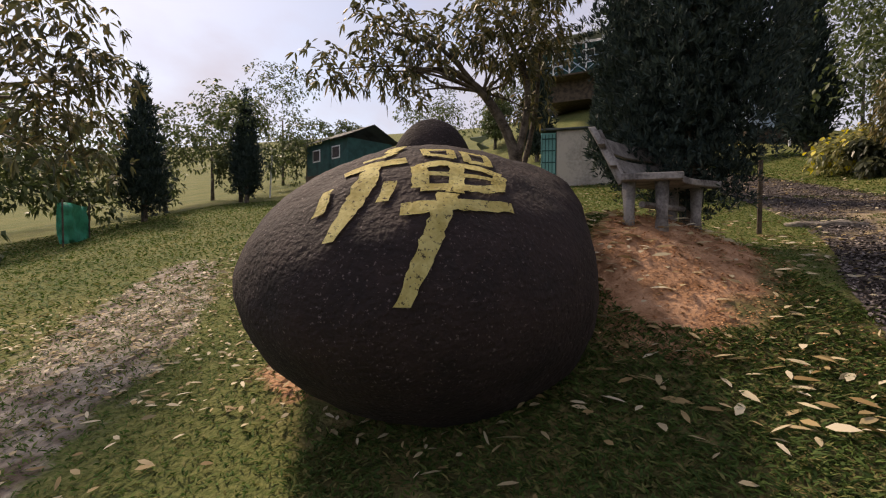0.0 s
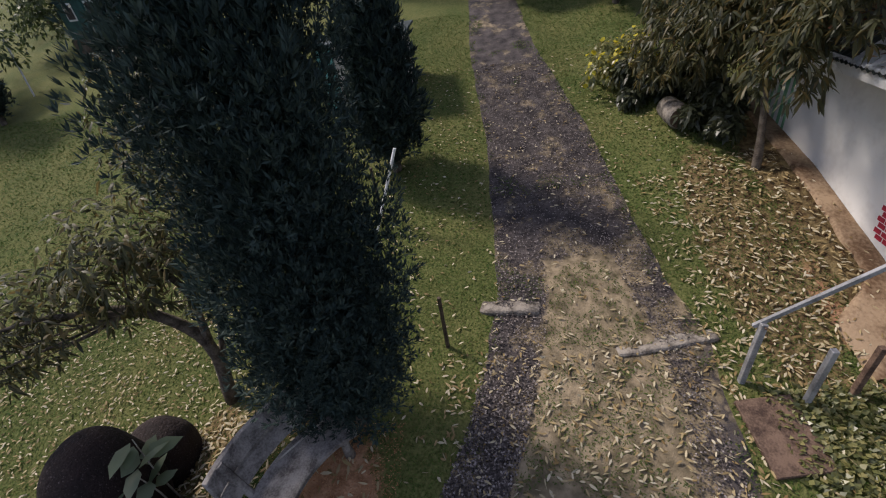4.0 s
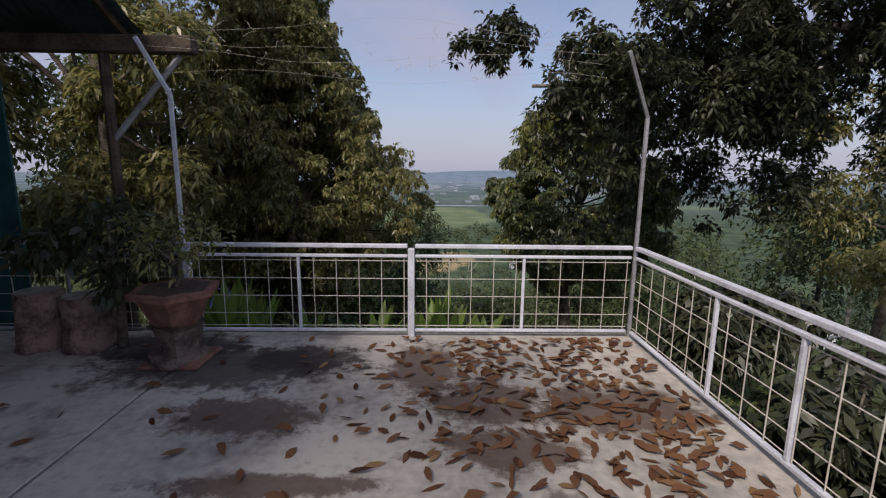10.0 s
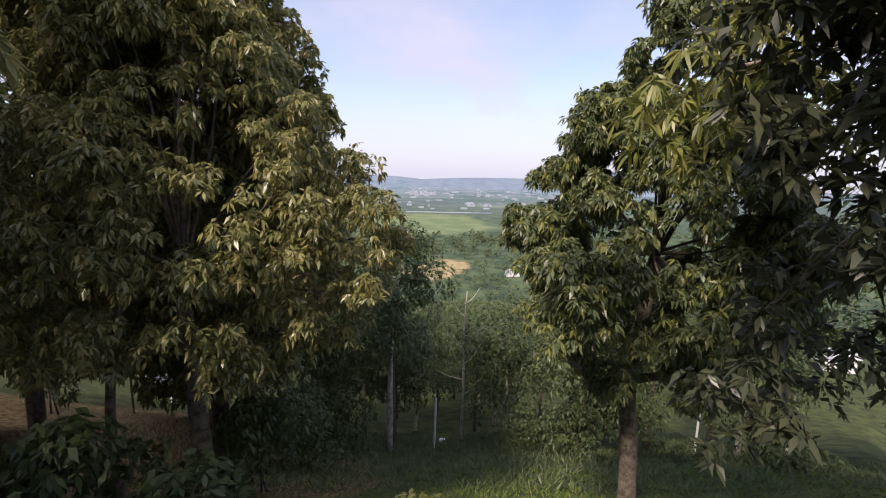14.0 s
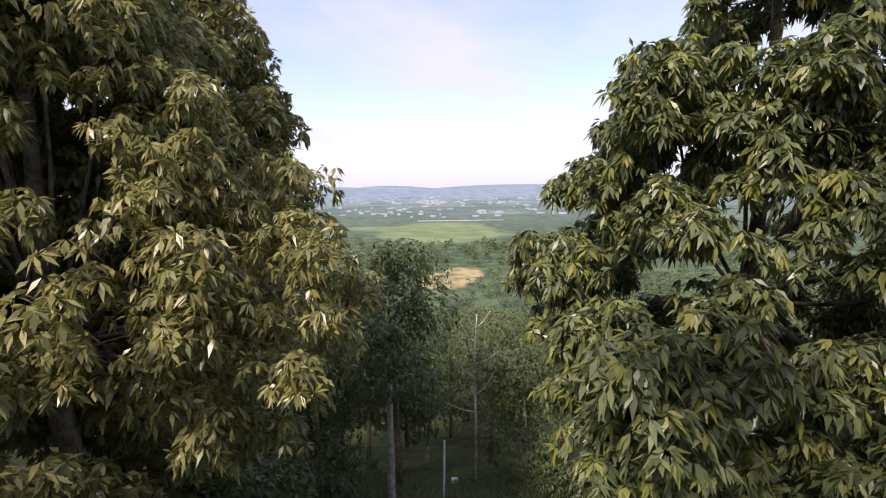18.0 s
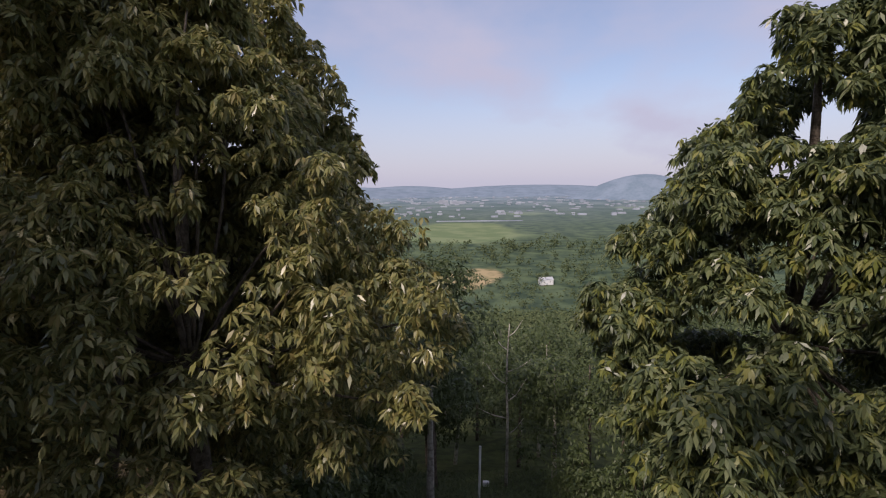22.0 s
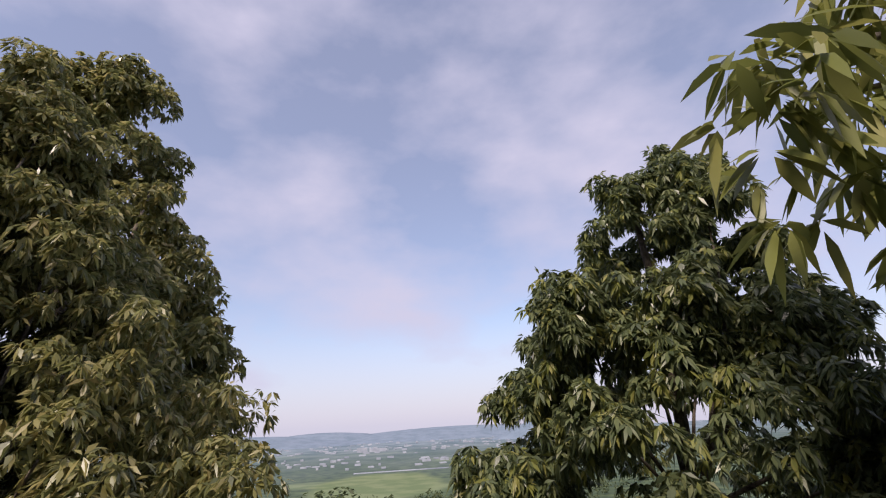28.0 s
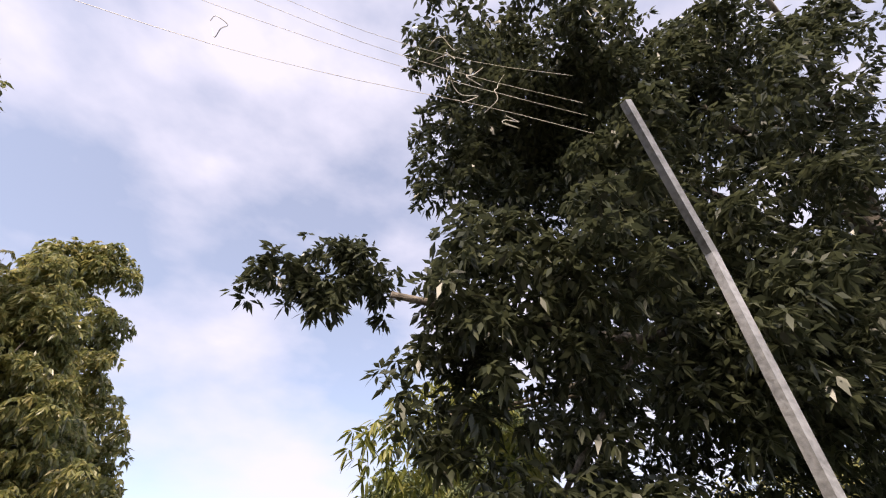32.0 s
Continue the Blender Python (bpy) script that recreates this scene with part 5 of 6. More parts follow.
def town():
    rng = np.random.default_rng(9)
    bm = bmesh.new()
    for i in range(420):
        y = rng.uniform(1500, 4300)
        x = rng.uniform(-0.42, 0.42) * y
        w, d, h = rng.uniform(6, 30), rng.uniform(10, 20), rng.uniform(3, 7)
        box(bm, (x, y, -115), (x + w, y + d, -115 + h))
    box(bm, (-110, 2500, -115), (-60, 2520, -93))
    box(bm, (-50, 2500, -115), (30, 2520, -99))
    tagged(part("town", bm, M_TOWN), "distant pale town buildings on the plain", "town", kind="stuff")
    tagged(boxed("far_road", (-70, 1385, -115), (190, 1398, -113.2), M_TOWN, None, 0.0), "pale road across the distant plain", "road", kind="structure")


town()


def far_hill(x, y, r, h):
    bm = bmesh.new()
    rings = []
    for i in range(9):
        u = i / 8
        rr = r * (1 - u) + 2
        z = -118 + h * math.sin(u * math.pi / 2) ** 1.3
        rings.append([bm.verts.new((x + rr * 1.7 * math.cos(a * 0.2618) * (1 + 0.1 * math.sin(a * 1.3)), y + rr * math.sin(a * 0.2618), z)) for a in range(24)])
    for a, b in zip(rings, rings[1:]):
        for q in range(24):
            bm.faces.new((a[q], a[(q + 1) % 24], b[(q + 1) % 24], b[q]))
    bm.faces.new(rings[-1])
    tagged(part("backdrop_hill", bm, M_HAZE_HILL, smooth=True), "distant wooded hill on the horizon, coloured blue grey for haze", "hill", kind="structure")


# the blue grey of distance haze is put into the hill colour
M_HAZE_HILL = material("far wooded hill in haze blue", (0.13, 0.18, 0.23), (0.18, 0.23, 0.29), 0.95, 0.01, 0.05, 0.0)
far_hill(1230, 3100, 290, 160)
# three low rises added to fill the flat hazy horizon
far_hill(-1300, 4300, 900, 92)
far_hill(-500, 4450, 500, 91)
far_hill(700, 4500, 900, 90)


# ---- by the boulder ----
SC = Vector((-3.51, -15.67, 0.04))


def boulder_radius(d):
    """How far the large boulder reaches in a direction."""
    a = 0.118
    x, y = d.x * math.cos(a) - d.y * math.sin(a), d.x * math.sin(a) + d.y * math.cos(a)
    e = (abs(x / 1.6) ** 1.85 + abs(y / 1.19) ** 1.85 + abs(d.z / 0.93) ** 1.85) ** (-1 / 1.85)
    corner = max(0.0, d.dot(Vector((-0.65, 0.57, 0.5)))) ** 9
    tip = max(0.0, d.dot(Vector((0.716, -0.663, 0.22)))) ** 5
    under = max(0.0, d.dot(Vector((0.5, -0.62, -0.6)))) ** 3
    face = d.dot(Vector((-0.2075, 0.978, 0.0)))
    if face > 0.05:
        e = (e ** -9 + (1.06 / face) ** -9) ** (-1 / 9)
    e *= 1 + 0.2 * corner + 0.02 * tip - 0.06 * under
    return e * (1 + 0.025 * noise.noise(d * 1.5 + Vector((4, 2, 1))) + 0.012 * noise.noise(d * 7))


def boulder(name, centre, radius, mat, label, sub=6):
    bm = bmesh.new()
    bmesh.ops.create_icosphere(bm, subdivisions=sub, radius=1.0)
    for v in bm.verts:
        d = v.co.normalized()
        v.co = d * radius(d) + d * 0.006 * noise.noise(d * 40)
    t = part(name, bm, mat, smooth=True)
    t.location = centre
    return tagged(t, label, "boulder")


stone = boulder("boulder", SC, boulder_radius, M_STONE, "large dark boulder with a yellow brush character painted on it")


def brush_character():
    """The painted character, stroke by stroke: points and half widths on a sheet, laid onto the boulder."""
    strokes = [([(455, 560), (475, 565), (482, 570)], (16, 26, 18)), ([(470, 585), (450, 605), (420, 612)], (8, 5, 4)),
               ([(398, 652), (430, 642), (488, 634)], (14, 15, 12)), ([(440, 650), (438, 720), (428, 812)], (12, 15, 7)),
               ([(390, 700), (394, 755)], (7, 8)), ([(472, 708), (470, 755)], (8, 8)),
               ([(518, 575), (520, 622)], (7, 7)), ([(516, 578), (566, 574)], (7, 7)), ([(562, 574), (560, 618)], (7, 7)), ([(520, 618), (562, 616)], (7, 7)),
               ([(584, 576), (584, 628)], (7, 7)), ([(582, 576), (630, 570)], (7, 7)), ([(624, 572), (620, 626)], (7, 7)), ([(584, 626), (622, 622)], (7, 7)),
               ([(504, 668), (540, 652), (600, 652), (630, 664)], (9, 11, 11, 10)), ([(506, 664), (512, 728)], (11, 11)), ([(628, 664), (618, 712), (590, 728)], (11, 11, 8)),
               ([(512, 692), (620, 686)], (6, 6)), ([(512, 728), (600, 724)], (9, 9)), ([(562, 652), (556, 740)], (11, 11)),
               ([(496, 776), (560, 766), (632, 756)], (13, 12, 10)), ([(548, 742), (540, 820), (533, 905)], (14, 12, 8))]
    t = holder("painted_character", SC, "yellow brush character painted on the boulder", "painting")
    rng = np.random.default_rng(3)
    for pts, half in strokes:
        fine, wide = [], []
        for (a, b), (ha, hb) in zip(zip(pts, pts[1:]), zip(half, half[1:])):
            m = max(2, int(math.hypot(b[0] - a[0], b[1] - a[1]) / 7))
            for k in range(m):
                fine.append((a[0] + (b[0] - a[0]) * k / m, a[1] + (b[1] - a[1]) * k / m))
                wide.append(ha + (hb - ha) * k / m)
        fine.append(pts[-1])
        wide.append(half[-1])
        bm, rows = bmesh.new(), []
        for i, (p, w) in enumerate(zip(fine, wide)):
            q, o = fine[min(i + 1, len(fine) - 1)], fine[max(i - 1, 0)]
            dx, dy = q[0] - o[0], q[1] - o[1]
            ln = math.hypot(dx, dy) or 1
            nx, ny = -dy / ln, dx / ln
            row = []
            for s in (-1, -0.5, 0, 0.5, 1):
                e = w * s * (1 + (rng.uniform(-0.16, 0.16) if abs(s) == 1 else 0))
                d = GLYPH(p[0] + nx * e, p[1] + ny * e).normalized()
                row.append(bm.verts.new(d * (boulder_radius(d) + 0.012)))
            rows.append(row)
        for a, b in zip(rows, rows[1:]):
            for k in range(4):
                bm.faces.new((a[k], a[k + 1], b[k + 1], b[k]))
        bmesh.ops.solidify(bm, geom=bm.faces[:], thickness=-0.008)
        bmesh.ops.recalc_face_normals(bm, faces=bm.faces)
        part("brush_stroke", bm, M_YELLOW, t)


def GLYPH(u, v):
    """From the sheet of the character to a direction on the slanting face of the boulder."""
    u, v = u - 510, v - 720
    return Vector((0.8631 + -0.0007777 * u + 0.001013 * v + -2.384e-06 * u * u + 1.922e-06 * u * v + -1.676e-06 * v * v, 0.1671 + 0.002676 * u + 0.0002393 * v + 1.209e-06 * u * u + -1.607e-07 * u * v + -2.736e-06 * v * v, 0.4377 + 0.0004353 * u + -0.00208 * v + -2.756e-06 * u * u + -9.523e-07 * u * v + -1.023e-06 * v * v))


brush_character()


def lump(rx, ry, rz, seed):
    return lambda d: (abs(d.x / rx) ** 2.3 + abs(d.y / ry) ** 2.3 + abs(d.z / rz) ** 2.3) ** (-1 / 2.3) * (1 + 0.06 * noise.noise(d * 1.6 + Vector((seed, 0, 0))))


boulder("boulder", (-4.5, -16.45, 0.42), lump(0.36, 0.38, 0.62, 3.0), M_STONE, "smaller dark boulder behind the painted one", 5)
boulder("boulder", (-4.93, -16.2, 0.68), lump(0.54, 0.46, 0.86, 8.0), M_STONE, "rounded dark boulder under the small tree", 5)
boulder("boulder", (-5.6, -16.15, 0.34), lump(0.44, 0.4, 0.48, 12.0), M_STONE, "low dark boulder beside the tree stump", 5)


def bench():
    b = (-5.3, -14.16, 0.44)
    t = holder("garden_bench", b, "weathered curved concrete bench cast to look like planks", "bench", "", -30)

    def plank(name, r0, r1, z0, z1, a0=-27, a1=27, tilt=0.0):
        bm, rows = bmesh.new(), []
        for k in range(15):
            a = radians(a0 + (a1 - a0) * k / 14)
            rows.append([bm.verts.new((r * math.sin(a), 1.6 - r * math.cos(a) + tilt * (z > z0), z)) for r, z in ((r0, z0), (r1, z0), (r1, z1), (r0, z1))])
        for p, q in zip(rows, rows[1:]):
            for i in range(4):
                bm.faces.new((p[i], p[(i + 1) % 4], q[(i + 1) % 4], q[i]))
        bm.faces.new(rows[0][::-1])
        bm.faces.new(rows[-1])
        bmesh.ops.recalc_face_normals(bm, faces=bm.faces)
        bmesh.ops.bevel(bm, geom=bm.edges[:], offset=0.006, segments=1, affect="EDGES")
        return part(name, bm, M_BENCH, t)

    plank("seat", 1.12, 1.61, 0.4, 0.46)
    plank("back_plank", 1.64, 1.7, 0.53, 0.68, tilt=-0.09)
    plank("back_plank", 1.74, 1.8, 0.72, 0.89, tilt=-0.1)
    for a in (-20, 20):
        s, c = math.sin(radians(a)), math.cos(radians(a))
        for r, z, w in ((1.28, 0.4, 0.06), (1.55, 0.4, 0.06)):
            part("leg", tube(bmesh.new(), [(r * s, 1.6 - r * c, -0.12), (r * s * 0.98, 1.6 - r * c, 0.12), (r * s, 1.6 - r * c, z)], [w * 1.15, w * 0.8, w], 9, 0.2), M_BENCH, t, smooth=True)
        part("back_post", tube(bmesh.new(), [(1.6 * s, 1.6 - 1.6 * c, 0.4), (1.78 * s, 1.6 - 1.84 * c, 0.88)], 0.045, 8), M_BENCH, t)
    part("brace", tube(bmesh.new(), [(-0.5, 0.25, 0.2), (0.5, 0.25, 0.2)], 0.03, 7), M_BENCH, t)
    stick = tagged(part("stick", tube(bmesh.new(), [(0, 0, 0), (-0.5, 0.4, 0.0)], 0.011, 6), M_PALE_BARK), "pale stick lying on the bench seat", "stick")
    stick.location = (-5.1, -14.22, b[2] + 0.473)


bench()


def cypress(x, y, h, r, seed, sprays=1600, leaf=0.24, group="cypress trees", low=0.13, full=0.3):
    z = land(x, y)
    t = holder("cypress", (x, y, z), "dark blue green columnar cypress", "tree", group)
    part("trunk", tube(bmesh.new(), [(0, 0, -0.2), (0, 0, h * 0.5), (0, 0, h * 0.9)], [0.11, 0.07, 0.02], 8), M_BARK, t)
    rng = np.random.default_rng(seed)
    clumps = []
    for k in range(150):
        u = (k + rng.random()) / 150
        ang = k * 2.4
        prof = r * (min(1.0, (u + 0.02) / low) ** 0.6) * max(0.06, 1 - max(0.0, u - full) / (1.02 - full)) ** 0.75
        off = prof * rng.uniform(0.3, 0.72)
        clumps.append((off * math.cos(ang), off * math.sin(ang), 0.25 + u * (h - 0.3), max(0.07, prof * 0.4)))
    crown("crown", clumps, sprays, 7, leaf, leaf * 0.26, L_CYPRESS, seed, 0.0, 0.6, t, -0.1, 1.2, 0.7, 0.6, simple=True)
    return t


cypress(-6.0, -13.55, 8.4, 1.1, 51, 23000, 0.075, low=0.12, full=0.52)
cypress(-11.6, -13.7, 5.6, 0.85, 52, 3600, 0.17)
cypress(-20.5, -10.2, 5.2, 0.85, 53)
cypress(-18.2, -7.6, 6.0, 0.9, 54)
cypress(-26, -13.8, 3.6, 0.4, 55, 900)
cypress(-18.2, -29.5, 5.2, 0.75, 56, 1600, 0.2)
cypress(-13.2, -29.8, 5.6, 0.95, 57, 1600, 0.2)
cypress(-24.0, -16.8, 6.0, 0.9, 58, 1400, 0.3)
cypress(-28.0, -4.6, 9.0, 1.1, 59, 1800, 0.3)

TB = [(-4.2, -17.3, 2.1, 0.34), (-4.7, -16.9, 2.2, 0.48), (-5, -16.4, 2.5, 0.6), (-4.9, -16.6, 2, 0.32), (-5.3, -15.8, 2.6, 0.62), (-5.7, -15.3, 2.4, 0.5), (-5.5, -15.5, 2.9, 0.71), (-4.5, -16.8, 2.6, 0.51), (-5.8, -15.1, 2.7, 0.44), (-5.9, -15.2, 1.9, 0.29)]
spreading = tree("small_tree", "small spreading tree with narrow leaves behind the boulders", (-5.75, -15.5, land(-5.75, -15.5)),
     [([(-5.75, -15.5, land(-5.75, -15.5) - 0.2), (-5.8, -15.4, 1.2), (-5.6, -15.7, 1.95), (-5.3, -16.1, 2.3), (-5.0, -16.6, 2.3)], 0.1, 0.025), ([(-5.8, -15.4, 1.1), (-5.75, -15.25, 2.2), (-5.5, -15.6, 3.0)], 0.06, 0.02),
      ([(-5.85, -15.45, 0.6), (-6.1, -15.2, 1.8), (-5.9, -15.1, 2.7)], 0.05, 0.02), ([(-5.6, -15.7, 1.95), (-5.0, -16.2, 2.5), (-4.5, -16.8, 2.6)], 0.04, 0.012)] + twigs(TB, (-5.5, -15.8, 2.1), RNG, 10, 0.02, 0.006),
     TB + [(-6.44, -15.23, 3.9, 0.6), (-5.9, -15.0, 3.5, 0.45), (-6.97, -15.5, 4.2, 0.6), (-7.1, -15.2, 4.0, 0.5), (-6.6, -15.0, 3.0, 0.5)], 1300, 6, 0.12, 0.03, L_OLIVE, 61, M_BARK, 0.5, shell=0.9)
spreading.location += Vector((-0.75, -0.15, 0.12))
TLC = [(-3.3, -19.6, 2.2, 0.67), (-3.8, -19.8, 2.5, 0.56), (-4, -19.8, 2, 0.48), (-3.4, -19.7, 1.6, 0.59), (-4, -20, 1.6, 0.4), (-4.2, -19.7, 2.1, 0.32), (-3.5, -19.8, 1.2, 0.37), (-3.8, -19.5, 1.1, 0.33)]
tree("small_tree", "thin branched tree with sparse narrow leaves by the lawn", (-3.6, -23.4, land(-3.6, -23.4)),
     [([(-3.6, -23.4, land(-3.6, -23.4) - 0.2), (-3.5, -23.0, 0.2), (-3.3, -22.0, 1.4), (-3.3, -20.8, 2.2)], 0.12, 0.03)] + twigs(TLC, (-3.3, -21.4, 1.8), RNG, 8, 0.025, 0.006),
     TLC, 420, 6, 0.12, 0.03, L_OLIVE, 62, M_BARK, 0.7, shell=0.9)


def sapling(x, y, z, seed, h=0.6):
    t = holder("sapling", (x, y, z), "young plant with a few broad pale leaves between the boulders", "plant", "saplings")
    rng = np.random.default_rng(seed)
    lines = [([(0, 0, 0), (0.02, 0.01, h * 0.5), (0.05 * (seed % 3), 0.03, h)], 0.014, 0.006)]
    pos, way = [], []
    for k in range(7):
        a = rng.uniform(0, 6.28)
        pos.append((0.03, 0.02, h * rng.uniform(0.6, 1.0)))
        way.append((math.cos(a), math.sin(a), 0.2))
    limbs("stem", lines, M_PALE_BARK, t, 5)
    v, f = leaf_array(np.array(pos), unit(np.array(way)), 0.34, 0.17, rng)
    finish("leaves", raw_mesh("leaves", v, f), L_SAP, t)


L_SAP = leaf_material("broad pale leaves", [(0.12, 0.16, 0.09), (0.2, 0.25, 0.15), (0.26, 0.3, 0.2)], 0.5)
sapling(-4.55, -15.95, land(-4.55, -15.95), 4, 1.2)
sapling(-5.0, -15.7, land(-5.0, -15.7), 5, 1.0)
sapling(-5.15, -15.75, land(-5.15, -15.75), 6, 1.25)
stump = tagged(part("tree_stump", tube(bmesh.new(), [(0, 0, -0.1), (0, 0, 0.25), (0.02, 0, 0.5)], [0.2, 0.16, 0.15], 12, 0.3), M_BARK, smooth=True), "short cut tree stump near the boulders", "stump")
stump.location = (-5.6, -16.9, land(-5.6, -16.9))


def wood_stake(x, y, h, lean=0.0):
    t = tagged(part("wooden_stake", tube(bmesh.new(), [(0, 0, -0.15), (lean, 0, h)], [0.03, 0.028], 7, 0.2), M_TIMBER), "thin dark wooden stake in the verge", "stake", "wooden stakes")
    t.location = (x, y, land(x, y))


wood_stake(-7.15, -12.5, 0.95)
wood_stake(-10.15, -13.85, 1.05, 0.05)
rod = tagged(part("leaning_pole", tube(bmesh.new(), [(0, 0, 0), (-0.25, 0.6, 1.5)], 0.03, 6), M_WHITE), "white pole leaning beside the cypress", "pole")
rod.location = (-9.7, -13.9, land(-9.7, -13.9) + 0.02)


M_STAND_PALE = material("old broken concrete", (0.1, 0.085, 0.07), (0.34, 0.3, 0.25), 0.95, 6, 30, 0.9)


def barrier():
    foot = Vector((-6.42, -8.78, land(-6.42, -8.78)))
    t = holder("boom_barrier", foot, "raised grey steel boom on short posts beside the track", "barrier")
    turn = Vector((0.252, 0.588, 0.769)).to_track_quat("Z", "X").to_matrix().to_4x4()
    part("boom", box(bmesh.new(), (-0.024, -0.024, -0.12), (0.024, 0.024, 4.9), 0.004, Matrix.Translation((-0.03, 0.04, 1.0)) @ turn), M_GREY_RAIL, t)
    for k, (x, y, lean) in enumerate(((0.0, 0.0, 0.04), (0.3, 0.6, 0.05), (0.22, 1.15, 0.06))):
        z = land(foot.x + x, foot.y + y) - foot.z
        part("post", box(bmesh.new(), (-0.035, -0.035, -0.2), (0.035, 0.035, 1.0 - 0.1 * k), 0.005, Matrix.Translation((x, y, z)) @ Matrix.Rotation(-lean, 4, "X")), M_GREY_RAIL if k < 2 else M_RUSTY, t)
    part("bolt", tube(bmesh.new(), [(-0.06, 0.04, 0.97), (0.06, 0.04, 0.97)], 0.014, 6), M_RUSTY, t)


barrier()
plate = tagged(part("cover_plate", box(bmesh.new(), (-0.45, -0.33, -0.06), (0.45, 0.33, 0.02), 0.01), M_RUSTY), "rusty steel cover plate beside the track", "plate")
plate.matrix_world = pose(-5.75, -8.6, land(-5.75, -8.6) + 0.03, 0, 11, 6)
for k, (x, y, w, d) in enumerate(((-7.75, -11.55, 0.26, 0.9), (-7.0, -9.5, 0.24, 1.35))):
    bm = box(bmesh.new(), (-w / 2, -d / 2, -0.1), (w / 2, d / 2, 0.025), 0.02)
    bmesh.ops.subdivide_edges(bm, edges=bm.edges[:], cuts=5, use_grid_fill=True)
    for v in bm.verts:
        v.co += noise.noise_vector(v.co * 7 + Vector((k * 7, 0, 0))) * 0.045
    o = tagged(part("kerb_stone", bm, M_STAND_PALE, smooth=True), "broken concrete strip across the track", "kerb", "broken concrete strips")
    o.matrix_world = pose(x, y, land(x, y) + 0.03, 0, 0, 8 * (k * 2 - 1))
for k, (x, y, r, h) in enumerate(((-11.3, -7.3, 0.5, 0.9), (-12.5, -7.5, 0.7, 1.2), (-12.9, -8.3, 0.5, 0.8))):
    undergrowth(x, y, r, h, 780 + k, L_DARK)
drum = holder("drum", (-11.7, -8.0, land(-11.7, -8.0) + 0.24), "old rusty drum lying on the verge", "drum")
part("shell", tube(bmesh.new(), [(-0.35, 0, 0), (-0.05, 0, 0), (-0.03, 0, 0), (0.35, 0, 0)], [0.22, 0.22, 0.232, 0.22], 18), M_STAND_PALE, drum, smooth=True)
part("end", tube(bmesh.new(), [(0.35, 0, 0), (0.36, 0, 0)], [0.19, 0.19], 18), M_RUSTY, drum)

bush = holder("flower_bush", (-13.8, -8.5, land(-13.8, -8.5)), "round bush covered with yellow flowers beside the track", "bush")
limbs("stem", [([(0, 0, -0.1), (0.1, 0, 0.5)], 0.03, 0.01), ([(0.2, 0.2, -0.1), (0.3, 0.2, 0.5)], 0.03, 0.01)], M_BARK, bush)
BUSH = [(0, 0, 0.5, 0.55), (0.4, 0.3, 0.6, 0.5), (-0.4, -0.2, 0.5, 0.5), (0.2, -0.4, 0.35, 0.45), (-0.1, 0.3, 0.8, 0.4)]
crown("leaves", BUSH, 520, 3, 0.13, 0.07, L_MANGO, 71, parent=bush)
crown("flowers", [(a, b, c, r * 1.04) for a, b, c, r in BUSH], 130, 1, 0.12, 0.12, L_FLOWER, 72, parent=bush, shell=0.1).name = "blossom"

tree("verge_tree", "small leafy tree leaning out by the white wall", (-10.1, -7.1, land(-10.1, -7.1)),
     [([(-10.1, -7.1, land(-10.1, -7.1) - 0.2), (-10.05, -7.15, 1.4), (-10.3, -7.1, 2.2), (-10.6, -7.2, 3.4)], 0.09, 0.04)],
     [(-10.6, -7.4, 3.7, 0.7), (-11.4, -7.6, 3.2, 0.8), (-12.3, -7.8, 2.9, 0.9), (-11.0, -7.0, 4.2, 0.9), (-12.2, -7.0, 4.0, 1.0), (-9.8, -7.2, 4.3, 0.7), (-13.0, -7.4, 3.6, 0.9), (-8.7, -7.5, 3.9, 0.55), (-9.0, -7.7, 3.2, 0.5), (-9.6, -7.4, 3.6, 0.5), (-8.4, -7.2, 4.6, 0.55)],
     2700, 6, 0.17, 0.04, L_OLIVE, 63, M_BARK, 0.85)
tree("slim_tree", "slim twin trunked tree with drooping leaf sprays by the shed", (-5.62, -6.75, land(-5.62, -6.75)),
     [([(-5.6, -6.75, land(-5.6, -6.75) - 0.2), (-5.66, -6.72, 1.0), (-5.66, -6.7, 2.1), (-5.72, -6.7, 3.2), (-5.8, -6.7, 5.0), (-5.9, -6.6, 6.5)], 0.1, 0.05),
      ([(-5.66, -6.7, 2.2), (-5.42, -6.7, 3.0), (-5.32, -6.7, 3.9), (-5.2, -6.6, 5.5)], 0.07, 0.04), ([(-5.6, -6.72, 2.35), (-4.9, -6.72, 2.65), (-4.2, -6.75, 3.0), (-3.6, -6.9, 3.2)], 0.035, 0.012),
      ([(-4.4, -6.74, 2.9), (-4.3, -6.8, 2.5), (-4.6, -6.9, 2.3)], 0.012, 0.006)],
     [(-4.9, -6.9, 2.25, 0.22), (-4.4, -6.9, 2.35, 0.25), (-4.0, -6.95, 2.6, 0.25), (-3.6, -6.9, 2.9, 0.35), (-3.3, -6.9, 3.4, 0.4), (-4.0, -6.8, 3.1, 0.25), (-4.2, -6.2, 3.7, 0.3), (-3.9, -6.1, 4.2, 0.35), (-3.5, -6.2, 4.3, 0.3), (-4.6, -6.4, 4.6, 0.4)],
     46, 9, 0.17, 0.06, L_MANGO, 64, M_BARK, 0.6, young=L_YOUNG)
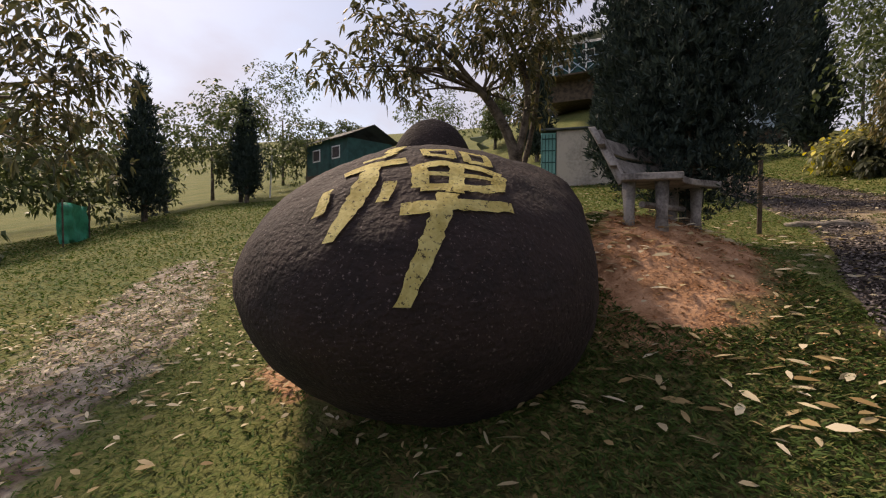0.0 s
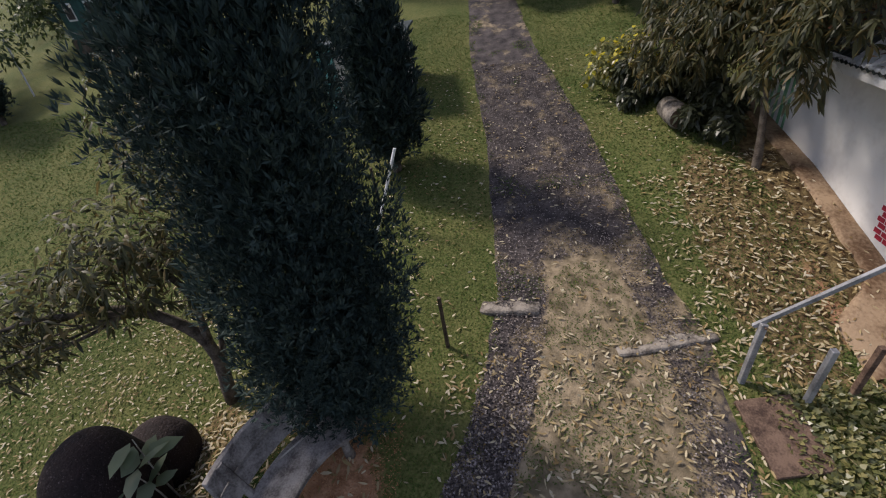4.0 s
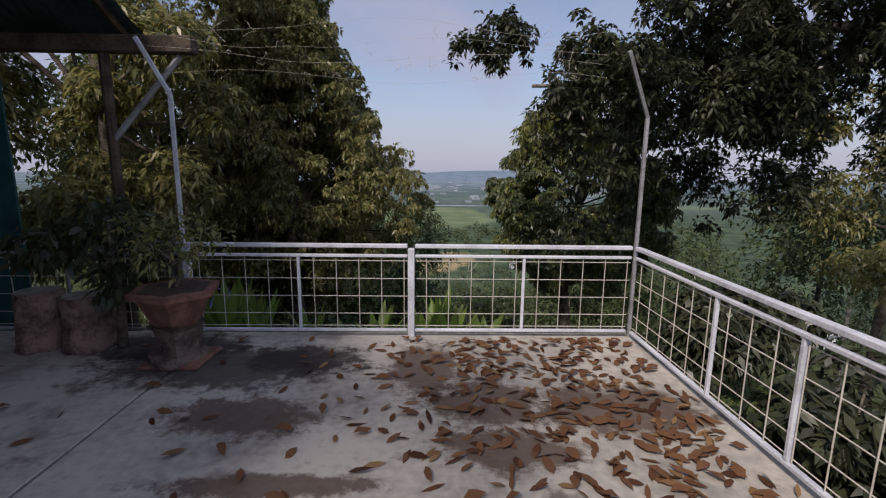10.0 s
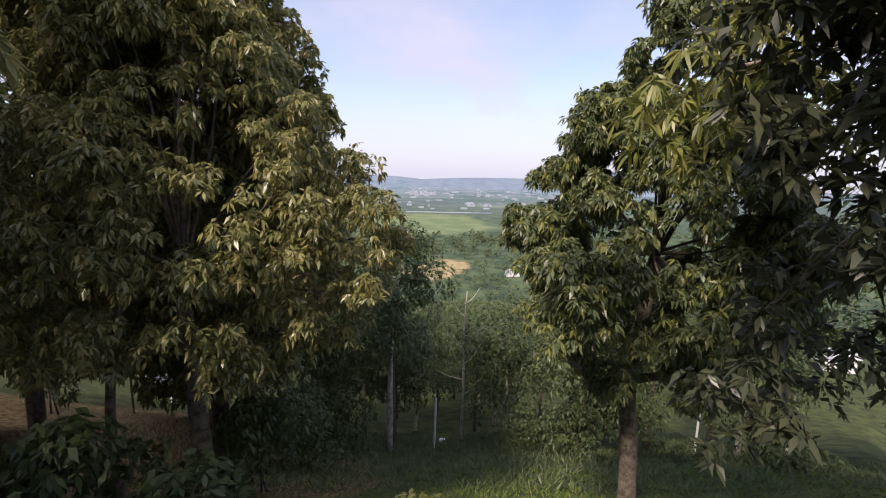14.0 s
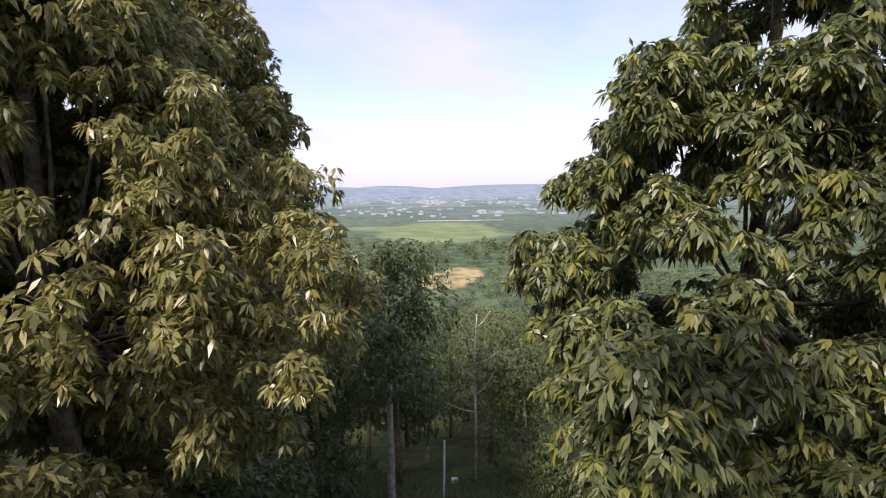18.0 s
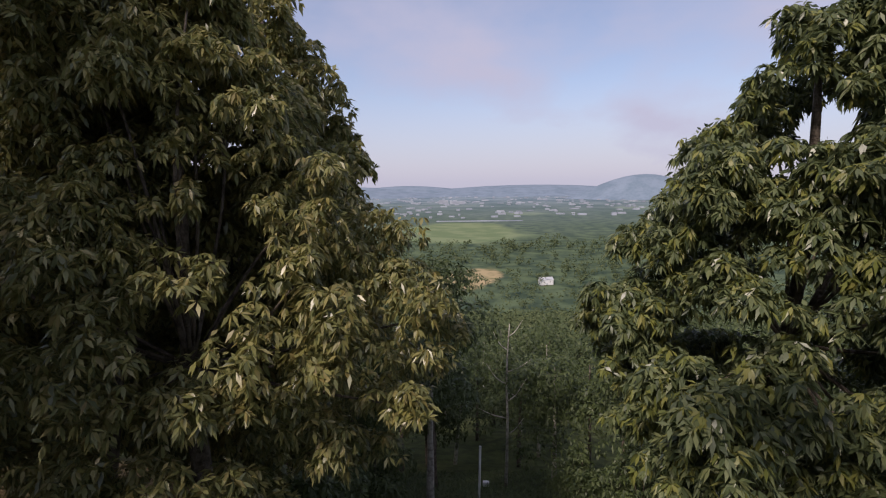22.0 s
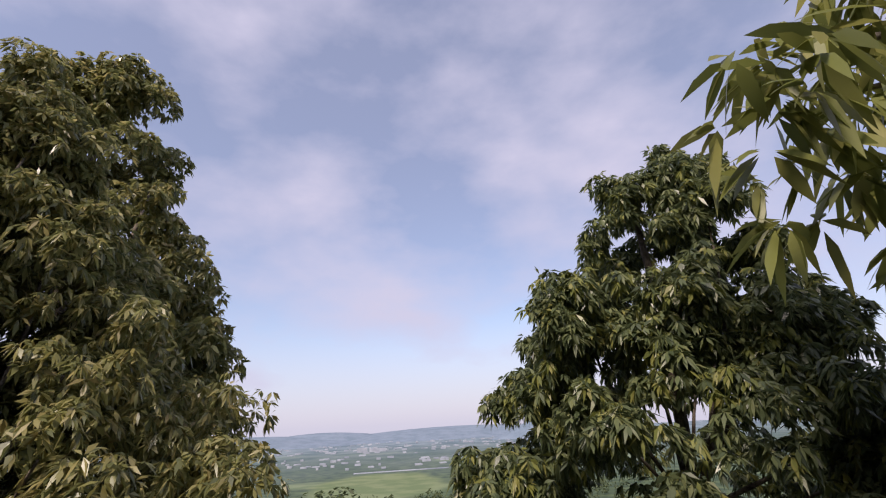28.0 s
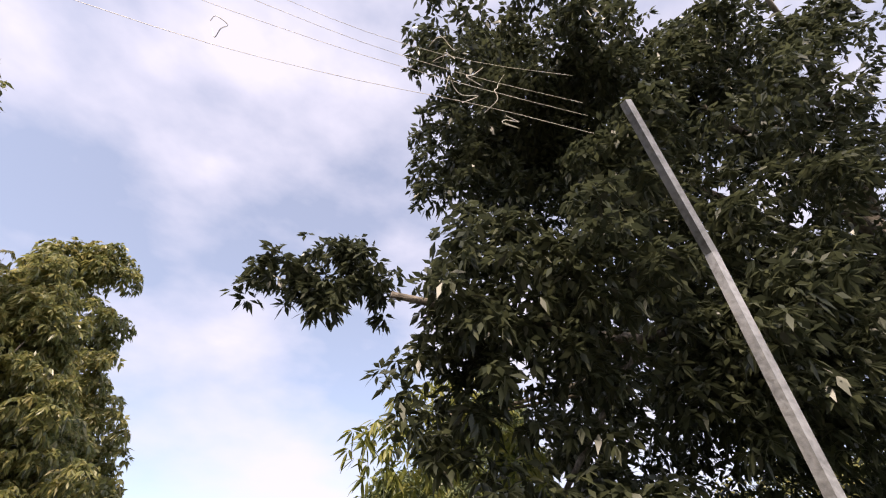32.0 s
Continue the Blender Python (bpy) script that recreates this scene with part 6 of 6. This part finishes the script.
tree("overhead_tree", "crown of the slim tree above the shed", (-5.9, -6.2, land(-5.9, -7.2)),
     [([(-5.9, -6.6, 4.6), (-6.3, -6.0, 6.0)], 0.04, 0.02)],
     [(-6.2, -6.4, 6.4, 0.9), (-7.4, -6.0, 6.2, 1.0), (-8.6, -6.4, 6.0, 1.0), (-5.0, -6.6, 6.6, 0.7), (-7.6, -3.6, 6.4, 1.2), (-9.6, -4.6, 6.2, 1.3), (-8.0, -4.6, 5.5, 1.1), (-6.6, -4.9, 5.9, 0.9), (-10.6, -5.6, 5.4, 1.2), (-9.0, -2.4, 6.4, 1.3), (-7.8, -1.6, 6.0, 1.1), (-6.9, -0.9, 5.8, 0.9), (-11.0, -3.0, 6.2, 1.4)], 4600, 5, 0.17, 0.055, L_OLIVE, 65, M_BARK, 0.7)


# ---- huts and houses on the hill ----
def house(name, x, y, z, w, d, h, turn, wall, roof, label, porch=False):
    t = holder(name, (x, y, z), label, "house", "", turn)
    boxed("wall", (-w / 2, -d / 2, 0), (w / 2, d / 2, h), wall, t, 0.02)
    bm = bmesh.new()
    o = 0.35
    v = [bm.verts.new(p) for p in ((-w / 2 - o, -d / 2 - o, h), (w / 2 + o, -d / 2 - o, h), (w / 2 + o, 0, h + d * 0.28), (-w / 2 - o, 0, h + d * 0.28), (-w / 2 - o, d / 2 + o, h), (w / 2 + o, d / 2 + o, h))]
    for q in ((0, 1, 2, 3), (3, 2, 5, 4)):
        bm.faces.new([v[i] for i in q])
    bmesh.ops.solidify(bm, geom=bm.faces[:], thickness=0.06)
    part("roof", bm, roof, t)
    boxed("base", (-w / 2 - 0.05, -d / 2 - 0.05, -1.4), (w / 2 + 0.05, d / 2 + 0.05, -0.001), M_TIMBER, t, 0.01)
    for k in (-1, 1):
        win = boxed("window", (w * 0.24 * k - 0.4, -d / 2 - 0.03, h * 0.42), (w * 0.24 * k + 0.4, -d / 2 - 0.002, h * 0.82), M_WHITE, t, 0.01)
        boxed("pane", (w * 0.24 * k - 0.33, -d / 2 - 0.036, h * 0.46), (w * 0.24 * k + 0.33, -d / 2 - 0.031, h * 0.78), M_INK, win, 0.0)
    boxed("door", (-0.4, -d / 2 - 0.03, 0.0), (0.4, -d / 2 - 0.002, 1.95), M_DARK_TEAL, t, 0.01)
    if porch:
        for k in range(5):
            boxed("porch_post", (-w / 2 + k * w / 4 - 0.05, -d / 2 - 1.2, 0), (-w / 2 + k * w / 4 + 0.05, -d / 2 - 1.1, h), M_WHITE, t, 0.01)
            if k:
                for a, b in ((0.05, 0.85), (0.85, 0.05)):
                    part("cross_bar", tube(bmesh.new(), [(-w / 2 + (k - 1) * w / 4, -d / 2 - 1.15, a), (-w / 2 + k * w / 4, -d / 2 - 1.15, b)], 0.03, 5), M_BLUE_WALL, t)
        boxed("porch_rail", (-w / 2, -d / 2 - 1.19, 0.88), (w / 2, -d / 2 - 1.11, 0.95), M_BLUE_WALL, t, 0.01)
        boxed("porch_floor", (-w / 2, -d / 2 - 1.2, -0.1), (w / 2, -d / 2 - 0.06, -0.002), M_TIMBER, t, 0.01)
        boxed("porch_roof", (-w / 2 - 0.3, -d / 2 - 1.5, h), (w / 2 + 0.3, -d / 2 - 0.36, h + 0.06), roof, t, 0.01)
    return t


house("hut", -24.5, -27.6, land(-24.5, -27.6) + 0.55, 4.2, 3.0, 1.75, 62, M_DARK_TEAL, M_ROOF, "teal boarded hut with a low roof across the lawn")
house("hillside_house", -33.5, -14.9, land(-33.5, -14.9) + 1.6, 4.0, 3.6, 2.2, 80, M_DARK_TEAL, M_ROOF_WHITE, "blue and teal house with a porch on the hill", True)
house("white_house", -26.0, -5.9, land(-26.0, -5.9) + 0.2, 3.0, 3.0, 2.1, 90, M_BLUE_WALL, M_ROOF_WHITE, "pale blue house beside the track")
pole = tagged(part("white_pole", tube(bmesh.new(), [(0, 0, -0.2), (0, 0, 3.0)], 0.05, 7), M_WHITE), "tall white pole in front of the pale house", "pole")
pole.location = (-23.0, -6.3, land(-23.0, -6.3))


def store():
    z = land(-15.3, -14.9)
    t = holder("store_shed", (-15.4, -14.85, z), "grey rendered store with a teal metal door", "shed")
    boxed("wall", (-0.9, -0.55, -0.2), (0.9, 1.2, 1.5), M_CONCRETE, t, 0.02)
    boxed("roof", (-1.05, -1.05, 1.5), (1.0, 1.35, 1.56), M_ROOF, t, 0.01)
    door = boxed("door", (-0.3, -1.0, -0.05), (0.9, -0.56, 1.45), M_TEAL, t, 0.01, "teal metal door")
    for k in range(5):
        boxed("bar", (0.901, -0.98 + 0.1 * k, 0.0), (0.915, -0.96 + 0.1 * k, 1.4), M_DARK_TEAL, door, 0.0)
    for k in range(4):
        boxed("bar", (0.916, -0.98, 0.2 + 0.35 * k), (0.926, -0.57, 0.23 + 0.35 * k), M_DARK_TEAL, door, 0.0)


store()
net = holder("green_sheet", (-9.2, -27.5, land(-9.2, -27.5)), "green plastic sheet hung on short stakes at the lawn's edge", "sheet", "", 35)
bm = bmesh.new()
bmesh.ops.create_grid(bm, x_segments=12, y_segments=8, size=0.5)
for v in bm.verts:
    v.co = Vector((v.co.x * 1.7, 0.12 * noise.noise(v.co * 3), (v.co.y + 0.5) * 1.0 + 0.08 * noise.noise(v.co * 2)))
bmesh.ops.solidify(bm, geom=bm.faces[:], thickness=0.008)
part("sheet", bm, M_TARP_GREEN, net, smooth=True)
for x in (-0.8, 0.8):
    part("stake", tube(bmesh.new(), [(x, 0.05, -0.1), (x, 0.05, 1.1)], 0.02, 6), M_TIMBER, net)
lawn_pole = tagged(part("white_pole", tube(bmesh.new(), [(0, 0, -0.2), (-0.2, 0, 2.2)], 0.04, 6), M_WHITE), "pale leaning pole at the edge of the lawn", "pole")
lawn_pole.location = (-20.5, -30.0, land(-20.5, -30.0))


def hedge_tree(x, y, h, r, seed):
    z = land(x, y)
    rng = np.random.default_rng(seed)
    clumps = [(x + rng.normal(0, r * 0.5), y + rng.normal(0, r * 0.4), z + h * rng.uniform(0.2, 0.95), r * rng.uniform(0.4, 0.7)) for _ in range(9)]
    return tree("hedge_tree", "bushy tree at the edge of the lawn", (x, y, z), [([(x, y, z - 0.3), (x, y, z + h * 0.6)], 0.12, 0.05)], clumps, 900, 4, 0.22, 0.1, L_WOOD, seed, M_BARK, 0.4, group="trees round the lawn", simple=True)


for k, (x, y, h, r) in enumerate(((-19, -30.5, 4.2, 1.7), (-25.5, -31.0, 5.0, 2.0), (-29, -30, 3.5, 1.8), (-8, -30, 4.0, 2.0), (-11.5, -31, 4.0, 2.0), (-5, -28, 4, 1.8), (-34, -26, 3.5, 2.0), (-38, -21, 5, 2.5), (-30, -20, 3, 1.2),
                                  (-38, -12, 9, 3), (-42, -6, 10, 4), (-36, -3, 9, 3), (-33, 1, 9, 3.5), (-27, -1, 8, 3), (-21, -3.5, 7, 2.6), (-16.5, -5.2, 6.5, 2.2), (-14.5, -4.0, 6.5, 2.2), (-46, -16, 7, 4), (-44, -28, 5, 3), (-17, -33, 5, 2), (-22, -35, 6, 2.5), (-2, -32, 5, 2.5), (-13, -2, 7, 2.4), (-11.5, 1.2, 9, 2.6), (-12.8, -3.4, 8.5, 2.4), (-13.5, 0.5, 10, 3.0), (-30, -36, 8, 3), (-10, -36, 6, 3))):
    hedge_tree(x, y, h, r, 300 + k)


# ---- grass, litter and leaves on the ground ----
def track_rise(x, y):
    lo, hi = road_edges(x)
    return 0.045 - 0.03 * lane(x, y) if lo + 0.05 < y < hi - 0.05 and -34 < x < 14 else 0.0


def scatter(name, count, x0, x1, y0, y1, ln, wd, mat, seed, label, category, up=0.0, lift=0.01, keep=lambda x, y: True, bend=0.1):
    rng = np.random.default_rng(seed)
    p = []
    while len(p) < count:
        x, y = rng.uniform(x0, x1), rng.uniform(y0, y1)
        if keep(x, y):
            p.append((x, y, land(x, y) + lift + track_rise(x, y)))
    p = np.array(p)
    a = rng.uniform(0, 2 * np.pi, count)
    way = unit(np.stack([np.cos(a), np.sin(a), up + rng.normal(0, 0.12, count)], 1))
    v, f = leaf_array(p, way, ln, wd, rng, bend, 0.4, simple=name != "leaf_litter")
    tagged(finish(name, raw_mesh(name, v, f), mat), label, category, kind="stuff")


def on_grass(x, y):
    n0 = noise.noise(Vector((x * 0.8, y * 0.8, 0)))
    lo, hi = road_edges(x)
    middle = lane(x, y) < 0.3 and noise.noise(Vector((x * 3, y * 3, 7))) > -0.15
    n1 = noise.noise(Vector((x * 2.6, y * 2.6, 4.0)))
    off_road = y < lo + 0.12 + 0.45 * n1 or y > hi - 0.15 - 0.5 * n1 or n0 + 0.4 * n1 > 0.42 or middle
    bare = ((x + 4.6) ** 2 / 1.5 + (y + 13.95) ** 2 / 0.55 < 0.85 + 0.5 * n0) or (x + 3.2) ** 2 / 0.12 + (y + 16.45) ** 2 / 0.1 < 1
    return off_road and (x + 3.5) ** 2 + (y + 15.67) ** 2 > 0.6 and not bare


def on_lane(x, y):
    lo, hi = road_edges(x)
    return lo + 0.08 < y < hi - 0.1 and lane(x, y) > 0.45


L_TURF = leaf_material("dry and green turf", [(0.035, 0.08, 0.014), (0.065, 0.125, 0.022), (0.11, 0.16, 0.036), (0.2, 0.18, 0.065)], 0.7, 0.25, 0.15)
L_PEBBLE = leaf_material("grey pebbles", [(0.032, 0.028, 0.028), (0.078, 0.066, 0.062), (0.15, 0.125, 0.115), (0.34, 0.3, 0.28)], 0.9, 0.0, 0.2)
scatter("grass", 115000, -9.5, 0.5, -19.5, -7.0, 0.055, 0.011, L_TURF, 81, "short grass with bare patches", "grass", 0.8, 0.0, on_grass, 0.3)
scatter("grass", 60000, -20, -9.5, -20, -7.2, 0.08, 0.018, L_TURF, 82, "short grass on the bank", "grass", 0.8, 0.0, on_grass, 0.3)
scatter("grass", 45000, -18, -1.5, -31, -19.5, 0.1, 0.026, L_TURF, 99, "short grass on the lawn beyond the boulders", "grass", 0.8, 0.0, lambda x, y: True, 0.3)
L_LUSH = leaf_material("deep green turf", [(0.03, 0.058, 0.014), (0.05, 0.09, 0.02), (0.085, 0.13, 0.033), (0.19, 0.165, 0.065)], 0.7, 0.2, 0.15)
scatter("grass", 26000, -5.4, -1.6, -17.0, -12.6, 0.075, 0.012, L_LUSH, 94, "longer deep green grass round the painted boulder", "grass", 0.9, 0.0, lambda x, y: on_grass(x, y) and ((x + 3.6) / 2.0) ** 2 + ((y + 14.6) / 2.1) ** 2 < 0.8 + 0.5 * noise.noise(Vector((x * 2, y * 2, 0))), 0.3)
scatter("leaf_litter", 260, -5.4, -2.6, -15.2, -13.2, 0.13, 0.036, L_STRAW, 95, "large curled pale leaves on the bare soil", "leaves", 0.12, 0.03)
scatter("gravel", 30000, -16, 0.5, -13.4, -9.2, 0.03, 0.024, L_PEBBLE, 88, "loose grey gravel on the track", "gravel", 0.2, 0.03, on_lane)
scatter("gravel", 9000, -6.5, 0.0, -13.7, -11.0, 0.035, 0.028, L_PEBBLE, 98, "coarse grey gravel on the track near the boulder", "gravel", 0.3, 0.035, on_lane)
L_CRUMB = leaf_material("orange soil crumbs", [(0.28, 0.13, 0.06), (0.42, 0.22, 0.11), (0.55, 0.32, 0.18)], 0.95, 0.0, 0.1)
scatter("soil_crumbs", 5000, -6.0, -3.2, -14.6, -13.0, 0.02, 0.016, L_CRUMB, 89, "crumbs of orange soil under the bench", "soil", 0.2, 0.01)
scatter("leaf_litter", 5200, -16, 0.5, -20, -7.0, 0.09, 0.028, L_STRAW, 83, "fallen pale leaves on the grass and track", "leaves", 0.05, 0.035)
scatter("leaf_litter", 1500, -10.5, -6.2, -9.0, -6.4, 0.1, 0.03, L_STRAW, 84, "fallen pale leaves under the wall", "leaves", 0.05, 0.035)
scatter("leaf_litter", 3400, -9, -2.5, -20.5, -15.2, 0.075, 0.022, L_STRAW, 93, "small pale leaves strewn over the lawn", "leaves", 0.05, 0.03)
scatter("leaf_litter", 1600, -7.0, -2.5, -12.6, -8.8, 0.1, 0.03, L_STRAW, 79, "fallen pale leaves strewn along the track", "leaves", 0.08, 0.02)
scatter("leaf_litter", 900, -6.2, -4.0, -16.6, -14.3, 0.11, 0.03, L_STRAW, 85, "fallen leaves round the boulders", "leaves", 0.1, 0.03)
scatter("weeds", 2600, -6.3, -4.6, -8.6, -6.6, 0.1, 0.06, L_MANGO, 86, "low leafy weeds at the terrace edge", "weeds", 0.7, 0.02)
# woodland leaf colour darkens this grass to stand for the tree's shade
scatter("slope_grass", 30000, 0.25, 7, -7, 5, 0.15, 0.024, L_WOOD, 90, "rough grass beyond the side railing, darkened for the tree's shade", "grass", 0.9, 0.0)
scatter("slope_grass", 26000, -9, 9, 0.4, 12, 0.14, 0.02, L_GRASS, 87, "rough grass on the slope below the railing", "grass", 0.9, 0.0)
scatter("slope_grass", 22000, -8, 13, 9, 24, 0.3, 0.035, L_WOOD, 96, "rough tufted grass further down the slope", "grass", 0.9, 0.0)
ferns = [(-3.55, 0.45, 0.85), (-3.2, 0.6, 0.7), (-2.75, 0.45, 0.85), (-2.45, 0.6, 0.75), (-2.2, 0.7, 1.35), (-1.9, 0.45, 0.85), (-1.5, 0.5, 0.75), (-1.1, 0.7, 0.65), (-2.0, 1.0, 1.4), (-4.5, 0.5, 1.35), (-4.2, 0.6, 1.1), (-4.9, 0.7, 1.3), (-4.9, 2.2, 1.9), (-5.25, 2.5, 2.1)]
for k, (x, y, h) in enumerate(ferns):
    z = land(x, y)
    fern = holder("fern", (x, y, z), "bright broad leaved clump just below the railing", "plant", "plants below the railing")
    rng = np.random.default_rng(400 + k)
    for j in range(13):
        bm = bmesh.new()
        a, hh = j * 2.4 + k, h * rng.uniform(0.7, 1.15)
        side = Vector((-math.sin(a), math.cos(a), 0))
        reach = rng.uniform(0.16, 0.36)
        prev = None
        for i in range(7):
            u = i / 6
            c = Vector((math.cos(a), math.sin(a), 0)) * (reach * u ** 1.3) + Vector((0, 0, hh * (u - 0.25 * u * u)))
            w = 0.05 * math.sin(math.pi * min(1, u ** 1.4 * 0.95 + 0.04))
            row = [bm.verts.new(c - side * w), bm.verts.new(c + Vector((0, 0, -0.014))), bm.verts.new(c + side * w)]
            if prev:
                bm.faces.new((prev[0], prev[1], row[1], row[0]))
                bm.faces.new((prev[1], prev[2], row[2], row[1]))
            prev = row
        part("frond", bm, L_FERN, fern, smooth=True)


def terrace_leaves():
    """Dry leaves on the terrace floor: the nearest are single things, the rest lie in one drift."""
    rng = np.random.default_rng(91)
    shapes = []
    for k in range(6):
        v, f = leaf_array(np.zeros((1, 3)), np.array([[1.0, 0, 0.05]]), 0.15, 0.055 + 0.01 * (k % 3), rng, 0.05 + 0.06 * (k % 2), 0.1)
        v[:, 0] -= 0.075
        v[:, 2] += 0.02 + 0.02 * np.abs(np.sin(np.arange(6) * (k + 1)))
        me = raw_mesh("dry_leaf", v, f)
        me.materials.append(L_DRY)
        shapes.append(me)

    def place():
        while True:
            x, y = rng.uniform(-5.4, -0.08), rng.uniform(-6.4, -0.1)
            w = math.exp(-((x + 0.6) / 1.1) ** 2) + 0.7 * math.exp(-((x + 1.6) / 1.0) ** 2 - ((y + 0.8) / 1.2) ** 2) + 0.045
            if rng.random() < w * 0.8:
                return x, y

    for k in range(280):
        x, y = place()
        o = tagged(new("dry_leaf", shapes[k % 6]), "curled brown dry leaf on the terrace floor", "leaf", "dry leaves on the terrace")
        o.matrix_world = pose(x, y, 0.002, rng.uniform(-12, 12), rng.uniform(-12, 12), rng.uniform(0, 360))
    p = np.array([(*place(), 0.012) for _ in range(1000)])
    a = rng.uniform(0, 6.28, len(p))
    v, f = leaf_array(p, unit(np.stack([np.cos(a), np.sin(a), rng.normal(0.05, 0.1, len(a))], 1)), 0.13, 0.045, rng, 0.02, 0.3)
    v[:, 2] = np.maximum(v[:, 2], 0.004)
    tagged(finish("leaf_drift", raw_mesh("leaf_drift", v, f), L_DRY), "drift of dry brown leaves on the terrace floor", "leaves", kind="stuff")


terrace_leaves()
rng = np.random.default_rng(92)
p = np.stack([rng.uniform(-9.9, -5.9, 600), rng.uniform(-6.9, -6.0, 600), np.zeros(600)], 1)
p[:, 2] = 3.24 + 0.75 * np.sqrt(np.maximum(0, (p[:, 1] + 6.9))) * 0.9 + 0.02
a = rng.uniform(0, 6.28, 600)
v, f = leaf_array(p, unit(np.stack([np.cos(a), np.sin(a), rng.normal(0.1, 0.2, 600)], 1)), 0.14, 0.05, rng, 0.05, 0.4)
tagged(finish("roof_leaves", raw_mesh("roof_leaves", v, f), L_DRY), "dry leaves gathered along the eaves of the roof", "leaves", kind="stuff")

# ---- things on the slope ----
hut = holder("blue_shelter", (-10.65, 15.1, land(-10.65, 15.1)), "small shelter with a blue sheet roof under the trees", "shelter", "", 20)
part("roof_sheet", box(bmesh.new(), (-1.2, -0.9, 3.0), (1.2, 0.9, 3.04), 0.01, Matrix.Rotation(radians(18), 4, "X")), M_TARP_BLUE, hut)
for x in (-1.1, 1.1):
    for y in (-0.8, 0.8):
        part("post", tube(bmesh.new(), [(x, y, -0.3), (x, y, 3.0 + 0.32 * y)], 0.04, 6), M_TIMBER, hut)
boxed("back_sheet", (-1.1, 0.82, 1.2), (1.1, 0.84, 3.1), M_TARP_BLUE, hut, 0.0)
boxed("bench_board", (-0.9, -0.6, 1.5), (0.9, 0.2, 1.56), M_WHITE, hut, 0.01)
tagged(boxed("white_box", (-1.2, 20.8, land(-1.0, 20.9)), (-0.9, 21.0, land(-1.0, 20.9) + 0.25), M_WHITE, None, 0.03), "white box standing in the grass on the slope", "box")
for x, y, h in ((-1.55, 16.9, 2.2), (-12.5, 18.0, 3.0), (9.0, 16.5, 3.2), (11.5, 15.0, 3.2)):
    o = tagged(part("white_post", tube(bmesh.new(), [(0, 0, -0.2), (0.05, 0, h)], 0.045, 6), M_WHITE), "thin white post on the slope", "post", "white posts")
    o.location = (x, y, land(x, y))
house("far_house", 43.0, 60.0, land(43.0, 60.0) + 0.3, 6.5, 4.0, 2.4, 20, M_WHITE, M_ROOF_WHITE, "white roofed house below the slope")
house("far_house", 53.0, 57.0, land(53.0, 57.0) + 0.3, 4.0, 3.2, 2.0, -10, M_WHITE, M_ROOF_WHITE, "small white roofed outhouse below the slope")
house("far_house", 97, 521, land(97, 521) + 0.5, 15, 9, 6, 10, M_WHITE, M_ROOF_WHITE, "pale house among the woods far below")
